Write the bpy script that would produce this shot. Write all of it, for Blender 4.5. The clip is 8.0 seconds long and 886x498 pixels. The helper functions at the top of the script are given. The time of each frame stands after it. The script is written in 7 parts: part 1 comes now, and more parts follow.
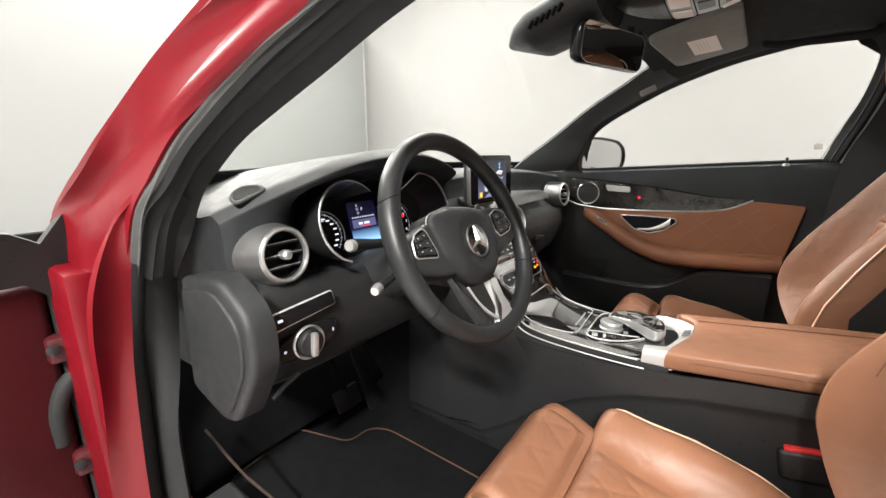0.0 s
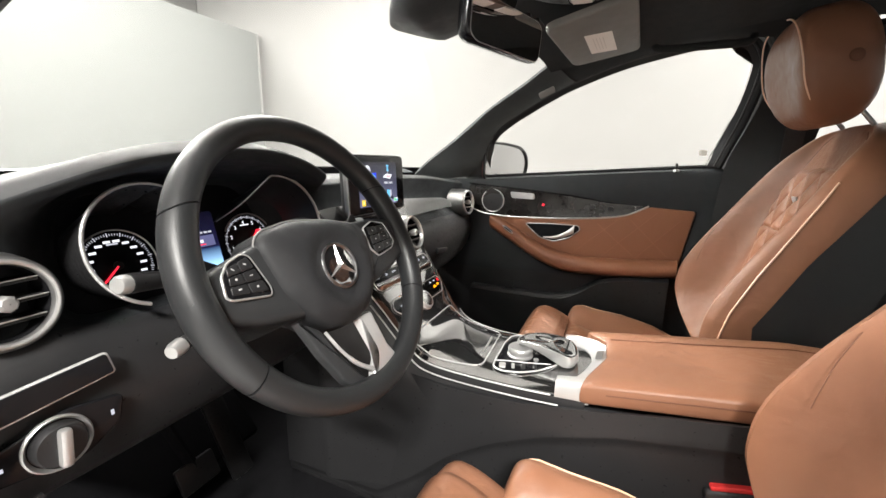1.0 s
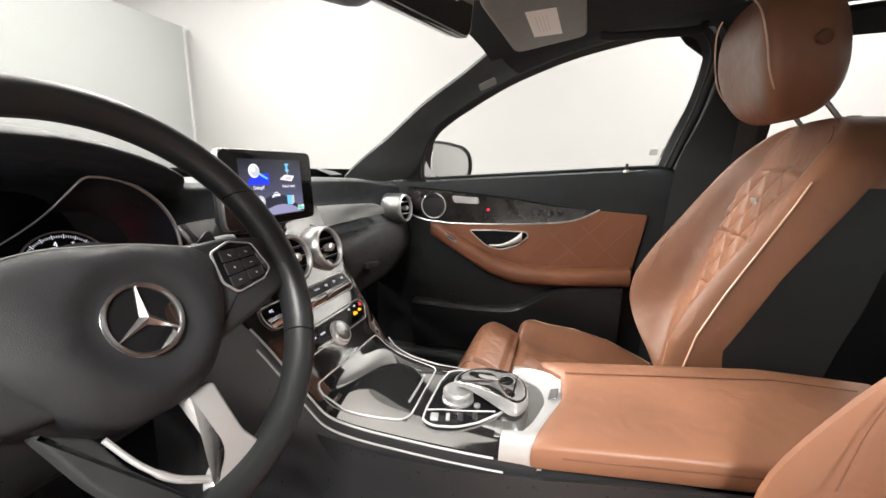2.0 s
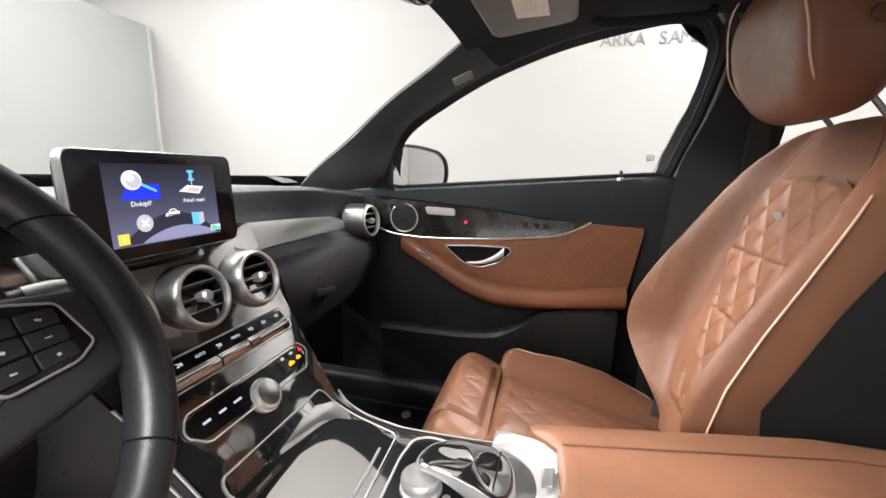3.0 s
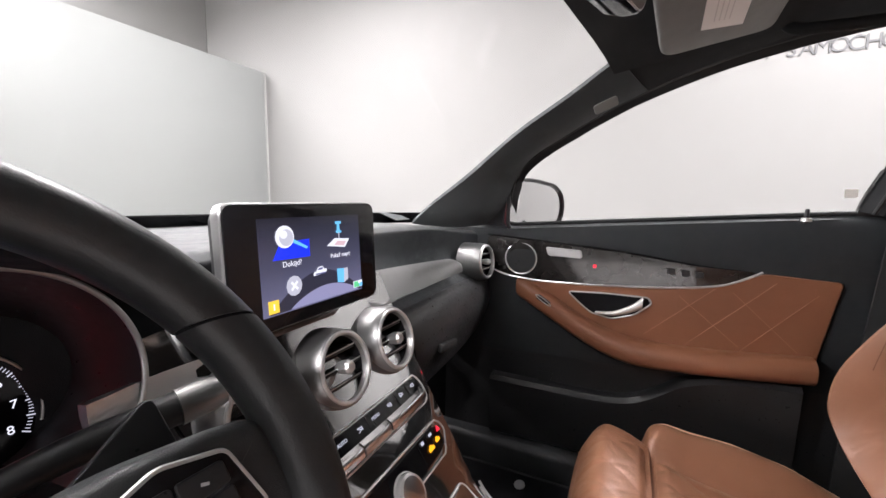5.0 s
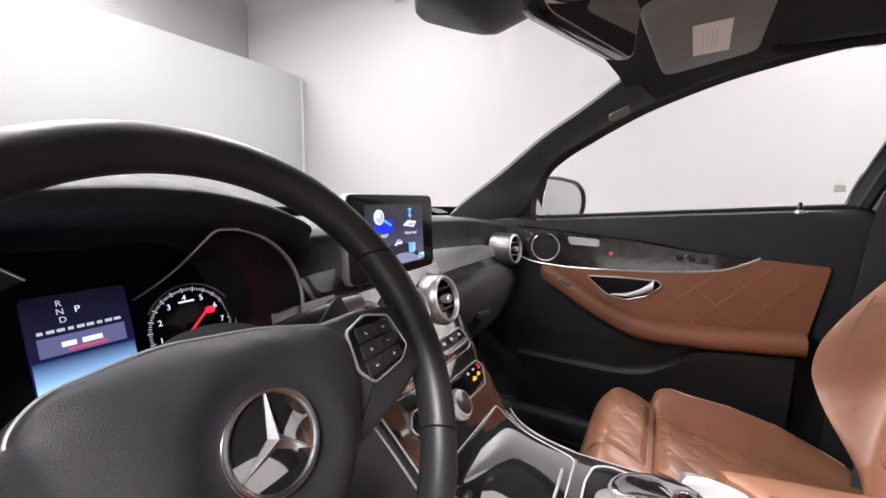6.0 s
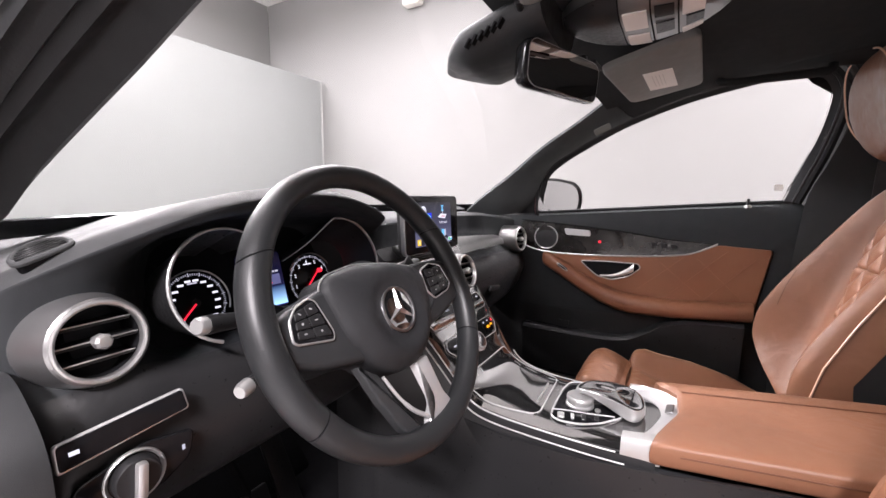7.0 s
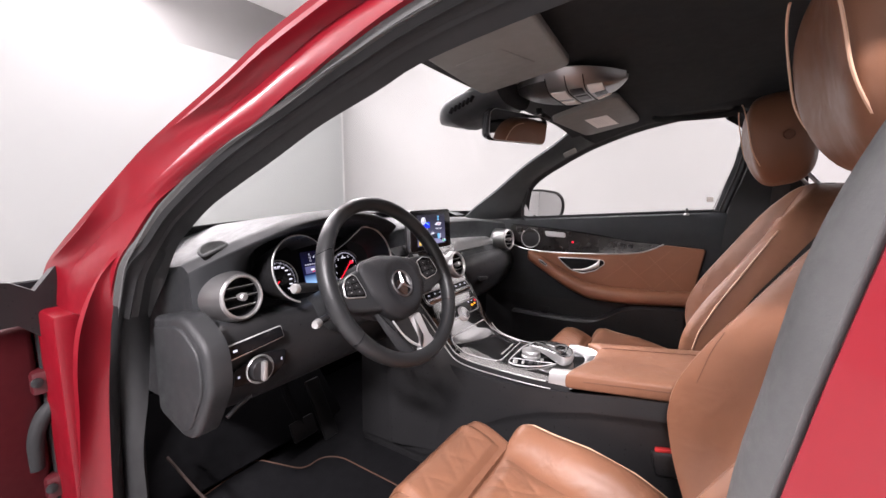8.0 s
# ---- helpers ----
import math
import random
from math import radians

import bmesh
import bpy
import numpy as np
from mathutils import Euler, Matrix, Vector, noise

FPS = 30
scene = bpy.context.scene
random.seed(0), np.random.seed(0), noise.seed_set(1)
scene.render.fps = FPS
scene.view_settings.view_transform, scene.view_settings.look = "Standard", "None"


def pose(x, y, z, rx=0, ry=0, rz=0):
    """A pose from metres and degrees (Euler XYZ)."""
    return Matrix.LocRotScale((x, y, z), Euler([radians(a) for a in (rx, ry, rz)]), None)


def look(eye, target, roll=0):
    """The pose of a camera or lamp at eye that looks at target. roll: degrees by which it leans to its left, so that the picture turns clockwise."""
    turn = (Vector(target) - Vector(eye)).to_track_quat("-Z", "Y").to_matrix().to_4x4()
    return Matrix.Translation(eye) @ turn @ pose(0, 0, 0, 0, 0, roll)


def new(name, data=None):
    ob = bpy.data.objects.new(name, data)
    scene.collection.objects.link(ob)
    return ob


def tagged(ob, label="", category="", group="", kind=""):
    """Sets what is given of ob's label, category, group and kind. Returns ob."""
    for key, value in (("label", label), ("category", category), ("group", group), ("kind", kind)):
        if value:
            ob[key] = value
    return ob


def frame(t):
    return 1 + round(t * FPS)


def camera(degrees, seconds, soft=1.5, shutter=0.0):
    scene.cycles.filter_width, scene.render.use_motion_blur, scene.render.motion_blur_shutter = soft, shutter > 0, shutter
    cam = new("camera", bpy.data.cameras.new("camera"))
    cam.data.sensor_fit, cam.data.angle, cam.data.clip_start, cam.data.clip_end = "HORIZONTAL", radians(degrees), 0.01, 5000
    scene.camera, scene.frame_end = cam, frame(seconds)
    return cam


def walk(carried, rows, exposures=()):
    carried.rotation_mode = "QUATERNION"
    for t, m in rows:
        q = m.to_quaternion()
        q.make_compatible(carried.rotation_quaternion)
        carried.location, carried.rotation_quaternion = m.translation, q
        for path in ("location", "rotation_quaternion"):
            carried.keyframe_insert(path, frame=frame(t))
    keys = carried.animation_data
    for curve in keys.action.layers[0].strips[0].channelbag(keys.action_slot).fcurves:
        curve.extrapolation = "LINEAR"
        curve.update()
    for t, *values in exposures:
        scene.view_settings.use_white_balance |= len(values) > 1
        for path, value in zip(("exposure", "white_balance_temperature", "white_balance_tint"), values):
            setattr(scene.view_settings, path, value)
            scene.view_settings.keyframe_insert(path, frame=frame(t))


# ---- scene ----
cam = camera(95.7, 8.0)
PATH = [
    (0, (-1.007, -0.569, 1.003), (0.572, 0.562, 0.527), 0.4),
    (0.5, (-0.906, -0.537, 0.994), (0.793, 0.417, 0.545), 0.8),
    (1, (-0.815, -0.535, 0.981), (0.978, 0.245, 0.556), 1.0),
    (1.5, (-0.727, -0.53, 0.974), (1.117, 0.123, 0.56), 1.0),
    (2.8, (-0.485, -0.516, 0.97), (1.415, -0.018, 0.591), 0.9),
    (3, (-0.455, -0.507, 0.974), (1.449, -0.02, 0.602), 1.0),
    (3.5, (-0.378, -0.471, 0.988), (1.535, 0.009, 0.653), 1.2),
    (4, (-0.321, -0.421, 0.992), (1.582, 0.122, 0.703), 1.1),
    (4.5, (-0.335, -0.357, 1.0), (1.526, 0.327, 0.739), 1.0),
    (4.7, (-0.35, -0.349, 1.0), (1.484, 0.406, 0.745), 1.0),
    (5.8, (-0.517, -0.393, 0.994), (1.222, 0.561, 0.743), 0.6),
    (6, (-0.557, -0.406, 0.991), (1.18, 0.55, 0.732), 0.8),
    (6.5, (-0.686, -0.465, 0.987), (1.036, 0.516, 0.718), 0.5),
    (7, (-0.816, -0.521, 0.996), (0.89, 0.486, 0.727), 0.4),
    (7.5, (-0.946, -0.612, 1.024), (0.736, 0.435, 0.753), 0.2),
    (8, (-1.082, -0.756, 1.044), (0.581, 0.321, 0.768), 0.2),
]
# seconds, stops, kelvin, tint
EXPOSURES = [(0, 0.59, 6700, 9), (0.5, 0.71, 6700, 9), (1.5, 0.73, 6700, 10), (3, 0.70, 6550, 12), (4.5, 0.53, 6400, 15), (6, 0.53, 6400, 19), (8, 0.53, 6450, 22)]
walk(cam, [(t, look(eye, target, roll)) for t, eye, target, roll in PATH], EXPOSURES)

# ---------------------------------------------------------------- light
world = bpy.data.worlds.new("world")
world.use_nodes = True
scene.world = world
bg = world.node_tree.nodes["Background"]
bg.inputs[0].default_value = (1.0, 0.97, 0.94, 1)
bg.inputs[1].default_value = 0.05
scene.view_settings.exposure = 0.0


def added_lamp(x, y, z, sx, sy, power, tint):
    data = bpy.data.lights.new("added_light", "AREA")
    data.shape, data.size, data.size_y, data.energy, data.color = "RECTANGLE", sx, sy, power, tint
    ob = new("added_light", data)
    ob.matrix_world = pose(x, y, z)
    return ob


LAMP = 128
# lamps added without a known source, weighted by what needs brightening
for lx, ly, gain in ((-4.1, 1.2, 0.4), (-4.1, -1.8, 4.8), (-3.6, 5.9, 3.6), (2.7, 2.6, 1.05), (3.0, -2.4, 1.5), (2.7, -4.8, 0.6), (0.0, 2.2, 0.4), (0.8, 5.9, 3.6)):
    added_lamp(lx, ly, 4.05, 0.35, 1.6, LAMP * gain, (1.0, 0.985, 0.96))


# unseen upward lamps, added to brighten the ceiling
for lx, ly in ((1.4, 3.6), (-2.6, 3.6), (-3.0, -1.0)):
    up = added_lamp(lx, ly, 3.55, 0.4, 1.8, 105, (1.0, 0.985, 0.96))
    up.matrix_world = pose(lx, ly, 3.55, 180)


# ---------------------------------------------------------------- materials
def material(name, color, rough=0.5, metal=0.0, coat=0.0, spot=0.0, spot_scale=6.0, bump=0.0, bump_scale=400.0,
             cells=False, rough_spot=0.08, spec=0.5):
    m = bpy.data.materials.new(name)
    m.use_nodes = True
    nt = m.node_tree
    b = nt.nodes["Principled BSDF"]
    b.inputs["Roughness"].default_value = rough
    b.inputs["Metallic"].default_value = metal
    b.inputs["Coat Weight"].default_value = coat
    b.inputs["Coat Roughness"].default_value = 0.03
    b.inputs["Specular IOR Level"].default_value = spec
    b.inputs["Base Color"].default_value = (*color, 1)
    tc = nt.nodes.new("ShaderNodeTexCoord")
    big = nt.nodes.new("ShaderNodeTexNoise")
    big.inputs["Scale"].default_value = spot_scale
    big.inputs["Detail"].default_value = 6
    nt.links.new(tc.outputs["Object"], big.inputs["Vector"])
    if spot:
        mix = nt.nodes.new("ShaderNodeMix")
        mix.data_type = "RGBA"
        lo = [c * (1 - spot) for c in color]
        hi = [min(1, c * (1 + spot)) for c in color]
        mix.inputs["A"].default_value, mix.inputs["B"].default_value = (*lo, 1), (*hi, 1)
        nt.links.new(big.outputs["Fac"], mix.inputs["Factor"])
        nt.links.new(mix.outputs["Result"], b.inputs["Base Color"])
    if rough_spot:
        mr = nt.nodes.new("ShaderNodeMapRange")
        mr.inputs["From Min"].default_value, mr.inputs["From Max"].default_value = 0.3, 0.7
        mr.inputs["To Min"].default_value = max(0.02, rough - rough_spot)
        mr.inputs["To Max"].default_value = min(1, rough + rough_spot)
        mid = nt.nodes.new("ShaderNodeTexNoise")
        mid.inputs["Scale"].default_value = spot_scale * 7
        mid.inputs["Detail"].default_value = 4
        nt.links.new(tc.outputs["Object"], mid.inputs["Vector"])
        nt.links.new(mid.outputs["Fac"], mr.inputs["Value"])
        nt.links.new(mr.outputs["Result"], b.inputs["Roughness"])
    if bump:
        if cells:
            fine = nt.nodes.new("ShaderNodeTexVoronoi")
            fine.feature = "DISTANCE_TO_EDGE"
            out = fine.outputs["Distance"]
        else:
            fine = nt.nodes.new("ShaderNodeTexNoise")
            fine.inputs["Detail"].default_value = 3
            out = fine.outputs["Fac"]
        fine.inputs["Scale"].default_value = bump_scale
        nt.links.new(tc.outputs["Object"], fine.inputs["Vector"])
        bm_ = nt.nodes.new("ShaderNodeBump")
        bm_.inputs["Strength"].default_value = bump
        bm_.inputs["Distance"].default_value = 0.001
        nt.links.new(out, bm_.inputs["Height"])
        nt.links.new(bm_.outputs["Normal"], b.inputs["Normal"])
    return m


def glowing(name, color, strength, fade=None):
    m = bpy.data.materials.new(name)
    m.use_nodes = True
    b = m.node_tree.nodes["Principled BSDF"]
    b.inputs["Base Color"].default_value = (0.01, 0.01, 0.012, 1)
    b.inputs["Roughness"].default_value = 0.2
    b.inputs["Emission Color"].default_value = (*color, 1)
    b.inputs["Emission Strength"].default_value = strength
    if fade:
        tc = m.node_tree.nodes.new("ShaderNodeTexCoord")
        ramp = m.node_tree.nodes.new("ShaderNodeValToRGB")
        sep = m.node_tree.nodes.new("ShaderNodeSeparateXYZ")
        m.node_tree.links.new(tc.outputs["Generated"], sep.inputs["Vector"])
        m.node_tree.links.new(sep.outputs["Z"], ramp.inputs["Fac"])
        m.node_tree.links.new(ramp.outputs["Color"], b.inputs["Emission Color"])
        ramp.color_ramp.elements[0].color = (*[c * 2.2 for c in color], 1)
        ramp.color_ramp.elements[1].color = (*fade, 1)
        ramp.color_ramp.elements.new(0.45).color = (*color, 1)
    return m


def clear_glass(name, tint, rough=0.0, ior=1.45):
    m = bpy.data.materials.new(name)
    m.use_nodes = True
    b = m.node_tree.nodes["Principled BSDF"]
    b.inputs["Base Color"].default_value = (*tint, 1)
    b.inputs["Roughness"].default_value = rough
    b.inputs["Transmission Weight"].default_value = 1.0
    b.inputs["IOR"].default_value = ior
    return m


TAN = (0.228, 0.104, 0.059)
M = {
    "leather": material("tan_leather", TAN, 0.38, spot=0.12, spot_scale=5, bump=0.25, bump_scale=700, cells=True, rough_spot=0.07, spec=0.42),
    "leather_door": material("tan_leather_door", (0.205, 0.082, 0.042), 0.40, spot=0.12, spot_scale=5, bump=0.25, bump_scale=700, cells=True),
    "piping": material("tan_piping", (0.72, 0.46, 0.32), 0.4, spot=0.1),
    "thread": material("pale_tan_thread", (0.46, 0.25, 0.165), 0.6),
    "stitch": material("brown_stitching", (0.13, 0.05, 0.025), 0.7),
    "door_stitch": material("door_panel_stitching", (0.25, 0.11, 0.06), 0.6),
    "black": material("black_soft_plastic", (0.026, 0.0275, 0.029), 0.44, spot=0.2, bump=0.3, bump_scale=900, cells=True, spec=0.35),
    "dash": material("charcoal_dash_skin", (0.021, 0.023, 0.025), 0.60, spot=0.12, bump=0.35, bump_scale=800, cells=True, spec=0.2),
    # dash skin once more, paler: windscreen light put into the colour
    "dash_top": material("lit_dash_top_skin", (0.05, 0.0515, 0.053), 0.65, spot=0.12, bump=0.35, bump_scale=800, cells=True, spec=0.25),
    "pad": material("matt_black_airbag_skin", (0.018, 0.0185, 0.02), 0.55, spot=0.10, spot_scale=12, bump=0.3, bump_scale=900, cells=True, spec=0.3),
    "wheel": material("black_wheel_leather", (0.017, 0.018, 0.019), 0.38, spot=0.12, spot_scale=14, bump=0.16, bump_scale=900, rough_spot=0.03, spec=0.4),
    "gloss": material("gloss_black_lacquer", (0.016, 0.016, 0.017), 0.035, coat=1.0, spec=1.0, spot=0.3, rough_spot=0.01),
    "ash": material("dark_open_pore_veneer", (0.02, 0.018, 0.017), 0.10, coat=0.35, spec=0.5, spot=0.5, spot_scale=18, bump=0.1, bump_scale=120, rough_spot=0.05),
    "satin": material("satin_silver", (0.56, 0.56, 0.555), 0.34, metal=0.75, rough_spot=0.0),
    "silver": material("pale_silver_paint", (0.56, 0.56, 0.56), 0.30, metal=0.5, rough_spot=0.0),
    "wing": material("brushed_grey_metal", (0.19, 0.19, 0.19), 0.40, metal=0.8, rough_spot=0.03),
    "lacquer": material("dark_satin_lacquer", (0.018, 0.0178, 0.0178), 0.065, spec=0.9, spot=0.25, rough_spot=0.03),
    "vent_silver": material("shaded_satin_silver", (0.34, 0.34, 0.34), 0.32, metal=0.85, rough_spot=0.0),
    "gunmetal": material("gunmetal_satin", (0.27, 0.27, 0.27), 0.34, metal=0.9, rough_spot=0.0),
    "chrome": material("polished_chrome", (0.80, 0.80, 0.80), 0.16, metal=0.6, rough_spot=0.0),
    # chrome darkened to stand for the dim surroundings the badge mirrors
    "badge_chrome": material("chrome_dim_reflection", (0.36, 0.36, 0.37), 0.3, metal=1.0, rough_spot=0.0),
    "red": material("red_metallic_paint", (0.155, 0.0030, 0.0085), 0.40, coat=0.12, spec=0.35, spot=0.10, bump=0.02, bump_scale=1500, rough_spot=0.04),
    # the body red darkened, standing for the shade on the open door
    "red_shaded": material("shaded_red_paint", (0.06, 0.003, 0.006), 0.55, spot=0.25, spot_scale=9, bump=0.1, bump_scale=300),
    "rubber": material("grey_rubber_seal", (0.023, 0.024, 0.025), 0.6, spot=0.2, bump=0.2, bump_scale=300, spec=0.2),
    "pillar_black": material("black_pillar_trim", (0.025, 0.026, 0.027), 0.62, spot=0.15, bump=0.35, bump_scale=900, cells=True, spec=0.25),
    "seal_grey": material("worn_grey_seal_lip", (0.085, 0.0875, 0.0875), 0.55, spot=0.2, spot_scale=12, bump=0.15, bump_scale=300),
    "frame_seal": material("dull_grey_frame_rubber", (0.055, 0.057, 0.058), 0.6, spot=0.15, bump=0.2, bump_scale=400, spec=0.25),
    "pillar": material("dark_grey_pillar_fabric", (0.05, 0.054, 0.055), 0.8, spot=0.15, bump=0.4, bump_scale=1400, spec=0.15),
    "headliner": material("black_headliner_fabric", (0.025, 0.0255, 0.026), 0.95, spot=0.2, bump=0.5, bump_scale=1300, spec=0.1),
    "visor": material("grey_visor_vinyl", (0.16, 0.16, 0.15), 0.75, spot=0.08, bump=0.3, bump_scale=1200),
    "carpet": material("black_carpet", (0.008, 0.008, 0.009), 0.97, spot=0.4, spot_scale=40, bump=0.8, bump_scale=900, spec=0.05),
    "mat_edge": material("brown_mat_binding", (0.06, 0.028, 0.017), 0.8, spot=0.2),
    "cord": material("dark_brown_cord", (0.022, 0.010, 0.007), 0.7, spot=0.2),
    "paper": material("white_label", (0.75, 0.72, 0.68), 0.6, spot=0.04),
    "print": material("grey_print", (0.58, 0.55, 0.52), 0.7),
    "wall": material("white_wall_paint", (0.258, 0.254, 0.251), 0.85, spot=0.025, spot_scale=0.7, bump=0.15, bump_scale=60),
    "dim_wall": material("darkened_wall_paint", (0.13, 0.128, 0.126), 0.85, spot=0.05, spot_scale=0.7, bump=0.15, bump_scale=60),
    "ceiling": material("white_ceiling_paint", (0.80, 0.79, 0.78), 0.9, spot=0.02, spot_scale=0.7),
    "panel": material("cool_white_panel", (0.290, 0.301, 0.296), 0.5, spot=0.02, spot_scale=0.5),
    "edge": material("grey_panel_edge", (0.35, 0.35, 0.34), 0.6, spot=0.1),
    "concrete": material("grey_concrete", (0.42, 0.41, 0.4), 0.6, spot=0.2, spot_scale=1.5, bump=0.3, bump_scale=40),
    "sign": material("grey_sign_letters", (0.12, 0.12, 0.125), 0.5, spot=0.1),
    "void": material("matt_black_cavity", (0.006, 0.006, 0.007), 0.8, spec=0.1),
    "mirror": material("mirror_silver", (0.85, 0.85, 0.85), 0.02, metal=1.0, rough_spot=0.0),
    "glass": clear_glass("clear_car_glass", (0.95, 0.97, 0.96), ior=1.12),
    "lens": clear_glass("clear_lens", (0.9, 0.9, 0.9), 0.05),
    "bezel": material("smooth_black_bezel", (0.008, 0.008, 0.009), 0.09, rough_spot=0.02, spec=0.22),
    "button": material("black_button", (0.019, 0.019, 0.020), 0.35, spot=0.15, spot_scale=20, spec=0.3),
    "redplastic": material("red_buckle_plastic", (0.6, 0.03, 0.03), 0.4),
    "belt": material("black_seat_belt_webbing", (0.02, 0.02, 0.021), 0.85, bump=0.6, bump_scale=600),
    "screen": glowing("screen_dusk", (0.050, 0.052, 0.088), 1.0, fade=(0.008, 0.008, 0.015)),
    "lilac": glowing("screen_lilac", (0.22, 0.22, 0.36), 1.0),
    "duskdome": glowing("screen_dark_dome", (0.020, 0.021, 0.036), 1.0),
    "pinkish": glowing("screen_pale_pink", (0.55, 0.38, 0.42), 1.0),
    "rocker": material("bright_chrome_keys", (0.62, 0.62, 0.63), 0.2, metal=1.0, rough_spot=0.0),
    "blue": glowing("screen_blue", (0.01, 0.03, 0.85), 1.0),
    "cyan": glowing("screen_cyan", (0.12, 0.45, 0.75), 1.0),
    "white": glowing("screen_white", (0.70, 0.72, 0.80), 1.0),
    "key_mark": material("pale_key_print", (0.42, 0.42, 0.43), 0.6),
    "grey": glowing("screen_grey", (0.42, 0.43, 0.50), 1.0),
    "yellow": glowing("screen_yellow", (0.85, 0.55, 0.05), 1.0),
    "green": glowing("lamp_green", (0.10, 0.60, 0.25), 0.9),
    "hot": glowing("needle_red", (0.95, 0.02, 0.04), 1.3),
    "amber": glowing("lamp_amber", (0.95, 0.4, 0.01), 1.2),
    "nightblue": glowing("display_night", (0.005, 0.006, 0.030), 1.0, fade=(0.002, 0.002, 0.008)),
    "dawn": glowing("display_dawn", (0.20, 0.38, 0.62), 1.0, fade=(0.012, 0.03, 0.10)),
    "deepblue": glowing("display_blue", (0.09, 0.095, 0.20), 1.0),
}


# soft creases in the seat leather
for key_ in ("leather", "leather_door"):
    nt_ = M[key_].node_tree
    soft = nt_.nodes.new("ShaderNodeTexNoise")
    soft.inputs["Scale"].default_value, soft.inputs["Detail"].default_value, soft.inputs["Distortion"].default_value = 16.0, 2.0, 0.8
    crease = nt_.nodes.new("ShaderNodeBump")
    crease.inputs["Strength"].default_value, crease.inputs["Distance"].default_value = (0.5 if key_ == "leather" else 0.25), 0.006
    fine_ = [n for n in nt_.nodes if n.bl_idname == "ShaderNodeBump" and n != crease][0]
    coords = [n for n in nt_.nodes if n.bl_idname == "ShaderNodeTexCoord"][0]
    nt_.links.new(coords.outputs["Object"], soft.inputs["Vector"])
    nt_.links.new(soft.outputs["Fac"], crease.inputs["Height"])
    nt_.links.new(crease.outputs["Normal"], fine_.inputs["Normal"])
for key_, ior in (("gloss", 2.9), ("ash", 1.5), ("lacquer", 2.9)):
    M[key_].node_tree.nodes["Principled BSDF"].inputs["IOR"].default_value = ior


# ---------------------------------------------------------------- mesh tools
def V(*a):
    return Vector(a)


def smooth_pts(pts, n, closed=False):
    """Points evenly spread over a Catmull-Rom curve through pts."""
    p = np.array([tuple(q) for q in pts], float)
    k = len(p)
    segs = k if closed else k - 1
    out = []
    total = n if closed else n - 1
    for i in range(n):
        u = i * segs / total
        s = min(int(u), segs - 1)
        f = u - s
        if closed:
            a, b, c, d = p[(s - 1) % k], p[s % k], p[(s + 1) % k], p[(s + 2) % k]
        else:
            b, c = p[s], p[s + 1]
            a = p[s - 1] if s > 0 else 2 * b - c
            d = p[s + 2] if s + 2 < k else 2 * c - b
        out.append(0.5 * ((2 * b) + (c - a) * f + (2 * a - 5 * b + 4 * c - d) * f * f + (3 * b - a - 3 * c + d) * f ** 3))
    return out


def skin(rows, closed=False, loop=False, caps=False):
    """A grid of faces over rows of points. closed: each row is a ring; loop: the last row joins the first."""
    bm = bmesh.new()
    vs = [[bm.verts.new(tuple(p)) for p in r] for r in rows]
    n = len(vs[0])
    pairs = list(zip(vs, vs[1:])) + ([(vs[-1], vs[0])] if loop else [])
    for a, b in pairs:
        for i in range(n if closed else n - 1):
            j = (i + 1) % n
            try:
                bm.faces.new((a[i], a[j], b[j], b[i]))
            except ValueError:
                pass
    if caps:
        bm.faces.new(vs[0][::-1])
        bm.faces.new(vs[-1])
    bmesh.ops.remove_doubles(bm, verts=bm.verts, dist=1e-5)
    bmesh.ops.recalc_face_normals(bm, faces=bm.faces)
    return bm


def sheet(rows, thick):
    """A grid surface with a thickness, laid towards the side of its negative normal."""
    g = np.array([[tuple(p) for p in r] for r in rows], float)
    du = np.gradient(g, axis=0)
    dv = np.gradient(g, axis=1)
    nrm = np.cross(du, dv)
    nrm /= np.linalg.norm(nrm, axis=2, keepdims=True) + 1e-12
    h = g - nrm * thick
    rings = [list(g[i]) + list(h[i][::-1]) for i in range(len(g))]
    return skin(rings, closed=True, caps=True)


def tube(pts, r, seg=8, closed=False, flat=1.0):
    p = [Vector(tuple(q)) for q in pts]
    n = len(p)
    rs = r if isinstance(r, (list, tuple)) else [r] * n
    up = None
    rings = []
    for i in range(n):
        a = p[(i - 1) % n] if closed or i > 0 else p[i]
        b = p[(i + 1) % n] if closed or i < n - 1 else p[i]
        t = (b - a).normalized()
        if up is None:
            up = V(0, 0, 1) if abs(t.z) < 0.9 else V(1, 0, 0)
        up = (up - t * up.dot(t)).normalized()
        side = t.cross(up)
        rings.append([p[i] + (side * math.cos(k * math.tau / seg) + up * flat * math.sin(k * math.tau / seg)) * rs[i] for k in range(seg)])
    return skin(rings, closed=True, loop=closed, caps=not closed)


def lathe(profile, seg=40, caps=False):
    return skin([[(r * math.cos(k * math.tau / seg), r * math.sin(k * math.tau / seg), h) for k in range(seg)] for r, h in profile], closed=True, caps=caps)


def moved(bm, m):
    bmesh.ops.transform(bm, matrix=m, verts=bm.verts)
    return bm


def block(sx, sy, sz, bevel=0.003, seg=2):
    bm = bmesh.new()
    bmesh.ops.create_cube(bm, size=1, matrix=Matrix.Diagonal((sx, sy, sz, 1)))
    if bevel:
        bmesh.ops.bevel(bm, geom=list(bm.edges), offset=bevel, segments=seg, profile=0.5, affect="EDGES")
    return bm


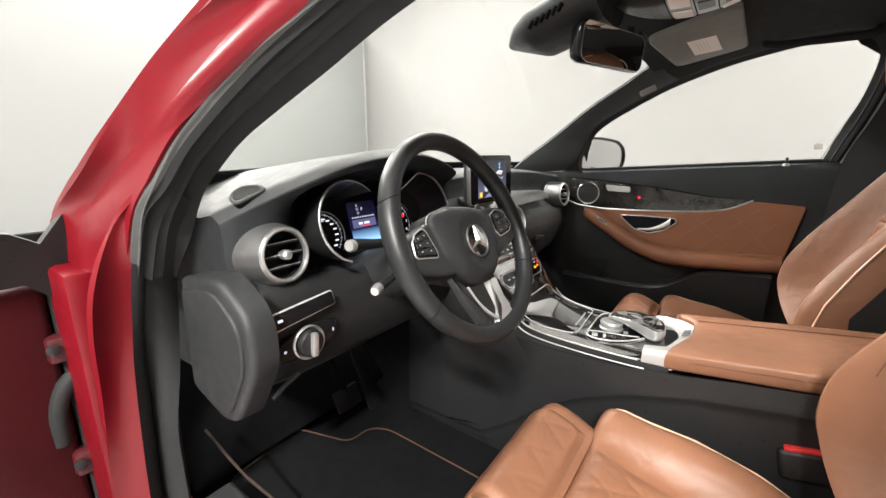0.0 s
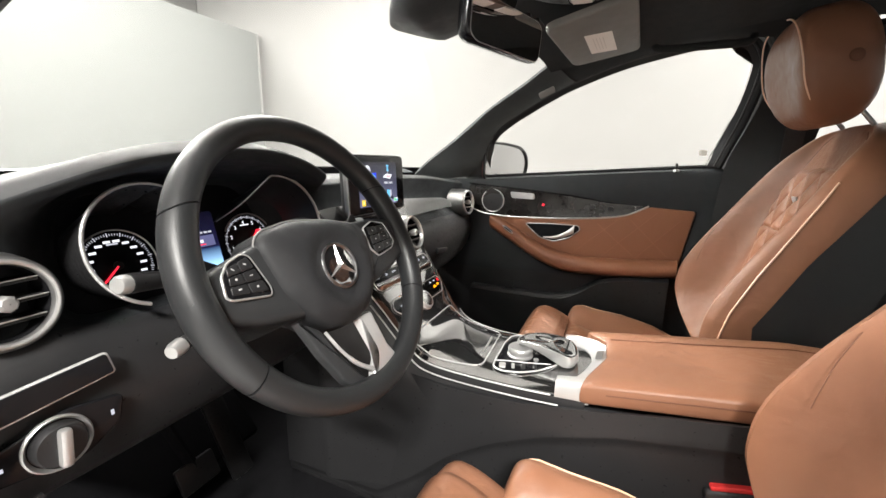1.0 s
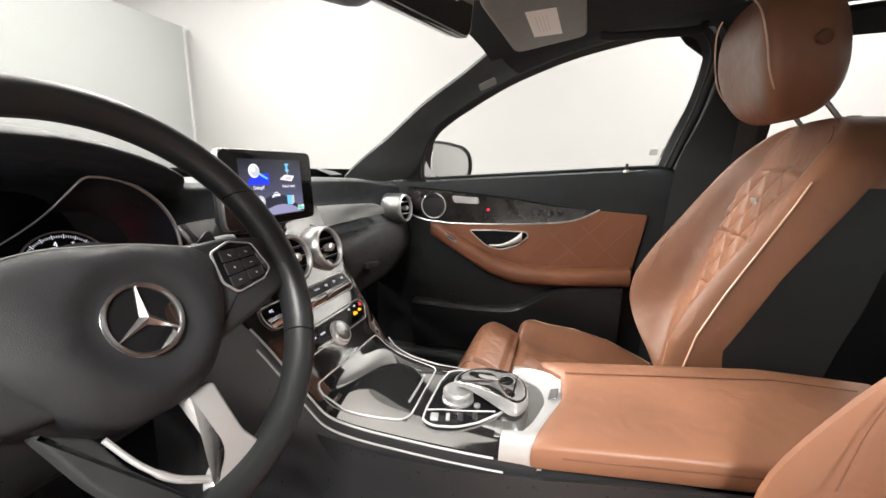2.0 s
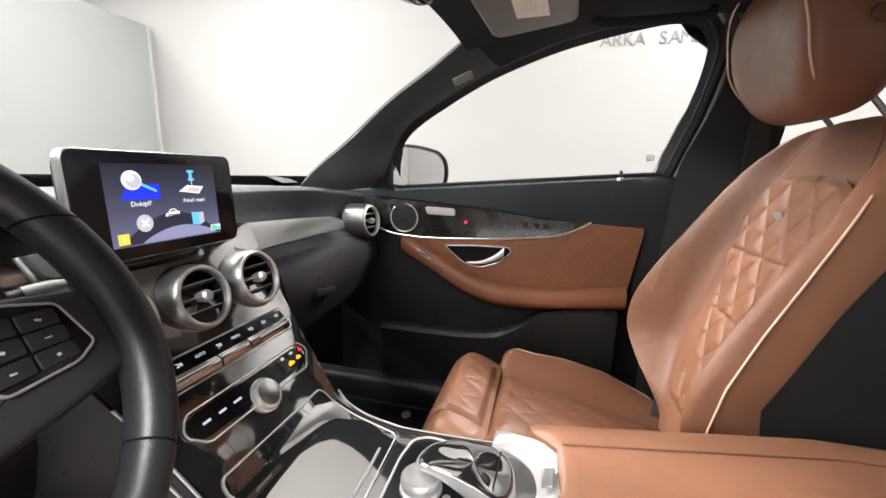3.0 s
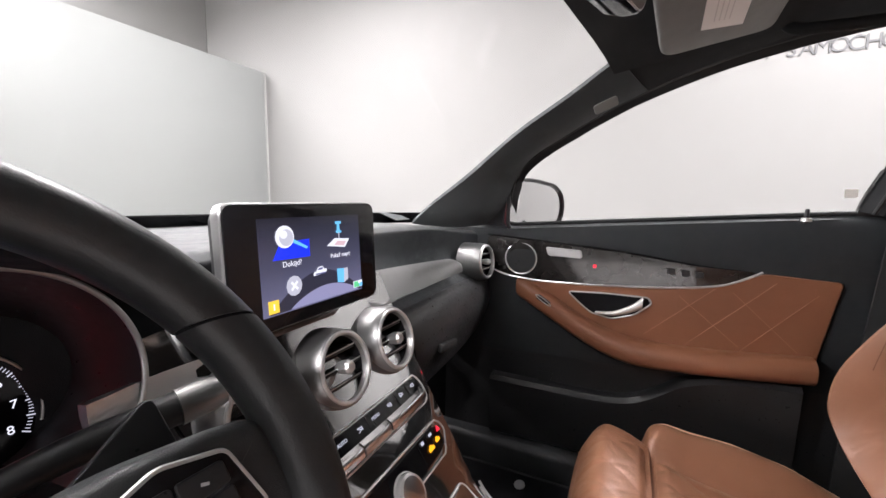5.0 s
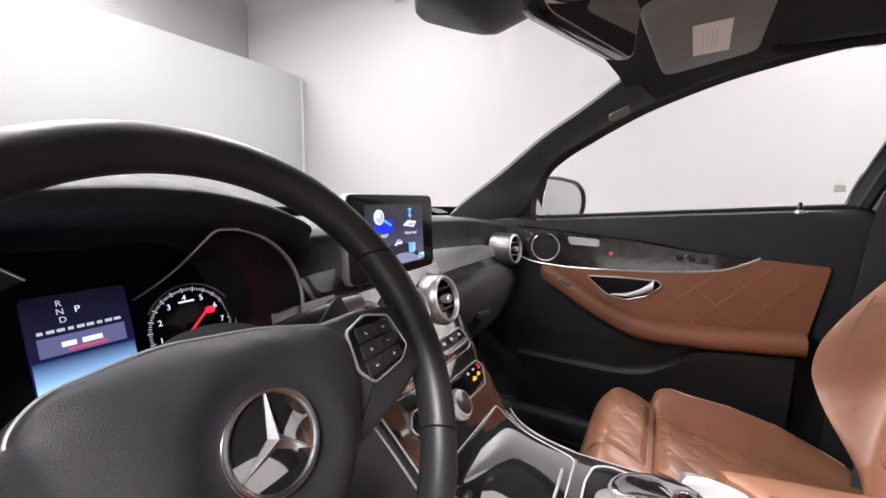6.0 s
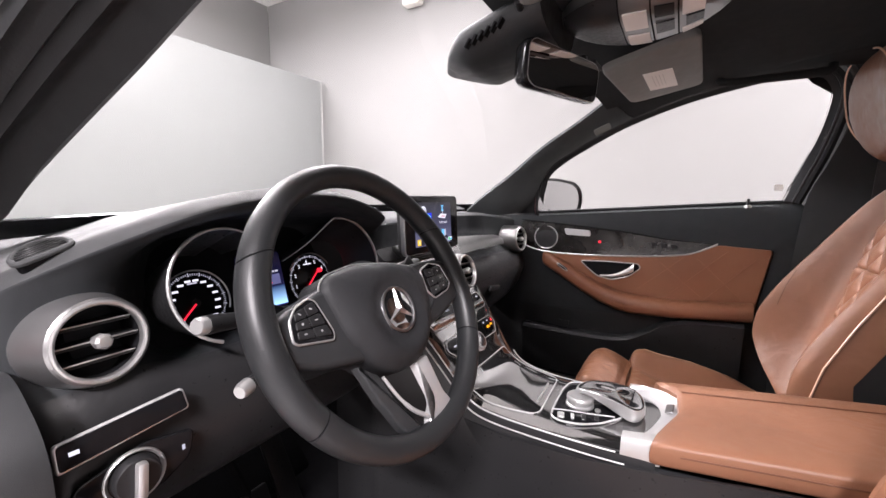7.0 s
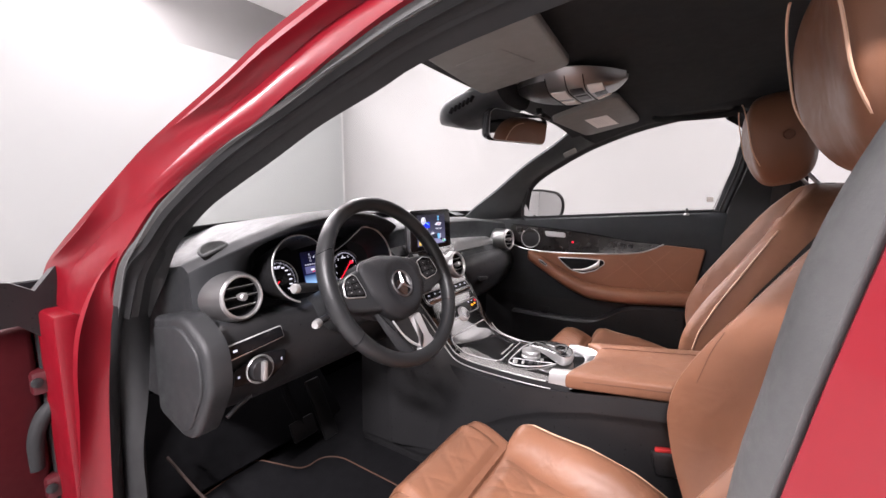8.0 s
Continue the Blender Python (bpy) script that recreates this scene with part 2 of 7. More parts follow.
def fillet(pts, r, seg=5):
    """Rounds the corners of a flat outline."""
    out = []
    n = len(pts)
    for i in range(n):
        a, b, c = (Vector((*pts[(i + k) % n],)).to_2d() for k in (-1, 0, 1))
        ra = r[i] if isinstance(r, (list, tuple)) else r
        ra = min(ra, (a - b).length * 0.48, (c - b).length * 0.48)
        if ra < 1e-5:
            out.append((b.x, b.y))
            continue
        p, q = b + (a - b).normalized() * ra, b + (c - b).normalized() * ra
        for k in range(seg + 1):
            f = k / seg
            w = p * (1 - f) ** 2 + b * 2 * f * (1 - f) + q * f * f
            out.append((w.x, w.y))
    return out


def plate(outline, thick, m=None, bevel=0.0):
    """A flat outline in x and y, raised by thick, its upper rim rounded by bevel."""
    rows = []
    pts = [Vector((x, y)) for x, y in outline]
    n = len(pts)
    ins = []
    area = sum(pts[i].x * pts[(i + 1) % n].y - pts[(i + 1) % n].x * pts[i].y for i in range(n))
    sgn = 1 if area > 0 else -1
    for i in range(n):
        t = (pts[(i + 1) % n] - pts[i - 1]).normalized()
        ins.append(V(-t.y, t.x).to_2d() * sgn)
    rows.append([(p.x, p.y, 0) for p in pts])
    if bevel:
        rows.append([(p.x, p.y, thick - bevel) for p in pts])
        for k in (1, 2, 3):
            a = k / 3 * math.pi / 2
            rows.append([(p.x + i.x * bevel * (1 - math.cos(a)), p.y + i.y * bevel * (1 - math.cos(a)), thick - bevel + bevel * math.sin(a)) for p, i in zip(pts, ins)])
    else:
        rows.append([(p.x, p.y, thick) for p in pts])
    bm = skin(rows, closed=True, caps=True)
    return moved(bm, m) if m else bm


def join(*bms):
    out = bmesh.new()
    for b in bms:
        me = bpy.data.meshes.new("tmp")
        b.to_mesh(me)
        b.free()
        out.from_mesh(me)
        bpy.data.meshes.remove(me)
    return out


def part(name, bm, mat, parent=None, label="", sharp=38):
    me = bpy.data.meshes.new(name)
    bm.to_mesh(me)
    bm.free()
    for p in me.polygons:
        p.use_smooth = True
    me.set_sharp_from_angle(angle=radians(sharp))
    me.materials.append(M[mat])
    ob = new(name, me)
    ob.parent = parent
    if label:
        tagged(ob, label)
    return ob


def thing(name, label, category, group="", kind=""):
    """An Empty that parents the parts, which are given in the world's metres."""
    ob = new(name)
    ob.empty_display_size = 0.05
    return tagged(ob, label, category, group, kind)


def facing(origin, normal, up=(0, 0, 1)):
    """A pose whose z is the normal and whose y is as near up as can be."""
    z = Vector(normal).normalized()
    x = Vector(up).cross(z).normalized()
    y = z.cross(x)
    m = Matrix((x, y, z)).transposed().to_4x4()
    m.translation = Vector(origin)
    return m


def wording(text, size, m, mat, parent, depth=0.0005, name="lettering"):
    cu = bpy.data.curves.new(name, "FONT")
    cu.body, cu.size, cu.extrude, cu.align_x, cu.align_y = text, size, depth, "CENTER", "CENTER"
    tmp = bpy.data.objects.new("tmp", cu)
    me = bpy.data.meshes.new_from_object(tmp)
    bpy.data.objects.remove(tmp)
    me.materials.append(M[mat])
    me.transform(m)
    ob = new(name, me)
    ob.parent = parent
    return ob


def lerp(a, b, f):
    return a + (b - a) * f


def table(x, xs, ys):
    return float(np.interp(x, xs, ys))


# ---------------------------------------------------------------- the hall
def slab(name, x0, x1, y0, y1, z0, z1, mat, label, category):
    ob = part(name, moved(block(x1 - x0, y1 - y0, z1 - z0, 0.004, 1), Matrix.Translation(((x0 + x1) / 2, (y0 + y1) / 2, (z0 + z1) / 2))), mat)
    return tagged(ob, label, category, kind="structure")


HX0, HX1, HY0, HY1, HZ = -5.2, 4.55, -6.0, 6.6, 4.55
slab("floor", HX0 - 0.2, HX1 + 0.2, HY0 - 0.2, HY1 + 0.2, -0.2, 0.0, "concrete", "grey concrete hall floor under the car", "floor")
slab("ceiling", HX0 - 0.2, HX1 + 0.2, HY0 - 0.2, HY1 + 0.2, HZ, HZ + 0.2, "ceiling", "white painted hall ceiling", "ceiling")
slab("wall_east", HX1, HX1 + 0.2, HY0, HY1, 0.002, HZ - 0.002, "wall", "white painted hall wall with grey lettering", "wall")
# never in view; darkened to cut fill light from the driver's side
slab("wall_west", HX0 - 0.2, HX0, HY0, HY1, 0.002, HZ - 0.002, "dim_wall", "unseen hall wall, darkened to cut side light", "wall")
slab("wall_north", HX0, HX1, HY1, HY1 + 0.2, 0.002, HZ - 0.002, "wall", "white painted hall end wall", "wall")
slab("wall_south", HX0, HX1, HY0 - 0.2, HY0, 0.002, HZ - 0.002, "wall", "white painted hall end wall", "wall")

partition = thing("partition_panel", "tall cool white partition panel standing before the wall", "partition", kind="structure")
part("panel", moved(block(9.6, 0.05, 2.966, 0.004), Matrix.Translation((4.455 - 4.8, 5.172, 1.485))), "panel", partition)
part("edge_trim", moved(block(0.03, 0.06, 2.97, 0.004), Matrix.Translation((4.472, 5.172, 1.487))), "edge", partition, "grey edge profile")

sign = thing("wall_sign", "grey raised capital letters on the white wall", "sign")
SIGN_Z, SIGN_Y = 2.415, -1.02
for k, ch in enumerate("ARKA SAMOCHODOW"):
    if ch != " ":
        wording(ch, 0.180, facing((HX1 - 0.006, SIGN_Y - 0.1135 * k, SIGN_Z), (-1, 0, 0)), "sign", sign, 0.004, "letter")

# ---------------------------------------------------------------- car shell
XC = -0.026
car = thing("car_body", "red saloon car body with black headliner and open driver's doorway", "car")


def band(c1, c2, n, thick, mat, name, parent=None, label="", bulge=0.0, cross=5):
    """A strip of sheet between two edge curves."""
    a, b = smooth_pts(c1, n), smooth_pts(c2, n)
    rows = []
    for p, q in zip(a, b):
        p, q = Vector(p), Vector(q)
        rows.append([p.lerp(q, k / (cross - 1)) for k in range(cross)])
    g = np.array([[tuple(p) for p in r] for r in rows])
    if bulge:
        nrm = np.cross(np.gradient(g, axis=0), np.gradient(g, axis=1))
        nrm /= np.linalg.norm(nrm, axis=2, keepdims=True) + 1e-12
        w = np.sin(np.linspace(0, math.pi, cross))[None, :, None]
        g = g + nrm * w * bulge
    return part(name, sheet(g, thick), mat, parent or car, label)


# driver's doorway: black pillar trim, grey seal, red flange, red outer skin
IN_D = [(-0.734, 0.192, 0.793), (-0.721, 0.157, 0.853), (-0.704, 0.151, 0.917), (-0.689, 0.132, 0.959), (-0.673, 0.12, 0.983), (-0.659, 0.074, 1.017), (-0.647, -0.018, 1.061), (-0.635, -0.108, 1.103),
    (-0.622, -0.214, 1.154), (-0.609, -0.324, 1.196), (-0.602, -0.424, 1.232), (-0.598, -0.659, 1.267), (-0.594, -0.949, 1.285), (-0.595, -1.249, 1.275)]
SEAL_IN = [(-0.779, 0.164, 0.803), (-0.77, 0.132, 0.889), (-0.755, 0.103, 0.942), (-0.738, 0.073, 0.989), (-0.723, 0.044, 1.02), (-0.709, -0.008, 1.057), (-0.697, -0.087, 1.097), (-0.687, -0.163, 1.131),
    (-0.676, -0.256, 1.171), (-0.67, -0.352, 1.205), (-0.667, -0.465, 1.239), (-0.665, -0.663, 1.269), (-0.664, -0.954, 1.286), (-0.666, -1.255, 1.275)]
SEAL_OUT = [(-0.808, 0.16, 0.815), (-0.799, 0.123, 0.909), (-0.785, 0.087, 0.957), (-0.763, 0.049, 1.015), (-0.748, 0.013, 1.049), (-0.734, -0.04, 1.085), (-0.724, -0.115, 1.123), (-0.715, -0.184, 1.151),
    (-0.71, -0.283, 1.188), (-0.711, -0.361, 1.215), (-0.712, -0.478, 1.248), (-0.712, -0.65, 1.275), (-0.713, -0.942, 1.293), (-0.717, -1.243, 1.28)]
CREASE = [(-0.833, 0.302, 0.803), (-0.82, 0.293, 0.879), (-0.803, 0.254, 0.924), (-0.794, 0.19, 0.966), (-0.784, 0.136, 0.997), (-0.769, 0.072, 1.039), (-0.751, 0.003, 1.082), (-0.735, -0.056, 1.121),
    (-0.712, -0.132, 1.171), (-0.703, -0.224, 1.21), (-0.697, -0.34, 1.254), (-0.684, -0.655, 1.316), (-0.679, -0.946, 1.333), (-0.682, -1.246, 1.32)]
RED_OUT = [(-0.844, 0.421, 0.83), (-0.839, 0.372, 0.891), (-0.832, 0.297, 0.937), (-0.824, 0.238, 0.971), (-0.814, 0.179, 1.008), (-0.794, 0.123, 1.055), (-0.771, 0.066, 1.106), (-0.757, 0.006, 1.141),
    (-0.747, -0.06, 1.171), (-0.738, -0.162, 1.21), (-0.732, -0.283, 1.254), (-0.724, -0.518, 1.307), (-0.711, -0.898, 1.347), (-0.713, -1.248, 1.341)]
SEAM = [(-0.807, 0.159, 0.815), (-0.798, 0.121, 0.909), (-0.781, 0.079, 0.954), (-0.762, 0.044, 1.004), (-0.747, 0.007, 1.039), (-0.734, -0.048, 1.076), (-0.722, -0.121, 1.115), (-0.712, -0.19, 1.145),
    (-0.703, -0.277, 1.179), (-0.701, -0.366, 1.209), (-0.699, -0.485, 1.242), (-0.698, -0.665, 1.269), (-0.698, -0.956, 1.287), (-0.701, -1.257, 1.275)]
band(IN_D, SEAL_IN, 60, -0.012, "pillar_black", "pillar_trim", label="black front pillar trim beside the open doorway", bulge=-0.022, cross=11)
band(SEAL_IN, SEAM, 60, -0.010, "rubber", "door_seal", label="black rubber door seal", bulge=-0.006, cross=7)
band(SEAM, SEAL_OUT, 60, -0.010, "seal_grey", "seal_lip", label="grey outer lip of the door seal", bulge=-0.004)
band(SEAL_OUT, CREASE, 60, -0.008, "red", "door_flange", label="red painted doorway flange", bulge=0.004)
band(CREASE, RED_OUT, 60, -0.008, "red", "pillar_skin", label="red painted windscreen pillar", bulge=-0.004)
# rolled edge between flange and skin
part("flange_edge", tube(smooth_pts([Vector(p) + V(-0.003, -0.003, 0.0) for p in CREASE], 80), 0.0032, 8), "red", car, "rolled red flange edge")
# second fold line on the flange, parting from the edge towards the foot of the pillar
RIDGE = [Vector(a).lerp(Vector(b), f) + V(-0.0045, -0.0035, 0.0) for a, b, f in zip(CREASE, SEAL_OUT, (0.42, 0.41, 0.39, 0.36, 0.32, 0.26, 0.15, 0.04))]
part("flange_edge", tube(smooth_pts(RIDGE, 40), 0.0024, 8), "red", car, "rolled red flange edge")
# red skin beyond the pillar, over to the windscreen glass
OUTER = [Vector(p) + V(0.10, 0.07, 0.0) for p in RED_OUT]
band(RED_OUT, OUTER, 40, -0.008, "red", "pillar_skin")
# hinge pillar below the windscreen pillar: red jamb, seal, black side trim
JAMB_L = [(-0.792, 0.102, 0.948), (-0.824, 0.142, 0.895), (-0.858, 0.138, 0.815), (-0.87, 0.144, 0.738), (-0.87, 0.167, 0.637), (-0.87, 0.196, 0.543), (-0.87, 0.236, 0.406), (-0.87, 0.25, 0.22)]
JAMB_R = [(-0.788, 0.096, 0.945), (-0.800, 0.124, 0.905), (-0.811, 0.152, 0.815), (-0.820, 0.157, 0.734), (-0.826, 0.165, 0.655), (-0.828, 0.185, 0.53), (-0.828, 0.205, 0.40), (-0.828, 0.22, 0.22)]
SIDE_S = [(-0.760, 0.11, 0.95), (-0.774, 0.140, 0.905), (-0.787, 0.165, 0.81), (-0.797, 0.178, 0.734), (-0.80, 0.195, 0.65), (-0.80, 0.215, 0.53), (-0.80, 0.235, 0.40), (-0.80, 0.24, 0.22)]
SIDE_K = [(-0.706, 0.155, 0.915), (-0.715, 0.165, 0.86), (-0.735, 0.19, 0.79), (-0.745, 0.185, 0.72), (-0.762, 0.172, 0.62), (-0.778, 0.174, 0.52), (-0.775, 0.19, 0.40), (-0.77, 0.20, 0.22)]
band(JAMB_R, JAMB_L, 30, -0.008, "red", "hinge_pillar", label="red painted hinge pillar", bulge=0.006, cross=9)
band(SIDE_S, JAMB_R, 30, -0.010, "rubber", "door_seal", bulge=-0.006, cross=7)
band(SIDE_K, SIDE_S, 30, -0.010, "pillar_black", "kick_trim", label="black footwell side trim", bulge=-0.006, cross=9)
part("hinge_pillar_back", moved(block(0.05, 0.40, 0.60, 0.01), Matrix.Translation((-0.845, 0.46, 0.51))), "red", car)
rows = [[(-0.79 - 0.04 * math.sin(math.pi * min(1, k / 6)), y, lerp(0.785 - 0.17 * max(0, y - 0.62), 0.25, k / 9)) for k in range(10)] for y in np.linspace(0.62, 1.75, 12)]
part("front_wing", sheet(rows, -0.006), "red", car, "red painted front wing")
rows = [[(lerp(-0.80, 0.75, k / 12), y, 0.785 - 0.17 * max(0, y - 0.66) + 0.01 * math.sin(math.pi * k / 12)) for k in range(13)] for y in np.linspace(0.66, 1.75, 9)]
part("bonnet", sheet(rows, -0.006), "red", car, "red painted bonnet")
# sill
part("sill", moved(block(0.10, 1.5, 0.11, 0.02, 3), Matrix.Translation((-0.79, -0.36, 0.235))), "red", car, "red painted door sill")
part("sill_trim", moved(block(0.07, 1.30, 0.06, 0.012, 3), Matrix.Translation((-0.715, -0.42, 0.275))), "black", car, "black sill cover")
# driver's centre pillar
PILLAR_EDGE = [(-0.766, -0.938, 1.245), (-0.770, -0.882, 1.15), (-0.771, -0.853, 1.076), (-0.771, -0.837, 1.002), (-0.771, -0.820, 0.907), (-0.771, -0.806, 0.805), (-0.774, -0.790, 0.55), (-0.774, -0.780, 0.30)]
band([(-0.717, -0.930, 1.245), (-0.722, -0.880, 1.15), (-0.722, -0.846, 1.076), (-0.722, -0.823, 1.002), (-0.722, -0.808, 0.907), (-0.722, -0.794, 0.805), (-0.727, -0.777, 0.55), (-0.727, -0.767, 0.30)],
     PILLAR_EDGE, 30, -0.006, "seal_grey", "door_seal", bulge=0.004)
band(PILLAR_EDGE,
     [(-0.80, -1.122, 1.245), (-0.80, -1.072, 1.15), (-0.805, -1.052, 1.076), (-0.81, -1.032, 1.002), (-0.815, -1.012, 0.907), (-0.815, -1.002, 0.805), (-0.815, -0.992, 0.55), (-0.815, -0.982, 0.30)], 30, -0.01, "red", "centre_pillar", label="red painted centre pillar")
band([(-0.62, -0.95, 1.25), (-0.67, -0.90, 1.0), (-0.69, -0.88, 0.7), (-0.70, -0.882, 0.30)],
     [(-0.715, -0.932, 1.245), (-0.720, -0.828, 1.0), (-0.723, -0.790, 0.70), (-0.725, -0.772, 0.30)], 20, -0.01, "headliner", "pillar_trim")

# passenger side: the glass opening of the closed door
GLASS_TOP = [(0.806, -0.035, 0.925), (0.781, -0.046, 0.98), (0.757, -0.060, 1.035), (0.738, -0.090, 1.080), (0.719, -0.150, 1.122), (0.704, -0.217, 1.158), (0.694, -0.265, 1.183), (0.678, -0.36, 1.226), (0.660, -0.50, 1.272), (0.648, -0.62, 1.298),
             (0.641, -0.73, 1.315), (0.641, -0.782, 1.316), (0.646, -0.820, 1.305), (0.656, -0.840, 1.275), (0.668, -0.845, 1.25), (0.692, -0.840, 1.19), (0.722, -0.826, 1.115), (0.750, -0.808, 1.05), (0.771, -0.790, 0.985)]


def out_of_glass(d, dx):
    pts = [Vector(p) for p in smooth_pts(GLASS_TOP, 72)]
    res = []
    for i, p in enumerate(pts):
        t = (pts[min(i + 1, 71)] - pts[max(i - 1, 0)])
        nrm = Vector((0, -t.z, t.y)).normalized() * -1
        res.append(p + nrm * d + Vector((dx, 0, 0)))
    return res


W_P = [(0.655, 0.235, 0.935), (0.62, 0.16, 0.985), (0.60, 0.04, 1.066), (0.578, -0.09, 1.162), (0.556, -0.21, 1.232), (0.537, -0.305, 1.292)]
rim = out_of_glass(0.028, -0.022)


def rim_at(y):
    return min(rim[6:44], key=lambda p: abs(p.y - y))


band(W_P, [(0.765, 0.05, 0.932), (0.748, -0.005, 0.985), rim_at(-0.08), rim_at(-0.18), rim_at(-0.28), rim_at(-0.37)], 30, 0.012, "pillar", "pillar_trim", label="dark grey fabric windscreen pillar trim", bulge=-0.012, cross=9)
# rail over the passenger door, back to the centre pillar
band([(0.537, -0.305, 1.296), (0.53, -0.45, 1.33), (0.53, -0.70, 1.352), (0.53, -1.0, 1.352)], [rim_at(-0.36), rim_at(-0.50), rim_at(-0.72), (0.60, -1.0, 1.325)], 24, 0.012, "headliner", "roof_rail", label="black roof rail lining", bulge=-0.008, cross=7)
for d_, r_ in ((0.044, 0.0075), (0.066, 0.0055), (0.077, 0.0040)):
    part("frame_seal", tube(out_of_glass(d_, -0.030)[38:], r_, 8), "frame_seal", car, "dull grey door frame seal")
band([(0.650, -0.76, 1.345), (0.662, -0.86, 1.348), (0.66, -0.95, 1.345), (0.62, -1.06, 1.345)], [(0.662, -0.80, 1.30), (0.672, -0.875, 1.25), (0.67, -0.95, 1.22), (0.64, -1.05, 1.22)], 12, 0.008, "headliner", "pillar_trim")
# centre pillar, passenger side
band([(0.60, -0.93, 1.33), (0.655, -0.89, 1.2), (0.70, -0.862, 1.09), (0.738, -0.835, 0.99), (0.745, -0.82, 0.80), (0.745, -0.80, 0.5), (0.74, -0.79, 0.25)],
     [(0.60, -1.03, 1.31), (0.64, -1.02, 1.2), (0.66, -1.02, 1.09), (0.68, -1.02, 0.99), (0.69, -1.05, 0.80), (0.69, -1.08, 0.5), (0.69, -1.1, 0.25)], 24, -0.012, "headliner", "centre_pillar_trim", label="black centre pillar trim")

# roof lining and roof skin
rows, rows2 = [], []
for i in range(17):
    f = i / 16
    row, row2 = [], []
    for k in range(25):
        s = -1 + 2 * k / 24
        x = XC + s * lerp(0.575, 0.60, min(1, f * 3))
        y0 = -0.30 + 0.105 * (1 - s * s)
        y = lerp(y0, -2.05, f)
        crown = 0.04 * (1 - s * s)
        z = 1.290 + crown + 0.045 * math.sin(min(1, f * 1.15) * math.pi * 0.62) - 0.09 * max(0, f - 0.6) - 0.03 * abs(s) ** 8 * (1 - min(1, f * 5)) + 0.016 * min(1, f * 5)
        row.append((x, y, z))
        row2.append((x * 1.03, y, z + 0.055))
    rows.append(row)
    rows2.append(row2)
part("headliner", sheet(rows, -0.015), "headliner", car, "black fabric roof lining")
part("roof_skin", sheet(rows2, -0.006), "red", car, "red painted roof")
# windscreen
rows = []
for i in range(13):
    f = i / 12
    row = []
    for k in range(25):
        s = -1 + 2 * k / 24
        bx, by, bz = XC + s * 0.728, 0.235 + 0.33 * (1 - s * s), 0.926
        tx, ty, tz = XC + s * 0.598, -0.306 + 0.105 * (1 - s * s), 1.300 + 0.04 * (1 - s * s)
        row.append((lerp(bx, tx, f), lerp(by, ty, f), lerp(bz, tz, f) + 0.03 * math.sin(f * math.pi)))
    rows.append(row)
pane = part("windscreen", sheet(rows, -0.005), "glass", car, "clear windscreen glass")
pane.visible_shadow = False
band([p for p in rows[0]], [Vector(p) + V(0, -0.035, 0.030) for p in rows[0]], 25, 0.004, "bezel", "windscreen_band", label="black ceramic band along the windscreen foot")
# shell that closes the cabin: floor pan, bulkheads, rear sides
part("floor_pan", moved(block(1.56, 3.0, 0.04, 0.01), Matrix.Translation((XC, -0.80, 0.19))), "carpet", car, "black carpeted car floor")
part("bulkhead", moved(block(1.46, 0.04, 0.64, 0.01), Matrix.Translation((XC, 0.66, 0.51))), "carpet", car, "black carpeted front bulkhead")
part("rear_bulkhead", moved(block(1.46, 0.05, 0.78, 0.01), Matrix.Translation((XC, -2.05, 0.58))), "headliner", car, "black rear bulkhead")
for sgn in (-1, 1):
    x = XC + sgn * 0.765
    part("rear_side", moved(block(0.05, 1.12, 0.74, 0.02), Matrix.Translation((x, -1.56, 0.60))), "black", car, "black rear door lining")
    band([(XC + sgn * 0.76, -1.72, 0.95), (XC + sgn * 0.70, -1.78, 1.10), (XC + sgn * 0.60, -1.85, 1.30)], [(XC + sgn * 0.74, -2.06, 0.95), (XC + sgn * 0.66, -2.02, 1.12), (XC + sgn * 0.57, -2.0, 1.30)], 12, 0.02, "headliner", "rear_pillar")
    band([(XC + sgn * 0.62, -1.0, 1.275), (XC + sgn * 0.62, -1.45, 1.285), (XC + sgn * 0.60, -1.95, 1.25)], [(XC + sgn * 0.57, -1.0, 1.31), (XC + sgn * 0.57, -1.45, 1.335), (XC + sgn * 0.57, -1.95, 1.29)], 12, 0.02, "headliner", "roof_rail")
# outer skin of the passenger side, closing the doorway
rows = [[(0.795 + 0.04 * math.sin(math.pi * k / 9 * 0.9), y, lerp(0.895 + 0.05 * min(1, max(0, -y)), 0.20, k / 9)) for k in range(10)] for y in np.linspace(0.70, -2.05, 12)]
part("side_skin", sheet(rows, 0.006), "red", car, "red painted car side")
part("sill", moved(block(0.12, 2.2, 0.12, 0.02, 3), Matrix.Translation((0.755, -0.50, 0.23))), "black", car, "black sill cover")
band([(0.665, -0.85, 1.31), (0.695, -0.846, 1.20), (0.742, -0.815, 1.085), (0.785, -0.79, 0.98), (0.80, -0.78, 0.80), (0.80, -0.77, 0.25)],
     [(0.640, -1.04, 1.31), (0.675, -1.04, 1.20), (0.715, -1.04, 1.085), (0.76, -1.04, 0.98), (0.79, -1.13, 0.80), (0.79, -1.13, 0.25)], 24, 0.01, "button", "centre_pillar_skin", label="black outer centre pillar")
part("engine_side", moved(block(0.05, 0.6, 0.7, 0.02), Matrix.Translation((XC + 0.80, 0.36, 0.56))), "carpet", car, "black footwell side")

# ---------------------------------------------------------------- dashboard
dash = thing("dashboard", "charcoal soft-skin car dashboard with silver round vents", "dashboard")
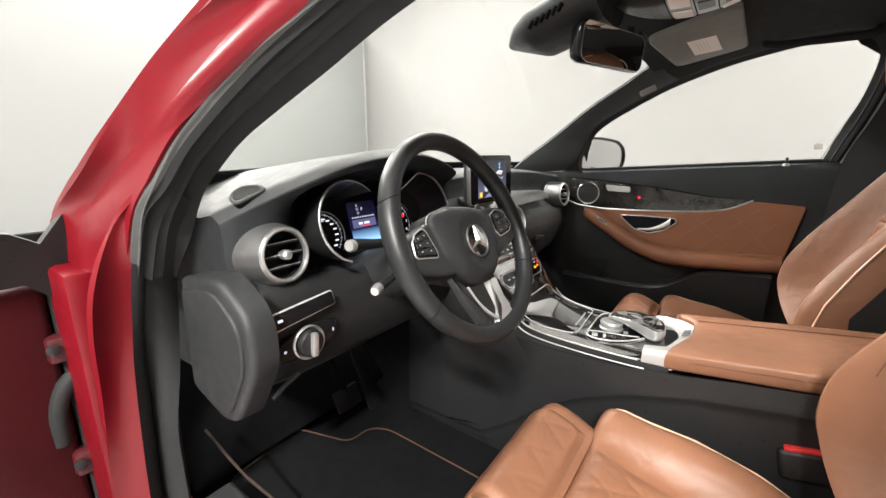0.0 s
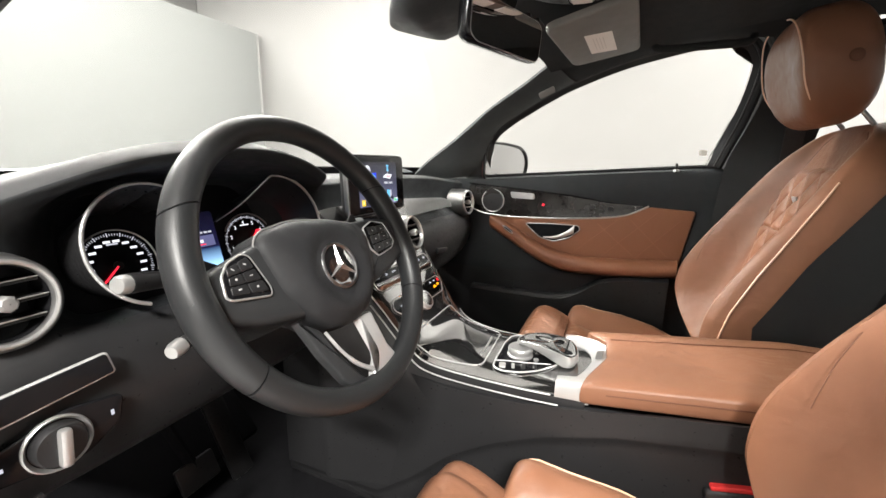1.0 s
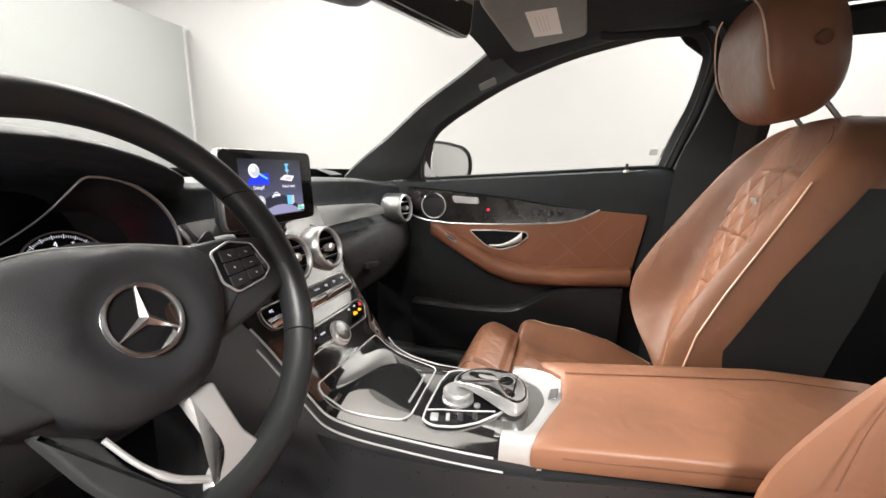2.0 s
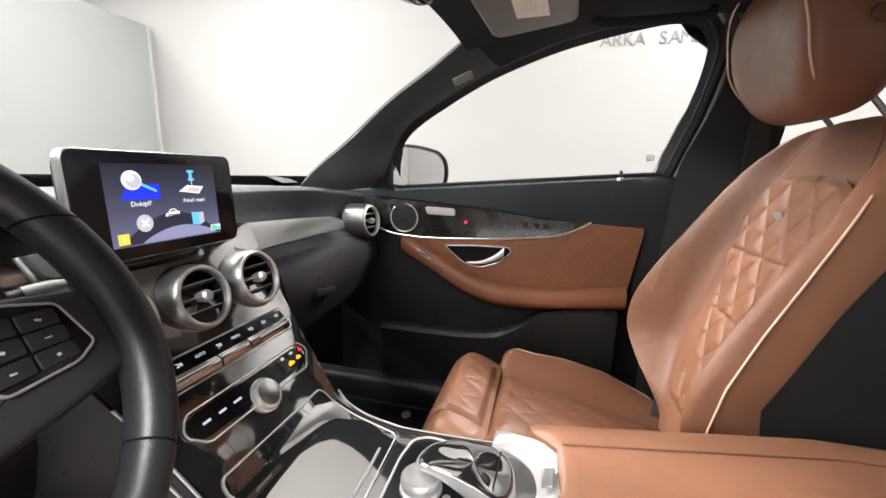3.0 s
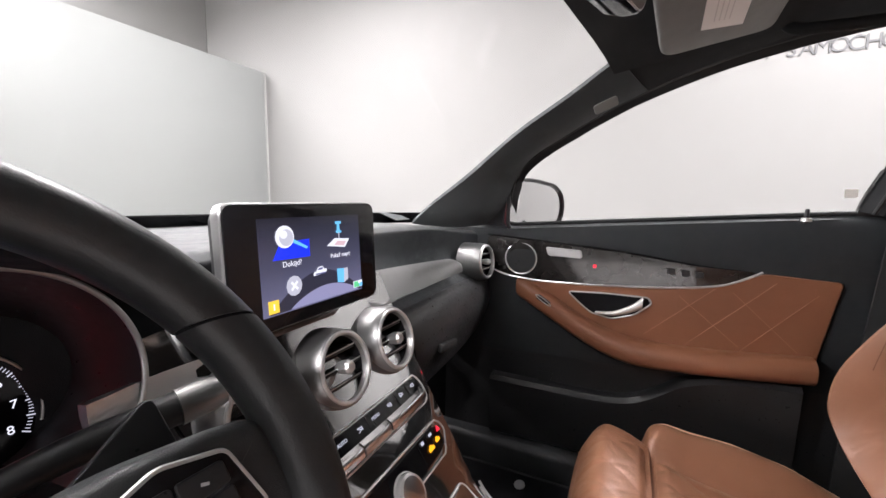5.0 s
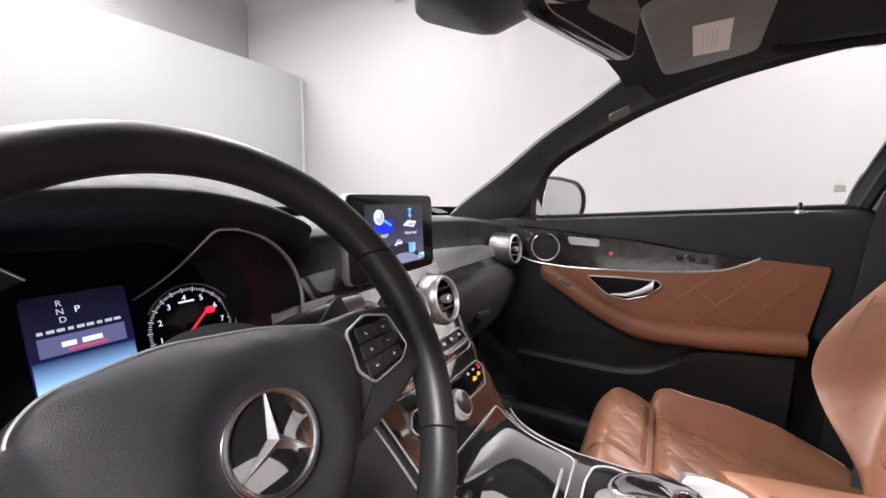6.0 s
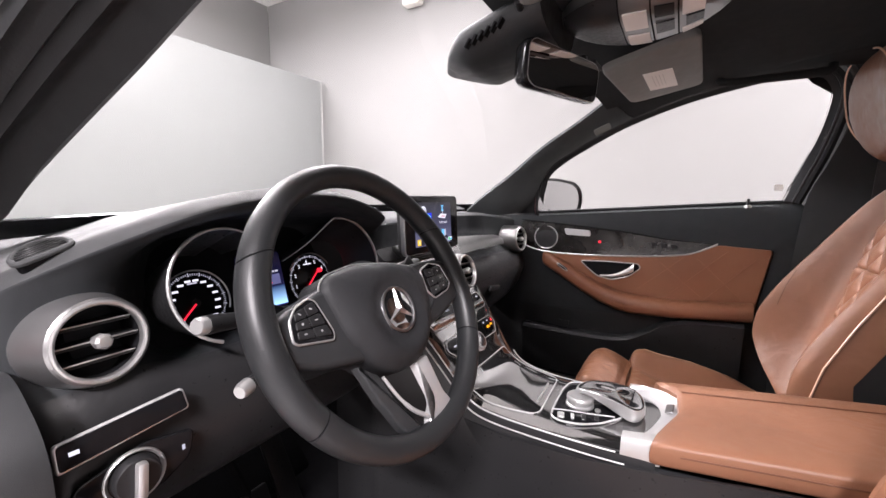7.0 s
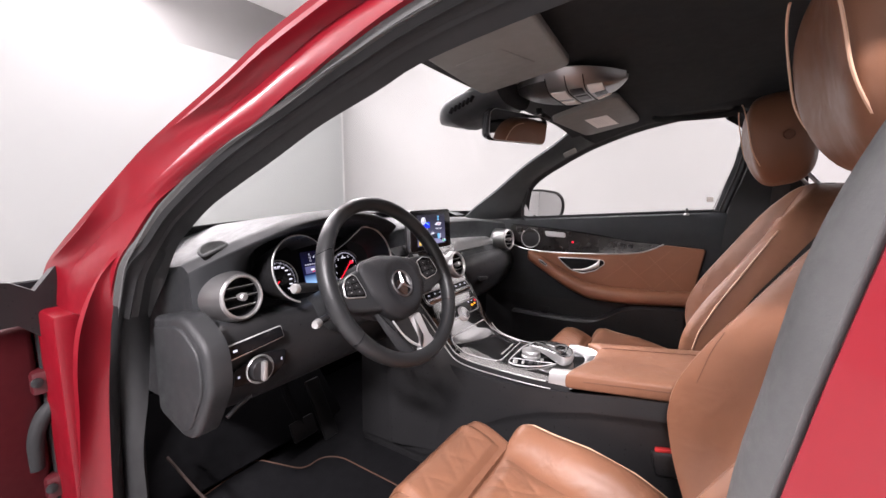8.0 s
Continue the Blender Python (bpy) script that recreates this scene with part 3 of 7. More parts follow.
# profile stations across the car: x, then twelve corners of y and z from the windscreen down to the knees
DASH = [
    (-0.715, (0.50, 0.90), (0.13, 0.893), (0.085, 0.903), (0.062, 0.89), (0.06, 0.88), (0.06, 0.86), (0.05, 0.79), (0.02, 0.768), (-0.015, 0.70), (0.01, 0.625), (0.20, 0.59)),
    (-0.69, (0.52, 0.905), (0.13, 0.905), (0.06, 0.921), (0.038, 0.908), (0.04, 0.90), (0.045, 0.87), (0.04, 0.80), (0.0, 0.775), (-0.030, 0.70), (-0.01, 0.622), (0.20, 0.59)),
    (-0.62, (0.55, 0.91), (0.14, 0.928), (0.02, 0.957), (-0.005, 0.944), (0.005, 0.932), (0.035, 0.90), (0.035, 0.81), (-0.01, 0.785), (-0.036, 0.70), (-0.015, 0.62), (0.20, 0.59)),
    (-0.55, (0.57, 0.915), (0.15, 0.955), (-0.01, 0.986), (-0.045, 0.974), (-0.03, 0.960), (0.11, 0.935), (0.11, 0.78), (-0.015, 0.783), (-0.036, 0.70), (-0.015, 0.62), (0.20, 0.58)),
    (-0.47, (0.58, 0.93), (0.2, 0.978), (-0.02, 1.002), (-0.06, 0.990), (-0.045, 0.975), (0.12, 0.945), (0.12, 0.78), (-0.015, 0.783), (-0.036, 0.70), (-0.015, 0.62), (0.20, 0.58)),
    (-0.38, (0.59, 0.93), (0.2, 0.980), (-0.02, 1.006), (-0.06, 0.994), (-0.045, 0.979), (0.12, 0.945), (0.12, 0.78), (-0.015, 0.783), (-0.036, 0.70), (-0.015, 0.62), (0.20, 0.58)),
    (-0.30, (0.59, 0.93), (0.2, 0.972), (-0.02, 0.994), (-0.06, 0.982), (-0.045, 0.968), (0.12, 0.94), (0.12, 0.78), (-0.015, 0.783), (-0.036, 0.70), (-0.015, 0.62), (0.20, 0.58)),
    (-0.22, (0.59, 0.93), (0.22, 0.953), (-0.01, 0.966), (-0.045, 0.955), (-0.03, 0.942), (0.07, 0.92), (0.06, 0.80), (-0.01, 0.783), (-0.03, 0.70), (-0.01, 0.62), (0.20, 0.58)),
    (-0.15, (0.59, 0.93), (0.25, 0.938), (0.05, 0.942), (0.028, 0.932), (0.035, 0.92), (0.045, 0.89), (0.02, 0.82), (-0.01, 0.785), (-0.03, 0.70), (-0.01, 0.62), (0.20, 0.58)),
    (0.0, (0.59, 0.93), (0.3, 0.935), (0.10, 0.938), (0.078, 0.928), (0.08, 0.917), (0.085, 0.87), (0.04, 0.82), (-0.01, 0.785), (-0.03, 0.70), (0.0, 0.61), (0.20, 0.57)),
    (0.18, (0.58, 0.93), (0.3, 0.936), (0.135, 0.937), (0.112, 0.928), (0.112, 0.917), (0.115, 0.872), (0.055, 0.822), (-0.012, 0.785), (-0.035, 0.72), (0.005, 0.61), (0.20, 0.56)),
    (0.36, (0.55, 0.93), (0.3, 0.935), (0.135, 0.937), (0.112, 0.927), (0.112, 0.916), (0.115, 0.868), (0.055, 0.818), (-0.008, 0.785), (-0.030, 0.72), (0.01, 0.61), (0.20, 0.56)),
    (0.54, (0.46, 0.93), (0.28, 0.931), (0.13, 0.930), (0.108, 0.92), (0.108, 0.909), (0.11, 0.86), (0.06, 0.81), (0.005, 0.78), (-0.015, 0.72), (0.02, 0.61), (0.20, 0.56)),
    (0.66, (0.38, 0.925), (0.22, 0.92), (0.105, 0.917), (0.085, 0.906), (0.085, 0.895), (0.085, 0.85), (0.06, 0.80), (0.015, 0.775), (-0.005, 0.72), (0.03, 0.62), (0.20, 0.56)),
    (0.735, (0.30, 0.915), (0.18, 0.91), (0.075, 0.907), (0.06, 0.896), (0.06, 0.885), (0.06, 0.85), (0.05, 0.79), (0.025, 0.77), (0.01, 0.72), (0.04, 0.63), (0.20, 0.56)),
]


def round_profile(pts, per=6):
    """Follows a profile with softly rounded corners."""
    out = [np.array(pts[0])]
    for i in range(1, len(pts) - 1):
        a, b, c = (np.array(q, float) for q in pts[i - 1:i + 2])
        ra = 0.42 * min(np.linalg.norm(a - b), np.linalg.norm(c - b), 0.09)
        p, q = b + (a - b) / np.linalg.norm(a - b) * ra, b + (c - b) / np.linalg.norm(c - b) * ra
        for k in range(per):
            f = k / (per - 1)
            out.append(p * (1 - f) ** 2 + b * 2 * f * (1 - f) + q * f * f)
    out.append(np.array(pts[-1]))
    return out


st = smooth_pts([[d[0]] + [v for p in d[1:] for v in p] for d in DASH], 90)
rows = []
for d in st:
    prof = round_profile([(d[1 + 2 * k], d[2 + 2 * k]) for k in range(11)])
    prof = prof[:7] + [prof[6] + (prof[7] - prof[6]) * f for f in (0.35, 0.70)] + prof[7:]
    rows.append([(d[0], y, z) for y, z in prof])


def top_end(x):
    """How many points of a profile belong to the paler top: the flank of the instrument hood keeps the dark face
    colour.
    """
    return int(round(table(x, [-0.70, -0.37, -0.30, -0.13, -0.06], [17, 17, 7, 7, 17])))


def patch(keep):
    bm = bmesh.new()
    grid = [[bm.verts.new(p) for p in row] for row in rows]
    for i in range(len(rows) - 1):
        for j in range(len(rows[0]) - 1):
            if keep((rows[i][0][0] + rows[i + 1][0][0]) / 2, j):
                bm.faces.new((grid[i][j], grid[i][j + 1], grid[i + 1][j + 1], grid[i + 1][j]))
    bmesh.ops.delete(bm, geom=[v for v in bm.verts if not v.link_faces], context="VERTS")
    bmesh.ops.recalc_face_normals(bm, faces=bm.faces)
    return bm


part("dash_top", patch(lambda x, j: j < top_end(x)), "dash_top", dash, "soft-skin dash top, paler for windscreen light", sharp=60)
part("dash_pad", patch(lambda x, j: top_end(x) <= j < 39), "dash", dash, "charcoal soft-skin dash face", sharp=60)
part("knee_panel", patch(lambda x, j: j >= 39), "button", dash, "black lower dash panel", sharp=60)


def dash_top(x, y):
    """Height of the upper pad."""
    row = min(rows, key=lambda r: abs(r[0][0] - x))
    p = sorted(row[:18], key=lambda q: q[1])
    return table(y, [q[1] for q in p], [q[2] for q in p])


# end faces of the pad
for row in (rows[0], rows[-1]):
    bm = bmesh.new()
    bm.faces.new([bm.verts.new(p) for p in row] + [bm.verts.new((row[0][0], 0.5, 0.58))])
    part("dash_end", bm, "black", dash)


def air_vent(centre, normal, radius, parent, reach, flare=1.06, finish="gunmetal"):
    """A round vent: flared silver housing, bright ring, black throat, three slats and a knob."""
    v = part("air_vent", moved(lathe([(radius * flare, -reach), (radius * lerp(1.1, flare, 0.6), -reach * 0.62), (radius * lerp(1.1, flare, 0.2), -reach * 0.3), (radius * 1.10, -0.012), (radius * 1.045, 0.0), (radius * 0.965, 0.003), (radius * 0.90, 0.0), (radius * 0.86, -0.008)], 48), facing(centre, normal)), finish, parent, "satin silver round vent housing")
    m = facing(centre, normal)
    part("ring", moved(skin([[((radius * 0.93 + 0.0028 * math.cos(a)) * math.cos(b), (radius * 0.93 + 0.0028 * math.cos(a)) * math.sin(b), 0.002 + 0.0028 * math.sin(a)) for a in np.linspace(0, math.tau, 9)[:-1]] for b in np.linspace(0, math.tau, 49)[:-1]], closed=True, loop=True), m), "satin", v, "bright silver ring")
    part("throat", moved(lathe([(radius * 0.86, -0.006), (radius * 0.84, -0.035), (0.0005, -0.04)], 40), m), "void", v)
    for k in (-1, 0, 1):
        h = k * radius * 0.44
        half = math.sqrt((radius * 0.85) ** 2 - h * h)
        part("slat", moved(block(half * 2, 0.0035, 0.022, 0.001, 1), m @ Matrix.Translation((0, h, -0.018)) @ Matrix.Rotation(radians(8), 4, "X")), "button", v)
        part("slat_edge", moved(block(half * 2, 0.0016, 0.0012, 0.0004, 1), m @ Matrix.Translation((0, h + 0.001, -0.0065)) @ Matrix.Rotation(radians(8), 4, "X")), "satin", v, "thin silver slat edge")
    part("knob", moved(lathe([(0.0005, 0.010), (0.006, 0.0095), (0.0085, 0.006), (0.0085, -0.002), (0.006, -0.012), (0.0005, -0.013)], 8), m), "satin", v, "faceted silver knob", sharp=20)
    return v


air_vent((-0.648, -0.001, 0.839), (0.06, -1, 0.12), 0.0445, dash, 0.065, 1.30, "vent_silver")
air_vent((0.652, 0.0, 0.83), (-0.10, -1, 0.10), 0.046, dash, 0.065, 1.2, "gunmetal")

# fuse cover on the dash end
outline = fillet([(-0.135, 0.803), (-0.012, 0.825), (0.062, 0.778), (0.07, 0.70), (0.0, 0.59), (-0.04, 0.575), (-0.14, 0.60)], [0.01, 0.03, 0.03, 0.04, 0.04, 0.02, 0.01])
part("fuse_cover_rim", plate(outline, 0.042, Matrix(((0, 0, -1, -0.713), (-1, 0, 0, 0), (0, 1, 0, 0), (0, 0, 0, 1))), 0.012), "black", dash, "black rounded dash end")
inner = [(0.012 + (a - 0.0) * 0.84 - 0.02, 0.70 + (b - 0.70) * 0.84) for a, b in outline]
part("fuse_cover", plate(inner, 0.006, Matrix(((0, 0, -1, -0.754), (-1, 0, 0, 0), (0, 1, 0, 0), (0, 0, 0, 1))), 0.004), "black", dash, "black fuse cover")

# demister grille on the dash top
MD = facing((-0.672, 0.054, 0.9335), (-0.40, -0.22, 0.88), (0.15, 1, 0)) @ Matrix.Scale(0.8, 4)
go = fillet([(-0.030, -0.020), (0.032, -0.020), (0.030, 0.004), (0.008, 0.026), (-0.016, 0.022), (-0.030, 0.004)], 0.010)
part("demister_well", plate(go, 0.016, MD @ Matrix.Translation((0, 0, -0.013))), "void", dash, "dark demister opening")
part("demister_lip", tube([MD @ V(x, y, 0.003) for x, y in go], 0.0032, 8, closed=True), "dash_top", dash, "grey demister lip")
for k in range(6):
    yy = -0.014 + 0.006 * k
    part("demister_slat", moved(block(0.054 - 0.006 * max(0, k - 2), 0.0022, 0.003, 0.0006, 1), MD @ Matrix.Translation((0.0, yy, 0.0042))), "button", dash)

# switch strip and light switch panel below the driver's vent
MF = facing((-0.648, -0.033, 0.751), (-0.05, -1, 0.22))
part("switch_strip_frame", plate(fillet([(-0.058, -0.017), (0.062, -0.010), (0.060, 0.016), (-0.056, 0.012)], 0.005), 0.005, MF @ Matrix.Rotation(radians(4), 4, "Z"), 0.002), "chrome", dash, "silver switch strip frame")
part("switch_strip", plate(fillet([(-0.0555, -0.0145), (0.0595, -0.0082), (0.0575, 0.0140), (-0.0535, 0.0100)], 0.004), 0.0065, MF @ Matrix.Rotation(radians(4), 4, "Z"), 0.001), "bezel", dash, "gloss black switch strip")
part("strip_mark", moved(block(0.008, 0.004, 0.0006, 0), MF @ Matrix.Translation((-0.042, -0.004, 0.0072))), "white", dash)
MK = facing((-0.645, -0.036, 0.697), (-0.05, -1, 0.05))
part("light_switch_panel", plate(fillet([(-0.054, -0.018), (0.02, -0.028), (0.055, -0.008), (0.062, 0.022), (0.012, 0.03), (-0.05, 0.012)], 0.008), 0.005, MK, 0.002), "bezel", dash, "gloss black light switch panel")
part("light_knob_ring", moved(lathe([(0.0285, 0.004), (0.0285, 0.008), (0.0272, 0.0092), (0.0258, 0.008), (0.024, 0.005)], 40), MK), "satin", dash, "satin silver ring")
knob = part("light_knob", moved(lathe([(0.023, 0.004), (0.022, 0.014), (0.020, 0.017), (0.0005, 0.017)], 32), MK), "button", dash, "black rotary light switch")
part("grip", moved(block(0.011, 0.040, 0.012, 0.004, 2), MK @ Matrix.Translation((0.0, 0, 0.022)) @ Matrix.Rotation(radians(-6), 4, "Z")), "satin", knob)
part("switch_mark", moved(block(0.004, 0.004, 0.0006, 0), MK @ Matrix.Translation((-0.042, -0.002, 0.0055))), "grey", dash)
part("switch_mark", moved(block(0.003, 0.006, 0.0006, 0), MK @ Matrix.Translation((0.048, 0.006, 0.0055))), "grey", dash)
# release lever low on the knee panel
part("hood_release", moved(tube([(0, 0, 0), (0.02, 0, 0.012), (0.05, 0, 0.022)], 0.004, 8), Matrix.Translation((-0.71, -0.03, 0.622))), "button", dash)

# silver trim wing before the passenger
top = [(0.075, 0.035, 0.868), (0.16, 0.045, 0.866), (0.30, 0.040, 0.860), (0.42, 0.035, 0.853), (0.475, 0.034, 0.848), (0.505, 0.036, 0.838)]
low = [(0.10, -0.038, 0.808), (0.18, -0.030, 0.809), (0.30, -0.020, 0.812), (0.42, -0.008, 0.815), (0.475, 0.002, 0.816), (0.512, 0.016, 0.818)]
low = [tuple(Vector(a).lerp(Vector(b), 0.66)) for a, b in zip(top, low)]
band(top, low, 40, 0.01, "wing", "trim_wing", dash, "satin silver trim wing", bulge=-0.007, cross=9)
band([(-0.25, -0.005, 0.850), (-0.20, 0.0, 0.85), (-0.15, 0.0, 0.85)], [(-0.25, -0.02, 0.822), (-0.20, -0.02, 0.822), (-0.15, -0.02, 0.822)], 8, 0.01, "satin", "trim_wing", dash, bulge=0.004)
# glove box joint and latch
part("glovebox_joint", tube(smooth_pts([(0.155, -0.045, 0.79), (0.165, -0.05, 0.74), (0.19, -0.036, 0.69), (0.205, -0.02, 0.66), (0.215, 0.0, 0.62)], 16), 0.0018, 6), "void", dash)
part("glovebox_latch", moved(block(0.075, 0.012, 0.018, 0.004), Matrix.Translation((0.33, -0.033, 0.705)) @ Matrix.Rotation(radians(8), 4, "Y")), "button", dash, "black glove box latch")
part("windscreen_sticker", moved(block(0.075, 0.06, 0.002, 0.0008, 1), facing((0.600, 0.262, 0.948), (0, -0.35, 1))), "pillar", dash, "grey sticker at the windscreen foot")

# ---------------------------------------------------------------- instrument cluster
cluster = thing("instrument_cluster", "lit instrument cluster with two chrome-ringed dials and blue display", "instrument cluster")
GN = V(0, -1, 0.26).normalized()
MC = facing((-0.402, 0.004, 0.876), GN)      # local x to the right, y up, z to the driver


def ring_curve(side):
    """Chrome outline: round outside, drawn out to a tail towards the middle."""
    pts = []
    cx, cy, r = (-0.105, -0.004, 0.076) if side < 0 else (0.112, -0.006, 0.082)
    for k in range(0, 20):
        a = radians(-70 + k * (8.8 if side > 0 else 10.9))
        pts.append((cx + side * r * math.cos(a), cy + r * math.sin(a), 0.012))
    if side < 0:
        return [MC @ Vector(p) for p in smooth_pts(pts, 70)]
    pts += [(side * 0.093, 0.066, 0.0), (side * 0.080, 0.046, -0.032), (side * 0.067, 0.032, -0.060), (side * 0.054, 0.021, -0.085)]
    return [MC @ Vector(p) for p in smooth_pts(pts, 70)]


part("back_plate", plate(fillet([(-0.215, -0.09), (0.215, -0.09), (0.215, 0.085), (-0.215, 0.085)], 0.05), 0.004, MC @ Matrix.Translation((0, 0, -0.096))), "void", cluster)
for side in (-1, 1):
    r_ = [0.0024] * 46 + [lerp(0.0024, 0.0008, k / 23) for k in range(24)]
    part("dial_ring", tube(ring_curve(side), r_, 10), "satin", cluster, "satin chrome dial ring")
    front = ring_curve(side)
    deep = []
    for p in front:
        q = MC.inverted() @ p
        cx, cy = side * 0.112, -0.006
        f = min(1.0, math.hypot(q.x - cx, q.y - cy) / 0.083)
        k = 0.75 if (q.x - cx) * side > -0.03 else 1.0
        deep.append(MC @ V(cx + (q.x - cx) * k, cy + (q.y - cy) * k, -0.092))
    rows = [[a.lerp(b, k / 4) for k in range(5)] for a, b in zip(front, deep)]
    part("dial_cone", skin(rows), "button", cluster)


def dial(cx, cy, r, a0, a1, step, texts, needle, name):
    face = part(name, moved(lathe([(r, 0), (r, 0.002), (0.0005, 0.002)], 40), MC @ Matrix.Translation((cx, cy, -0.090))), "bezel", cluster, "black dial face")
    n = int(abs(a1 - a0) / step)
    for i in range(n + 1):
        a = radians(lerp(a0, a1, i / n))
        big = i % 5 == 0
        part("tick", moved(block(0.0055 if big else 0.003, 0.0010 if big else 0.0006, 0.0004, 0), MC @ Matrix.Translation((cx + (r - 0.004) * math.cos(a), cy + (r - 0.004) * math.sin(a), -0.0872)) @ Matrix.Rotation(a, 4, "Z")), "grey", face)
    for i, tx in enumerate(texts):
        a = radians(lerp(a0, a1, i / (len(texts) - 1)))
        if not tx:
            part("numeral_bar", moved(block(0.0085, 0.0032, 0.0004, 0), MC @ Matrix.Translation((cx + (r - 0.015) * math.cos(a), cy + (r - 0.013) * math.sin(a), -0.0872))), "white", face)
        else:
            wording(tx, 0.0095, MC @ Matrix.Translation((cx + (r - 0.0135) * math.cos(a), cy + (r - 0.0135) * math.sin(a), -0.0872)), "white", face, 0.0002, "numeral")
    rim_ = [MC @ Vector((cx + (r + 0.002) * math.cos(b), cy + (r + 0.002) * math.sin(b), -0.084)) for b in np.linspace(radians(-20), radians(150), 30)]
    part("dial_rim", tube(rim_, 0.0012, 6), "satin", face)
    a = radians(needle)
    long_, off_ = (1.30, 0.12) if name == "rev_dial" else (0.80, 0.44)
    part("needle", moved(block(r * long_, 0.0024, 0.0012, 0.0004, 1), MC @ Matrix.Translation((cx + r * off_ * math.cos(a), cy + r * off_ * math.sin(a), -0.0845)) @ Matrix.Rotation(a, 4, "Z")), "hot", face, "red needle")
    part("needle_hub", moved(lathe([(0.006, 0), (0.006, 0.003), (0.0005, 0.0034)], 20), MC @ Matrix.Translation((cx, cy, -0.088))), "button", face)
    return face


dial(-0.104, -0.020, 0.047, 222, -42, 4.2, ["", "", "", "", "", "", "", "", "", "", "", "", "", ""], 222, "speed_dial")
tach = dial(0.110, -0.024, 0.050, 222, -30, 3.15, ["", "1", "2", "3", "4", "5", "6", "7", "8"], 222, "rev_dial")
part("needle_knob", moved(block(0.010, 0.008, 0.0012, 0.002, 1), MC @ Matrix.Translation((0.110 + 0.022, -0.024 + 0.016, -0.0845))), "hot", tach)
part("unit_mark", moved(block(0.018, 0.0022, 0.0004, 0), MC @ Matrix.Translation((0.108, 0.008, -0.0872))), "white", tach)
part("unit_mark", moved(block(0.014, 0.0022, 0.0004, 0), MC @ Matrix.Translation((-0.104, 0.010, -0.0872))), "grey", cluster)
# middle display
md = part("display", plate(fillet([(-0.033, -0.056), (0.049, -0.056), (0.049, 0.040), (-0.033, 0.040)], 0.006), 0.002, MC @ Matrix.Translation((0, 0, -0.088))), "nightblue", cluster, "blue-lit middle display")


def on_md(name, x, y, w, h, mat, up=0.0022):
    return part(name, moved(block(w, h, 0.0004, 0), MC @ Matrix.Translation((x, y, -0.088 + up))), mat, md)


on_md("display_sky", 0.008, -0.0365, 0.080, 0.033, "dawn")
on_md("display_panel", 0.008, -0.008, 0.068, 0.018, "deepblue", 0.0026)
for k in range(9):
    on_md("text_bar", -0.023 + 0.0075 * k, 0.006, 0.0058 if k % 3 else 0.0042, 0.0030, "grey", 0.003)
on_md("reading_bar", -0.004, -0.008, 0.011, 0.005, "white", 0.0032)
on_md("reading_bar", 0.014, -0.008, 0.016, 0.005, "white", 0.0032)
on_md("reading_underline", 0.010, -0.0135, 0.030, 0.0014, "hot", 0.0032)
for k in range(4):
    on_md("clock_bar", -0.022 + 0.006 * k, -0.0535, 0.004, 0.003, "grey", 0.0036)
wording("R", 0.008, MC @ Matrix.Translation((-0.006, 0.031, -0.0852)), "grey", md, 0.0002, "gear_letter")
wording("N", 0.008, MC @ Matrix.Translation((-0.006, 0.023, -0.0852)), "grey", md, 0.0002, "gear_letter")
wording("D", 0.008, MC @ Matrix.Translation((-0.005, 0.015, -0.0852)), "grey", md, 0.0002, "gear_letter")
wording("P", 0.009, MC @ Matrix.Translation((0.007, 0.023, -0.0852)), "white", md, 0.0002, "gear_letter")
part("tell_tale", moved(block(0.009, 0.005, 0.0006, 0), MC @ Matrix.Translation((-0.112, -0.050, -0.0835))), "green", cluster, "green tell-tale lamp")

# ---------------------------------------------------------------- steering wheel
wheel = thing("steering_wheel", "black leather three-spoke steering wheel with silver lower spoke", "steering wheel")
WN = V(-0.0084, -1.0, 0.4914).normalized()
MW = facing((-0.4099, -0.1956, 0.8563), WN)
R0 = 0.1815


def on_wheel(x, y, z=0.0):
    return MW @ Vector((x, y, z))


# rim in four leather sections with thin slanting joints between them; the lower part is a little flattened
def rim_arc(a0, a1, n, grow=0.0):
    rings = []
    for k in range(n + 1):
        ring = []
        for q in np.linspace(0, math.tau, 23)[:-1]:
            # the joints slant: the inner side leads towards the top on the upper half
            a = lerp(a0, a1, k / n)
            a -= 0.06 * math.cos(q) * (1 if math.sin(a) > 0 else 0.3) * (-1 if math.cos(a) < 0 else 1)
            side = max(0, math.cos(a) ** 2 - 0.45) * 1.2
            ra, rb = 0.0155 + 0.0022 * side + grow, 0.0175 + 0.0012 * side + grow
            R = R0 * (1 - 0.027 * max(0, -math.sin(a)) ** 2)
            c = on_wheel(R * math.cos(a), R * math.sin(a))
            e = (on_wheel(math.cos(a), math.sin(a)) - on_wheel(0, 0))
            ring.append(c + e * (ra * math.cos(q)) + WN * (rb * math.sin(q)))
        rings.append(ring)
    return skin(rings, closed=True, caps=True)


JOINTS = [28, 152, 210, 330]
for i in range(4):
    a0, a1 = JOINTS[i], JOINTS[(i + 1) % 4] + (360 if i == 3 else 0)
    part("rim", rim_arc(radians(a0 + 0.35), radians(a1 - 0.35), 44), "wheel", wheel, "black leather rim section")
for a in JOINTS:
    part("rim_joint", rim_arc(radians(a - 0.6), radians(a + 0.6), 3, -0.0010), "void", wheel)
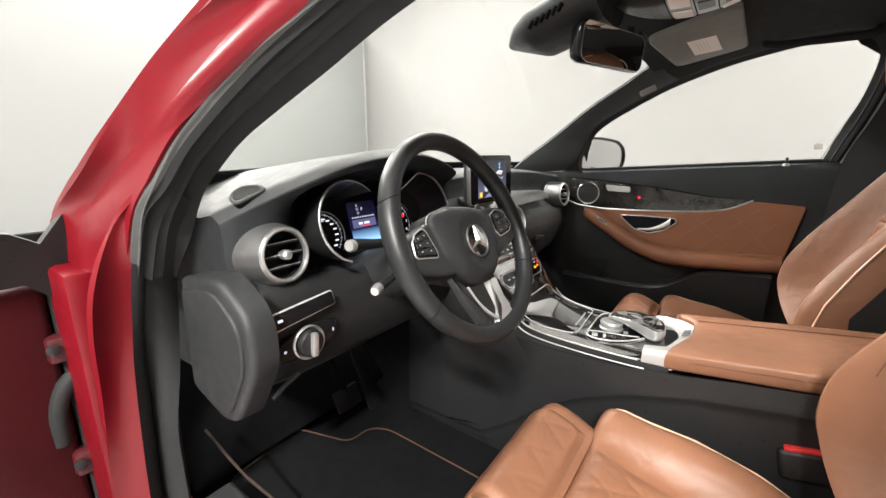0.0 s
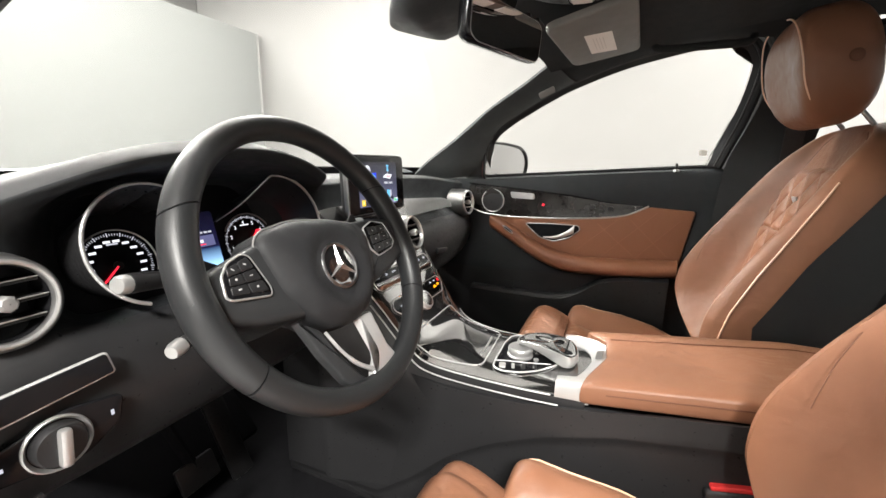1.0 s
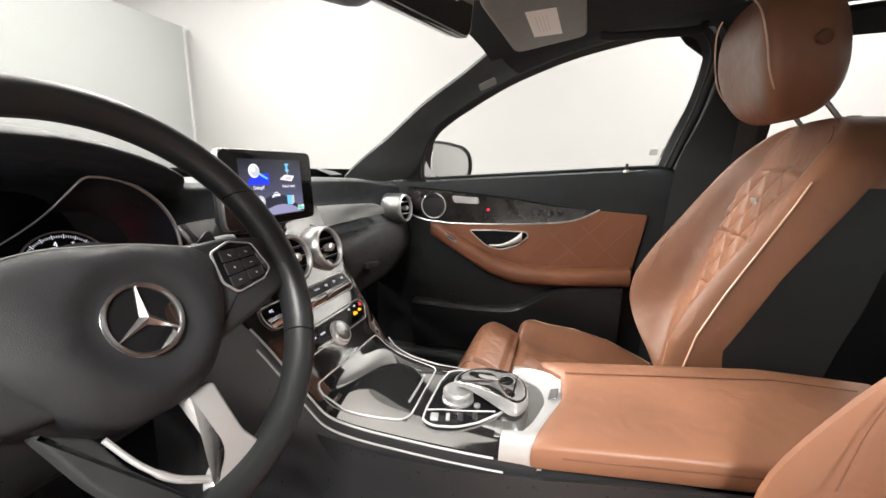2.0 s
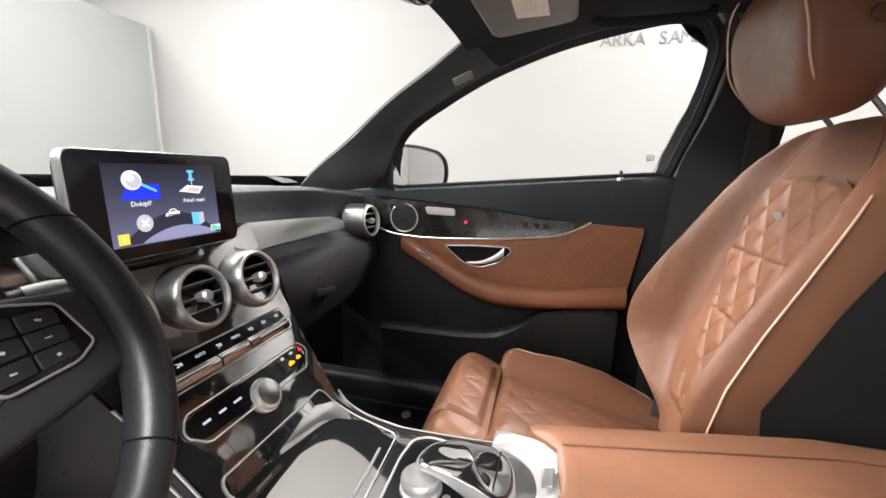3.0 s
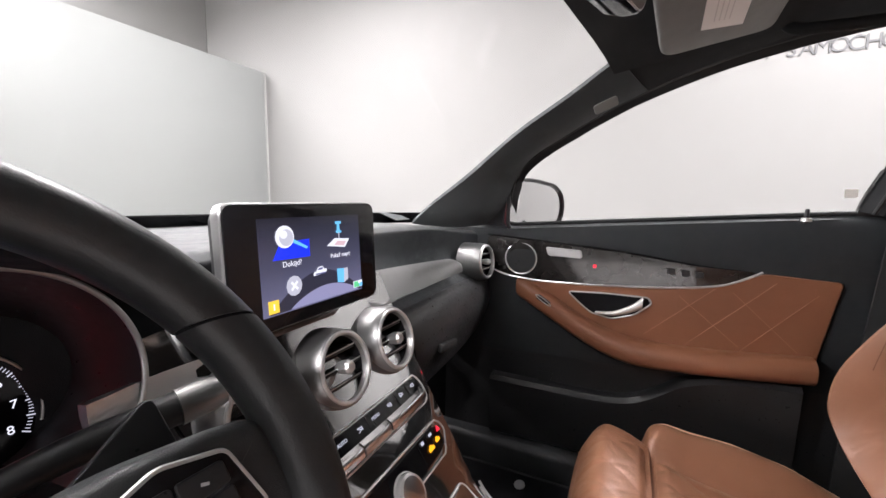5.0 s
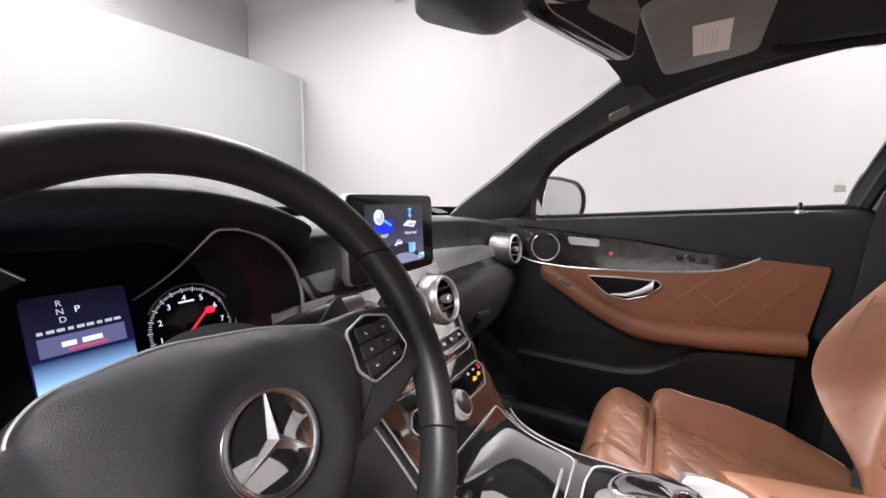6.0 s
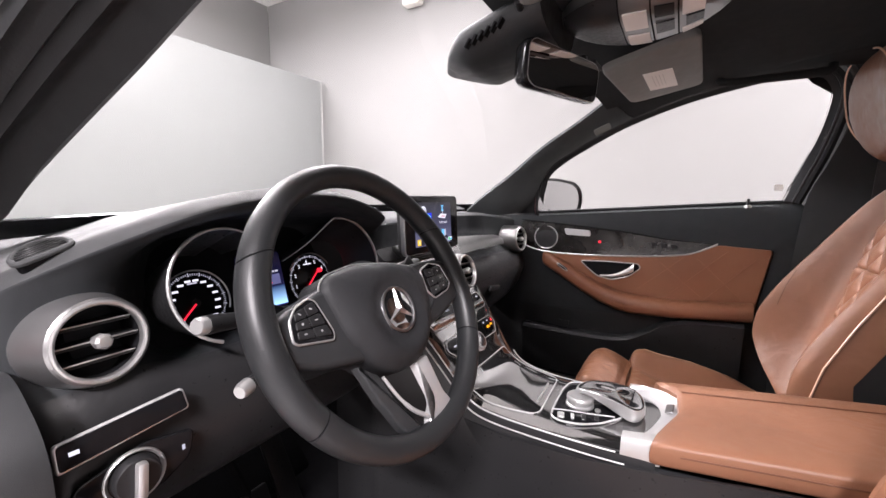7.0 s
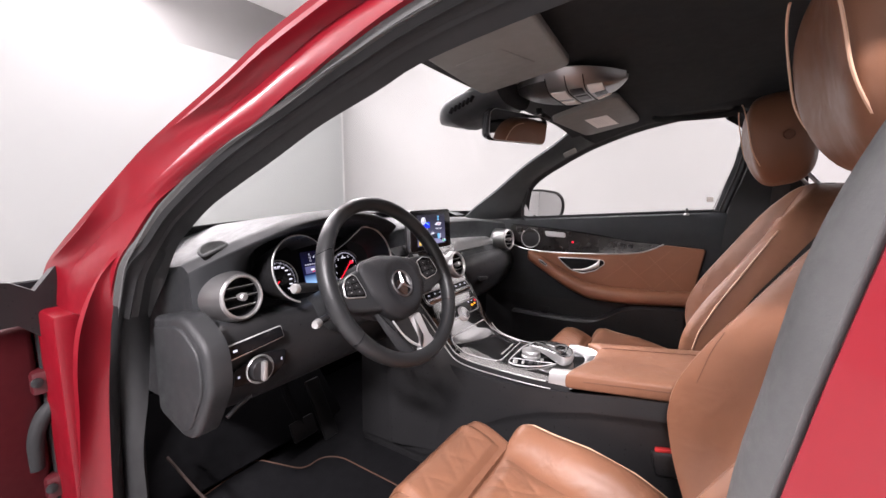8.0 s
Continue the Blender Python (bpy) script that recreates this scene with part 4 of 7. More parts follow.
# airbag pad: a domed shield with a shallow dish round the badge
bx, by = -0.0055, -0.0155
pad = fillet([(-0.102, 0.036), (-0.088, 0.050), (-0.040, 0.057), (0.022, 0.050), (0.074, 0.037), (0.088, 0.022), (0.083, -0.016), (0.064, -0.052), (0.036, -0.080), (0.0, -0.090), (-0.036, -0.088), (-0.066, -0.066), (-0.090, -0.026)], 0.014, 6)
rows = []
for f, h in ((1.0, -0.040), (1.0, -0.004), (0.99, 0.003), (0.965, 0.0075), (0.92, 0.0110), (0.84, 0.0155), (0.74, 0.0195), (0.64, 0.0222), (0.56, 0.0222), (0.48, 0.0196), (0.40, 0.0180), (0.2, 0.0178), (0.02, 0.0178)):
    ring = []
    for x, y in pad:
        ang = math.atan2(y - by, x - bx)
        mix = min(1.0, max(0.0, (0.92 - f) / 0.30))
        rx, ry = lerp((x - bx) * f, 0.086 * f * math.cos(ang), mix), lerp((y - by) * f, 0.086 * f * math.sin(ang), mix)
        ring.append(on_wheel(bx + rx, by + ry, h))
    rows.append(ring)
part("airbag_pad", skin(rows, closed=True, caps=True), "pad", wheel, "matt black airbag pad", sharp=60)
start = max(range(len(pad)), key=lambda i: pad[i][0] - pad[i][1])
lap = pad[start:] + pad[:start]
lap = [p for p in lap if p[1] > -0.030 or p[0] < -0.074]
part("pad_trim", tube([on_wheel(bx + (x - bx) * 1.010, by + (y - by) * 1.010, 0.001) for x, y in lap], 0.0010, 6), "satin", wheel, "thin silver pad outline")
# badge: plain ring with three arms
MB = MW @ Matrix.Translation((bx, by, 0.0180))
badge = part("badge_disc", moved(lathe([(0.0305, -0.002), (0.0305, 0.001), (0.028, 0.0015), (0.0005, 0.001)], 40), MB), "gloss", wheel, "round black badge")
part("badge_ring", moved(skin([[((0.0285 + 0.0018 * math.cos(a)) * math.cos(b), (0.0285 + 0.0018 * math.cos(a)) * math.sin(b), 0.002 + 0.0019 * math.sin(a)) for a in np.linspace(0, math.tau, 9)[:-1]] for b in np.linspace(0, math.tau, 41)[:-1]], closed=True, loop=True), MB), "badge_chrome", badge, "chrome ring")
for k in range(3):
    arm = bmesh.new()
    vv = [arm.verts.new(p) for p in ((-0.0042, 0.0015, 0.0015), (0.0042, 0.0015, 0.0015), (0, 0.0280, 0.0015), (0, 0.0, 0.006), (0, 0.0280, 0.003))]
    for q in ((0, 3, 4, 2), (3, 1, 2, 4), (0, 1, 3)):
        arm.faces.new([vv[i] for i in q])
    part("badge_arm", moved(arm, MB @ Matrix.Rotation(radians(120 * k - 6), 4, "Z")), "badge_chrome", badge, "chrome badge arm", sharp=5)

# side spokes with key pads
SPOKES = {-1: [(-0.07, 0.046), (-0.105, 0.036), (-0.140, 0.027), (-0.172, 0.015), (-0.174, -0.030), (-0.125, -0.048), (-0.06, -0.06)],
          1: [(0.06, 0.040), (0.11, 0.041), (0.165, 0.034), (0.174, -0.028), (0.125, -0.044), (0.05, -0.06)]}
KEYPADS = {-1: [(-0.1525, 0.0115), (-0.1558, -0.009), (-0.1515, -0.0132), (-0.107, -0.021), (-0.1045, -0.0125), (-0.115, 0.025), (-0.123, 0.0295), (-0.1415, 0.0235)],
           1: [(0.086, 0.026), (0.112, 0.034), (0.140, 0.027), (0.151, -0.005), (0.138, -0.0145), (0.098, -0.0200), (0.085, -0.006)]}
CELLS = {-1: ((-0.151, -0.0095), (-0.108, -0.016), (-0.119, 0.026), (-0.146, 0.0185)), 1: ((0.092, -0.0165), (0.141, -0.0110), (0.137, 0.0250), (0.093, 0.0270))}
for side in (-1, 1):
    sp = SPOKES[side]
    part("spoke", plate(fillet(sp if side > 0 else sp[::-1], 0.012), 0.034, MW @ Matrix.Translation((0, 0, -0.030)), 0.008), "black", wheel, "black side spoke")
    kp = KEYPADS[side]
    ko = fillet(kp if side < 0 else kp[::-1], 0.004)
    keys = part("key_pad", plate(ko, 0.007, MW @ Matrix.Translation((0, 0, 0.000)), 0.0015), "bezel", wheel, "gloss black key pad")
    part("key_frame", tube([on_wheel(x, y, 0.0058) for x, y in ko], 0.0014, 6, closed=True), "satin", wheel, "silver key pad frame")
    bl_, br_, tr_, tl_ = (Vector(p) for p in CELLS[side])
    for r in range(3):
        v0, v1 = r / 3 + 0.02, (r + 1) / 3 - 0.02
        for c in range(2):
            u0, u1 = c / 2 + 0.015, (c + 1) / 2 - 0.015
            cell = [bl_.lerp(br_, u).lerp(tl_.lerp(tr_, u), v) for u, v in ((u0, v0), (u1, v0), (u1, v1), (u0, v1))]
            part("key", plate(fillet([(p.x, p.y) for p in cell], 0.002), 0.0022, MW @ Matrix.Translation((0, 0, 0.0062)), 0.0009), "button", keys, "black key")
            mid = (cell[0] + cell[2]) / 2
            w_, h_ = ((0.0046, 0.0020), (0.0030, 0.0030), (0.0050, 0.0014))[(r + c) % 3]
            part("key_mark", moved(block(w_ * 0.75, h_ * 0.7, 0.0003, 0), MW @ Matrix.Translation((mid.x, mid.y, 0.0087)) @ Matrix.Rotation(radians(20 * (c - r)), 4, "Z")), "key_mark", keys)
# lower double spoke: a broad silver leg, a slim black leg edged in chrome, open between them
leg = [(0.005, -0.086), (0.034, -0.086), (0.040, -0.138), (0.050, -0.158), (0.036, -0.168), (-0.010, -0.168), (-0.004, -0.156), (0.010, -0.146), (0.013, -0.136)]
part("lower_spoke", plate(fillet(leg[::-1], 0.005), 0.012, MW @ Matrix.Translation((0, 0, -0.008)), 0.004), "silver", wheel, "brushed silver lower spoke")
leg2 = [(-0.084, -0.058), (-0.056, -0.080), (-0.046, -0.112), (-0.028, -0.142), (-0.012, -0.168), (-0.036, -0.168), (-0.052, -0.148), (-0.070, -0.105)]
part("lower_spoke", plate(fillet(leg2[::-1], 0.005), 0.012, MW @ Matrix.Translation((0, 0, -0.014)), 0.003), "black", wheel, "black lower spoke leg")
part("spoke_trim", tube(smooth_pts([on_wheel(-0.053, -0.084, -0.001), on_wheel(-0.042, -0.112, 0.0), on_wheel(-0.026, -0.137, 0.001), on_wheel(-0.002, -0.157, 0.001)], 16), [0.0022] * 8 + [0.0030] * 8, 8), "silver", wheel, "slim silver edge of the spoke")
part("hub_back", moved(lathe([(0.055, -0.10), (0.07, -0.06), (0.075, -0.02), (0.0005, -0.015)], 32), MW @ Matrix.Translation((-0.004, -0.01, 0))), "black", wheel)
# paddles behind the rim
for side in (-1, 1):
    part("shift_paddle", plate(fillet([(side * 0.09, 0.02), (side * 0.145, 0.055), (side * 0.152, 0.01), (side * 0.10, -0.01)][::side], 0.008), 0.004, MW @ Matrix.Translation((-0.004, 0.004 + 0.006 * side, -0.045)), 0.001), "button", wheel, "black shift paddle")

column = thing("steering_column", "black steering column shroud with stalks", "steering column")
ax = WN * -1
p0 = V(-0.408, -0.198, 0.852) + ax * 0.07
part("shroud", tube([p0, p0 + ax * 0.05, p0 + ax * 0.12, p0 + ax * 0.22], [0.06, 0.07, 0.075, 0.075], 24, flat=0.8), "black", column, "black column shroud")
stalk = part("indicator_stalk", tube([(-0.46, -0.072, 0.838), (-0.53, -0.080, 0.846), (-0.578, -0.093, 0.855), (-0.592, -0.097, 0.8572)], [0.007, 0.009, 0.0105, 0.0108], 12), "button", column, "black indicator stalk")
part("stalk_tip", tube([(-0.592, -0.097, 0.8572), (-0.599, -0.099, 0.8584), (-0.602, -0.100, 0.8588)], [0.0100, 0.0100, 0.0080], 12), "satin", stalk, "silver stalk tip")
adj = part("column_lever", tube([(-0.47, -0.10, 0.798), (-0.53, -0.115, 0.788), (-0.562, -0.122, 0.785)], [0.006, 0.007, 0.008], 12), "button", column, "black column adjuster lever")
part("lever_tip", tube([(-0.562, -0.122, 0.785), (-0.572, -0.125, 0.7835), (-0.577, -0.127, 0.783)], [0.009, 0.009, 0.007], 14), "satin", adj, "silver lever tip")
sel = part("gear_stalk", tube([(-0.34, -0.075, 0.85), (-0.29, -0.09, 0.862), (-0.24, -0.105, 0.868)], [0.007, 0.009, 0.0105], 12), "button", column, "black gear selector stalk")
part("stalk_tip", tube([(-0.24, -0.105, 0.868), (-0.222, -0.11, 0.870), (-0.214, -0.113, 0.871)], [0.0115, 0.011, 0.009], 12), "gunmetal", sel, "grey stalk tip")

# ---------------------------------------------------------------- centre screen
monitor = thing("centre_display", "tablet-like black car display showing a lit menu", "display")
MS = facing((-0.0487, -0.0421, 0.9307), V(0, -1, 0.05))
part("housing", plate(fillet([(-0.1115, -0.0625), (0.1110, -0.0625), (0.1110, 0.0630), (-0.1115, 0.0630)], 0.014), 0.011, MS @ Matrix.Translation((0, 0, -0.0095)), 0.004), "gunmetal", monitor, "dark grey display rim")
part("back_shell", plate(fillet([(-0.106, -0.056), (0.106, -0.056), (0.106, 0.057), (-0.106, 0.057)], 0.014), 0.012, MS @ Matrix.Translation((0, 0, -0.0210)), 0.002), "button", monitor, "black display back")
part("display_foot", moved(block(0.12, 0.030, 0.050, 0.008, 2), Matrix.Translation((-0.049, -0.006, 0.880))), "button", monitor, "black display foot")
part("glass_face", plate(fillet([(-0.1095, -0.0610), (0.1095, -0.0610), (0.1095, 0.0615), (-0.1095, 0.0615)], 0.013), 0.0045, MS @ Matrix.Translation((0, 0, -0.0025)), 0.0015), "bezel", monitor, "gloss black display face")
face = part("screen", plate([(-0.0755, -0.0465), (0.0755, -0.0465), (0.0755, 0.0478), (-0.0755, 0.0478)], 0.0006, MS @ Matrix.Translation((0, 0, 0.0021))), "screen", monitor, "lit menu screen")


def on_screen(name, outline, mat, up=0.0012):
    return part(name, plate(outline, 0.0003, MS @ Matrix.Translation((0, 0, 0.0019 + up))), mat, face)


def disc(cx, cy, rx, ry, n=24):
    return [(cx + rx * math.cos(k * math.tau / n), cy + ry * math.sin(k * math.tau / n)) for k in range(n)]


def quad(cx, cy, w, h, sk=0.0):
    return [(cx - w / 2 - sk, cy - h / 2), (cx + w / 2 - sk, cy - h / 2), (cx + w / 2 + sk, cy + h / 2), (cx - w / 2 + sk, cy + h / 2)]


on_screen("dark_dome", [(-0.069 + 0.144 * k / 24, -0.0452 + 0.034 * math.sin(math.pi * k / 24)) for k in range(25)], "duskdome", 0.0010)
on_screen("dome", [(-0.042 + 0.110 * k / 24, -0.0450 + 0.016 * math.sin(math.pi * k / 24) ** 0.8) for k in range(25)], "lilac", 0.0013)
on_screen("map_tile", [(-0.0605, 0.0070), (-0.0115, 0.0060), (-0.0115, 0.0245), (-0.0505, 0.0235)], "blue")
on_screen("lens", disc(-0.0445, 0.0290, 0.0118, 0.0112), "white", 0.0016)
on_screen("lens_shade", disc(-0.0430, 0.0282, 0.0088, 0.0084), "grey", 0.0020)
on_screen("lens_gleam", disc(-0.0465, 0.0315, 0.0046, 0.0040), "white", 0.0024)
on_screen("handle", [(-0.0345, 0.0225), (-0.0165, 0.0145), (-0.0150, 0.0168), (-0.0335, 0.0258)], "cyan", 0.0022)
on_screen("pin_head", fillet(quad(0.0356, 0.0395, 0.0100, 0.0032), 0.001), "cyan", 0.0018)
on_screen("pin", [(0.0330, 0.0300), (0.0382, 0.0300), (0.0374, 0.0385), (0.0338, 0.0385)], "cyan", 0.0016)
on_screen("pin_collar", disc(0.0356, 0.0290, 0.0050, 0.0018), "cyan", 0.0020)
on_screen("pin_point", [(0.0350, 0.0210), (0.0360, 0.0210), (0.0362, 0.0285), (0.0348, 0.0285)], "grey", 0.0022)
on_screen("card", [(0.0155, 0.0140), (0.0460, 0.0100), (0.0545, 0.0195), (0.0290, 0.0218)], "white", 0.0014)
on_screen("card_tint", [(0.0270, 0.0142), (0.0440, 0.0122), (0.0480, 0.0170), (0.0330, 0.0184)], "pinkish", 0.0018)
wording("Dok\u0105d?", 0.0080, MS @ Matrix.Translation((-0.0372, 0.0015, 0.0040)), "white", face, 0.0001, "caption")
wording("Poka\u017c map\u0119", 0.0068, MS @ Matrix.Translation((0.0370, 0.0018, 0.0040)), "white", face, 0.0001, "caption")
on_screen("wheel_mark", disc(-0.0362, -0.0215, 0.0104, 0.0104, 12), "grey", 0.0016)
for a_ in (45, 135):
    ca, sa = math.cos(radians(a_)), math.sin(radians(a_))
    on_screen("spanner_mark", [(-0.0362 + ca * u - sa * v, -0.0215 + sa * u + ca * v) for u, v in ((-0.0058, -0.0013), (0.0058, -0.0013), (0.0058, 0.0013), (-0.0058, 0.0013))], "white", 0.0020 + 0.0001 * (a_ > 90))
on_screen("car_body", fillet([(-0.0085, -0.0165), (0.0115, -0.0150), (0.0125, -0.0105), (-0.0075, -0.0122)], 0.0018), "white", 0.0016)
on_screen("car_roof", fillet([(-0.0045, -0.0118), (0.0085, -0.0108), (0.0055, -0.0070), (-0.0015, -0.0076)], 0.0015), "white", 0.0020)
on_screen("car_window", quad(0.0018, -0.0096, 0.0068, 0.0022, 0.001), "deepblue", 0.0024)
on_screen("car_shade", quad(0.002, -0.0148, 0.016, 0.0014), "deepblue", 0.0024)
on_screen("book", [(0.0300, -0.0300), (0.0410, -0.0320), (0.0420, -0.0150), (0.0300, -0.0140)], "cyan", 0.0016)
on_screen("book_page", [(0.0410, -0.0320), (0.0485, -0.0285), (0.0485, -0.0150), (0.0420, -0.0150)], "grey", 0.0018)
on_screen("note", quad(-0.0635, -0.0375, 0.0125, 0.0125), "yellow", 0.0016)
on_screen("note_mark", quad(-0.0635, -0.0375, 0.0014, 0.0060), "white", 0.0020)
on_screen("tile", quad(0.0668, -0.0385, 0.0170, 0.0080), "white", 0.0016)
on_screen("tile_land", [(0.0590, -0.0420), (0.0700, -0.0420), (0.0660, -0.0350), (0.0590, -0.0350)], "green", 0.0020)
on_screen("tile_water", [(0.0700, -0.0420), (0.0748, -0.0420), (0.0748, -0.0370), (0.0680, -0.0385)], "cyan", 0.0022)

# ---------------------------------------------------------------- centre console
console = thing("centre_console", "gloss black centre console with chrome lines and silver controls", "centre console")
# spine of the panel: y, z, half width
SPINE = [(0.006, 0.885, 0.176), (-0.008, 0.860, 0.176), (-0.034, 0.815, 0.170), (-0.072, 0.765, 0.158), (-0.112, 0.715, 0.146), (-0.149, 0.665, 0.136), (-0.174, 0.631, 0.130), (-0.202, 0.604, 0.127), (-0.248, 0.592, 0.124), (-0.33, 0.587, 0.121), (-0.42, 0.587, 0.120), (-0.52, 0.592, 0.120)]
sp = smooth_pts(SPINE, 70)


def spine_at(f):
    i = f * (len(sp) - 1)
    k = min(int(i), len(sp) - 2)
    return sp[k] + (sp[k + 1] - sp[k]) * (i - k)


def spread(y, w):
    """What the passenger side of the panel is wider than the driver's."""
    return table(-y, [-0.006, 0.034, 0.072, 0.112, 0.141, 0.172, 0.200, 0.245, 0.308, 0.36, 0.52], [0.152, 0.146, 0.132, 0.118, 0.112, 0.104, 0.096, 0.085, 0.076, 0.078, 0.080]) - XC - w


rows = []
for y, z, w in sp:
    row = []
    for k in range(21):
        s = -1 + 2 * k / 20
        row.append((XC + s * w + max(0, s) * spread(y, w), y + 0.005 * s * s, z - 0.006 * abs(s) ** 6))
    rows.append(row)
part("console_panel", sheet(rows, 0.008), "lacquer", console, "dark lacquered console panel")


def spine_normal(f):
    a, b = spine_at(max(0, f - 0.01)), spine_at(min(1, f + 0.01))
    t = V(0, b[0] - a[0], b[1] - a[1]).normalized()
    return V(0, t.z, -t.y)


def on_stack(x, f, up=0.0):
    y, z, w = spine_at(f)
    n = spine_normal(f)
    s = (x - XC) / (w + (spread(y, w) if x > XC else 0))
    return V(x, y + 0.005 * s * s, z - 0.006 * abs(s) ** 6) + n * up


def f_of_z(z):
    return min((k / 400 for k in range(236)), key=lambda q: abs(spine_at(q)[1] - z))


# console flanks down to the floor
for side in (-1, 1):
    rows = []
    for y, z, w in sp:
        w += spread(y, w) if side > 0 else 0
        rows.append([(XC + side * lerp(w + 0.001, w + 0.012, k / 3) if k < 3 else XC + side * (w + 0.012 - 0.002 * (k - 3)), y + 0.004, lerp(z - 0.012, min(0.28, z - 0.2), (k / 9) ** 1.2)) for k in range(10)])
    part("console_flank", sheet(rows, 0.006 * side), "button", console, "black console flank")
    # chrome rails along the flank
    up_ = [V(XC + side * (w + 0.0035 + (spread(y, w) if side > 0 else 0)), y - 0.002, z - 0.008) for y, z, w in sp[(22 if side < 0 else 40):66]]
    part("chrome_rail", tube(up_, 0.0018, 8), "satin", console, "chrome rail")
    dn = [V(XC + side * (w + 0.010 + (spread(y, w) if side > 0 else 0)), y - 0.001, z - 0.022) for y, z, w in sp[(24 if side < 0 else 40):67]]
    part("chrome_rail", tube(dn, 0.0017, 8), "satin", console, "chrome rail")
# long side panels under the armrest, with a pressed crease that rises to the rear
for side in (-1, 1):
    rows = []
    for y in np.linspace(0.16, -0.99, 58):
        top_z = table(-y, [-0.16, 0.05, 0.12, 0.19, 0.26, 0.40, 0.52, 0.63, 0.85, 0.99], [0.62, 0.62, 0.590, 0.560, 0.552, 0.556, 0.572, 0.593, 0.625, 0.628])
        line_z = table(-y, [-0.16, 0.10, 0.19, 0.27, 0.36, 0.45, 0.57, 0.72, 0.99], [0.24, 0.25, 0.32, 0.399, 0.457, 0.499, 0.536, 0.562, 0.575])
        row = []
        for f, z in [(0.0, top_z), (0.25, lerp(top_z, line_z, 0.3)), (0.6, lerp(top_z, line_z, 0.65)), (1.0, line_z + 0.006), (0.9, line_z + 0.001), (0.0, line_z - 0.004), (-0.2, line_z - 0.02), (-0.3, lerp(line_z, 0.21, 0.5)), (-1.2, 0.21)]:
            row.append((XC + side * (0.1350 + 0.0045 * f), y, z))
        rows.append(row)
    part("console_side", sheet(rows, 0.006 * side), "button", console, "black console side panel with a crease", sharp=50)
# three middle vents
for vx in (-0.140, -0.028, 0.081):
    air_vent((vx, -0.064, 0.804), (0, -1, 0.30), 0.0425, console, 0.06, 1.24)
# button rows
def strip(z_mid, half, height, name, mat, up, label):
    rows = []
    for k in range(13):
        s = -1 + 2 * k / 12
        x = XC + s * half
        taper = 1 - 0.35 * max(0, abs(s) - 0.85) / 0.15
        f0, f1 = f_of_z(z_mid + height / 2 * taper), f_of_z(z_mid - height / 2 * taper)
        rows.append([on_stack(x, lerp(f0, f1, j / 3), up) for j in range(4)])
    return part(name, sheet(rows, -0.005), mat, console, label)


def outline_on_stack(pts, r, mat, name, up=0.001, label=""):
    p = fillet(pts, r, 6)
    return part(name, tube([on_stack(x, f_of_z(z), up) for x, z in p], 0.0013, 6, closed=True), mat, console, label)


strip(0.7395, 0.121, 0.015, "button_strip", "bezel", 0.002, "black climate button strip")
for x0, x1 in ((-0.148, -0.055), (-0.052, -0.001), (0.002, 0.093)):
    rows = []
    for k in range(9):
        x = lerp(x0, x1, k / 8)
        end = 1 - 0.35 * (abs(k - 4) / 4) ** 8
        rows.append([on_stack(x, f_of_z(lerp(0.7320, 0.7200, j / 6)), 0.002 + 0.0075 * end * math.sin(math.pi * (0.10 + 0.80 * j / 6))) for j in range(7)])
    part("rocker_key", sheet(rows, -0.006), "rocker", console, "chrome rocker key")
outline_on_stack([(-0.150, 0.7490), (0.094, 0.7490), (0.102, 0.734), (0.094, 0.7175), (-0.146, 0.7175), (-0.154, 0.733)], 0.010, "chrome", "strip_outline", 0.0035, "chrome outline")
for k in range(8):
    x = lerp(-0.132, 0.078, k / 7)
    m_ = facing(on_stack(x, f_of_z(0.7400), 0.0034), spine_normal(f_of_z(0.7400)))
    if k in (2, 4):
        wording("AUTO" if k == 2 else "MENU", 0.0056, m_, "grey", console, 0.0002, "key_lettering")
        continue
    mark = [moved(block(0.0075, 0.0009, 0.0004, 0), m_ @ Matrix.Translation((0, 0.0016 * (q - 1), 0)) @ Matrix.Rotation(radians(10 * ((k * 3 + q) % 5 - 2)), 4, "Z")) for q in range(3)]
    mark.append(moved(block(0.0009, 0.0046, 0.0004, 0), m_ @ Matrix.Translation((0.0036 * (1 if k % 2 else -1), 0, 0))))
    part("strip_icon", join(*mark), "grey", console)
for x_ in (-0.104, -0.076, -0.018, 0.036, 0.064):
    part("key_gap", moved(block(0.0007, 0.014, 0.0005, 0), facing(on_stack(x_, f_of_z(0.7395), 0.0028), spine_normal(f_of_z(0.7395)))), "void", console)
strip(0.681, 0.108, 0.026, "button_strip", "bezel", 0.002, "black button strip")
outline_on_stack([(-0.130, 0.6975), (0.083, 0.6975), (0.095, 0.684), (0.070, 0.6635), (-0.122, 0.6635), (-0.143, 0.682)], 0.009, "chrome", "strip_outline", 0.0035, "chrome outline")


def stack_mark(x, z, shape, mat, name):
    m_ = facing(on_stack(x, f_of_z(z), 0.0036), spine_normal(f_of_z(z)))
    part(name, plate(shape, 0.0005, m_), mat, console)


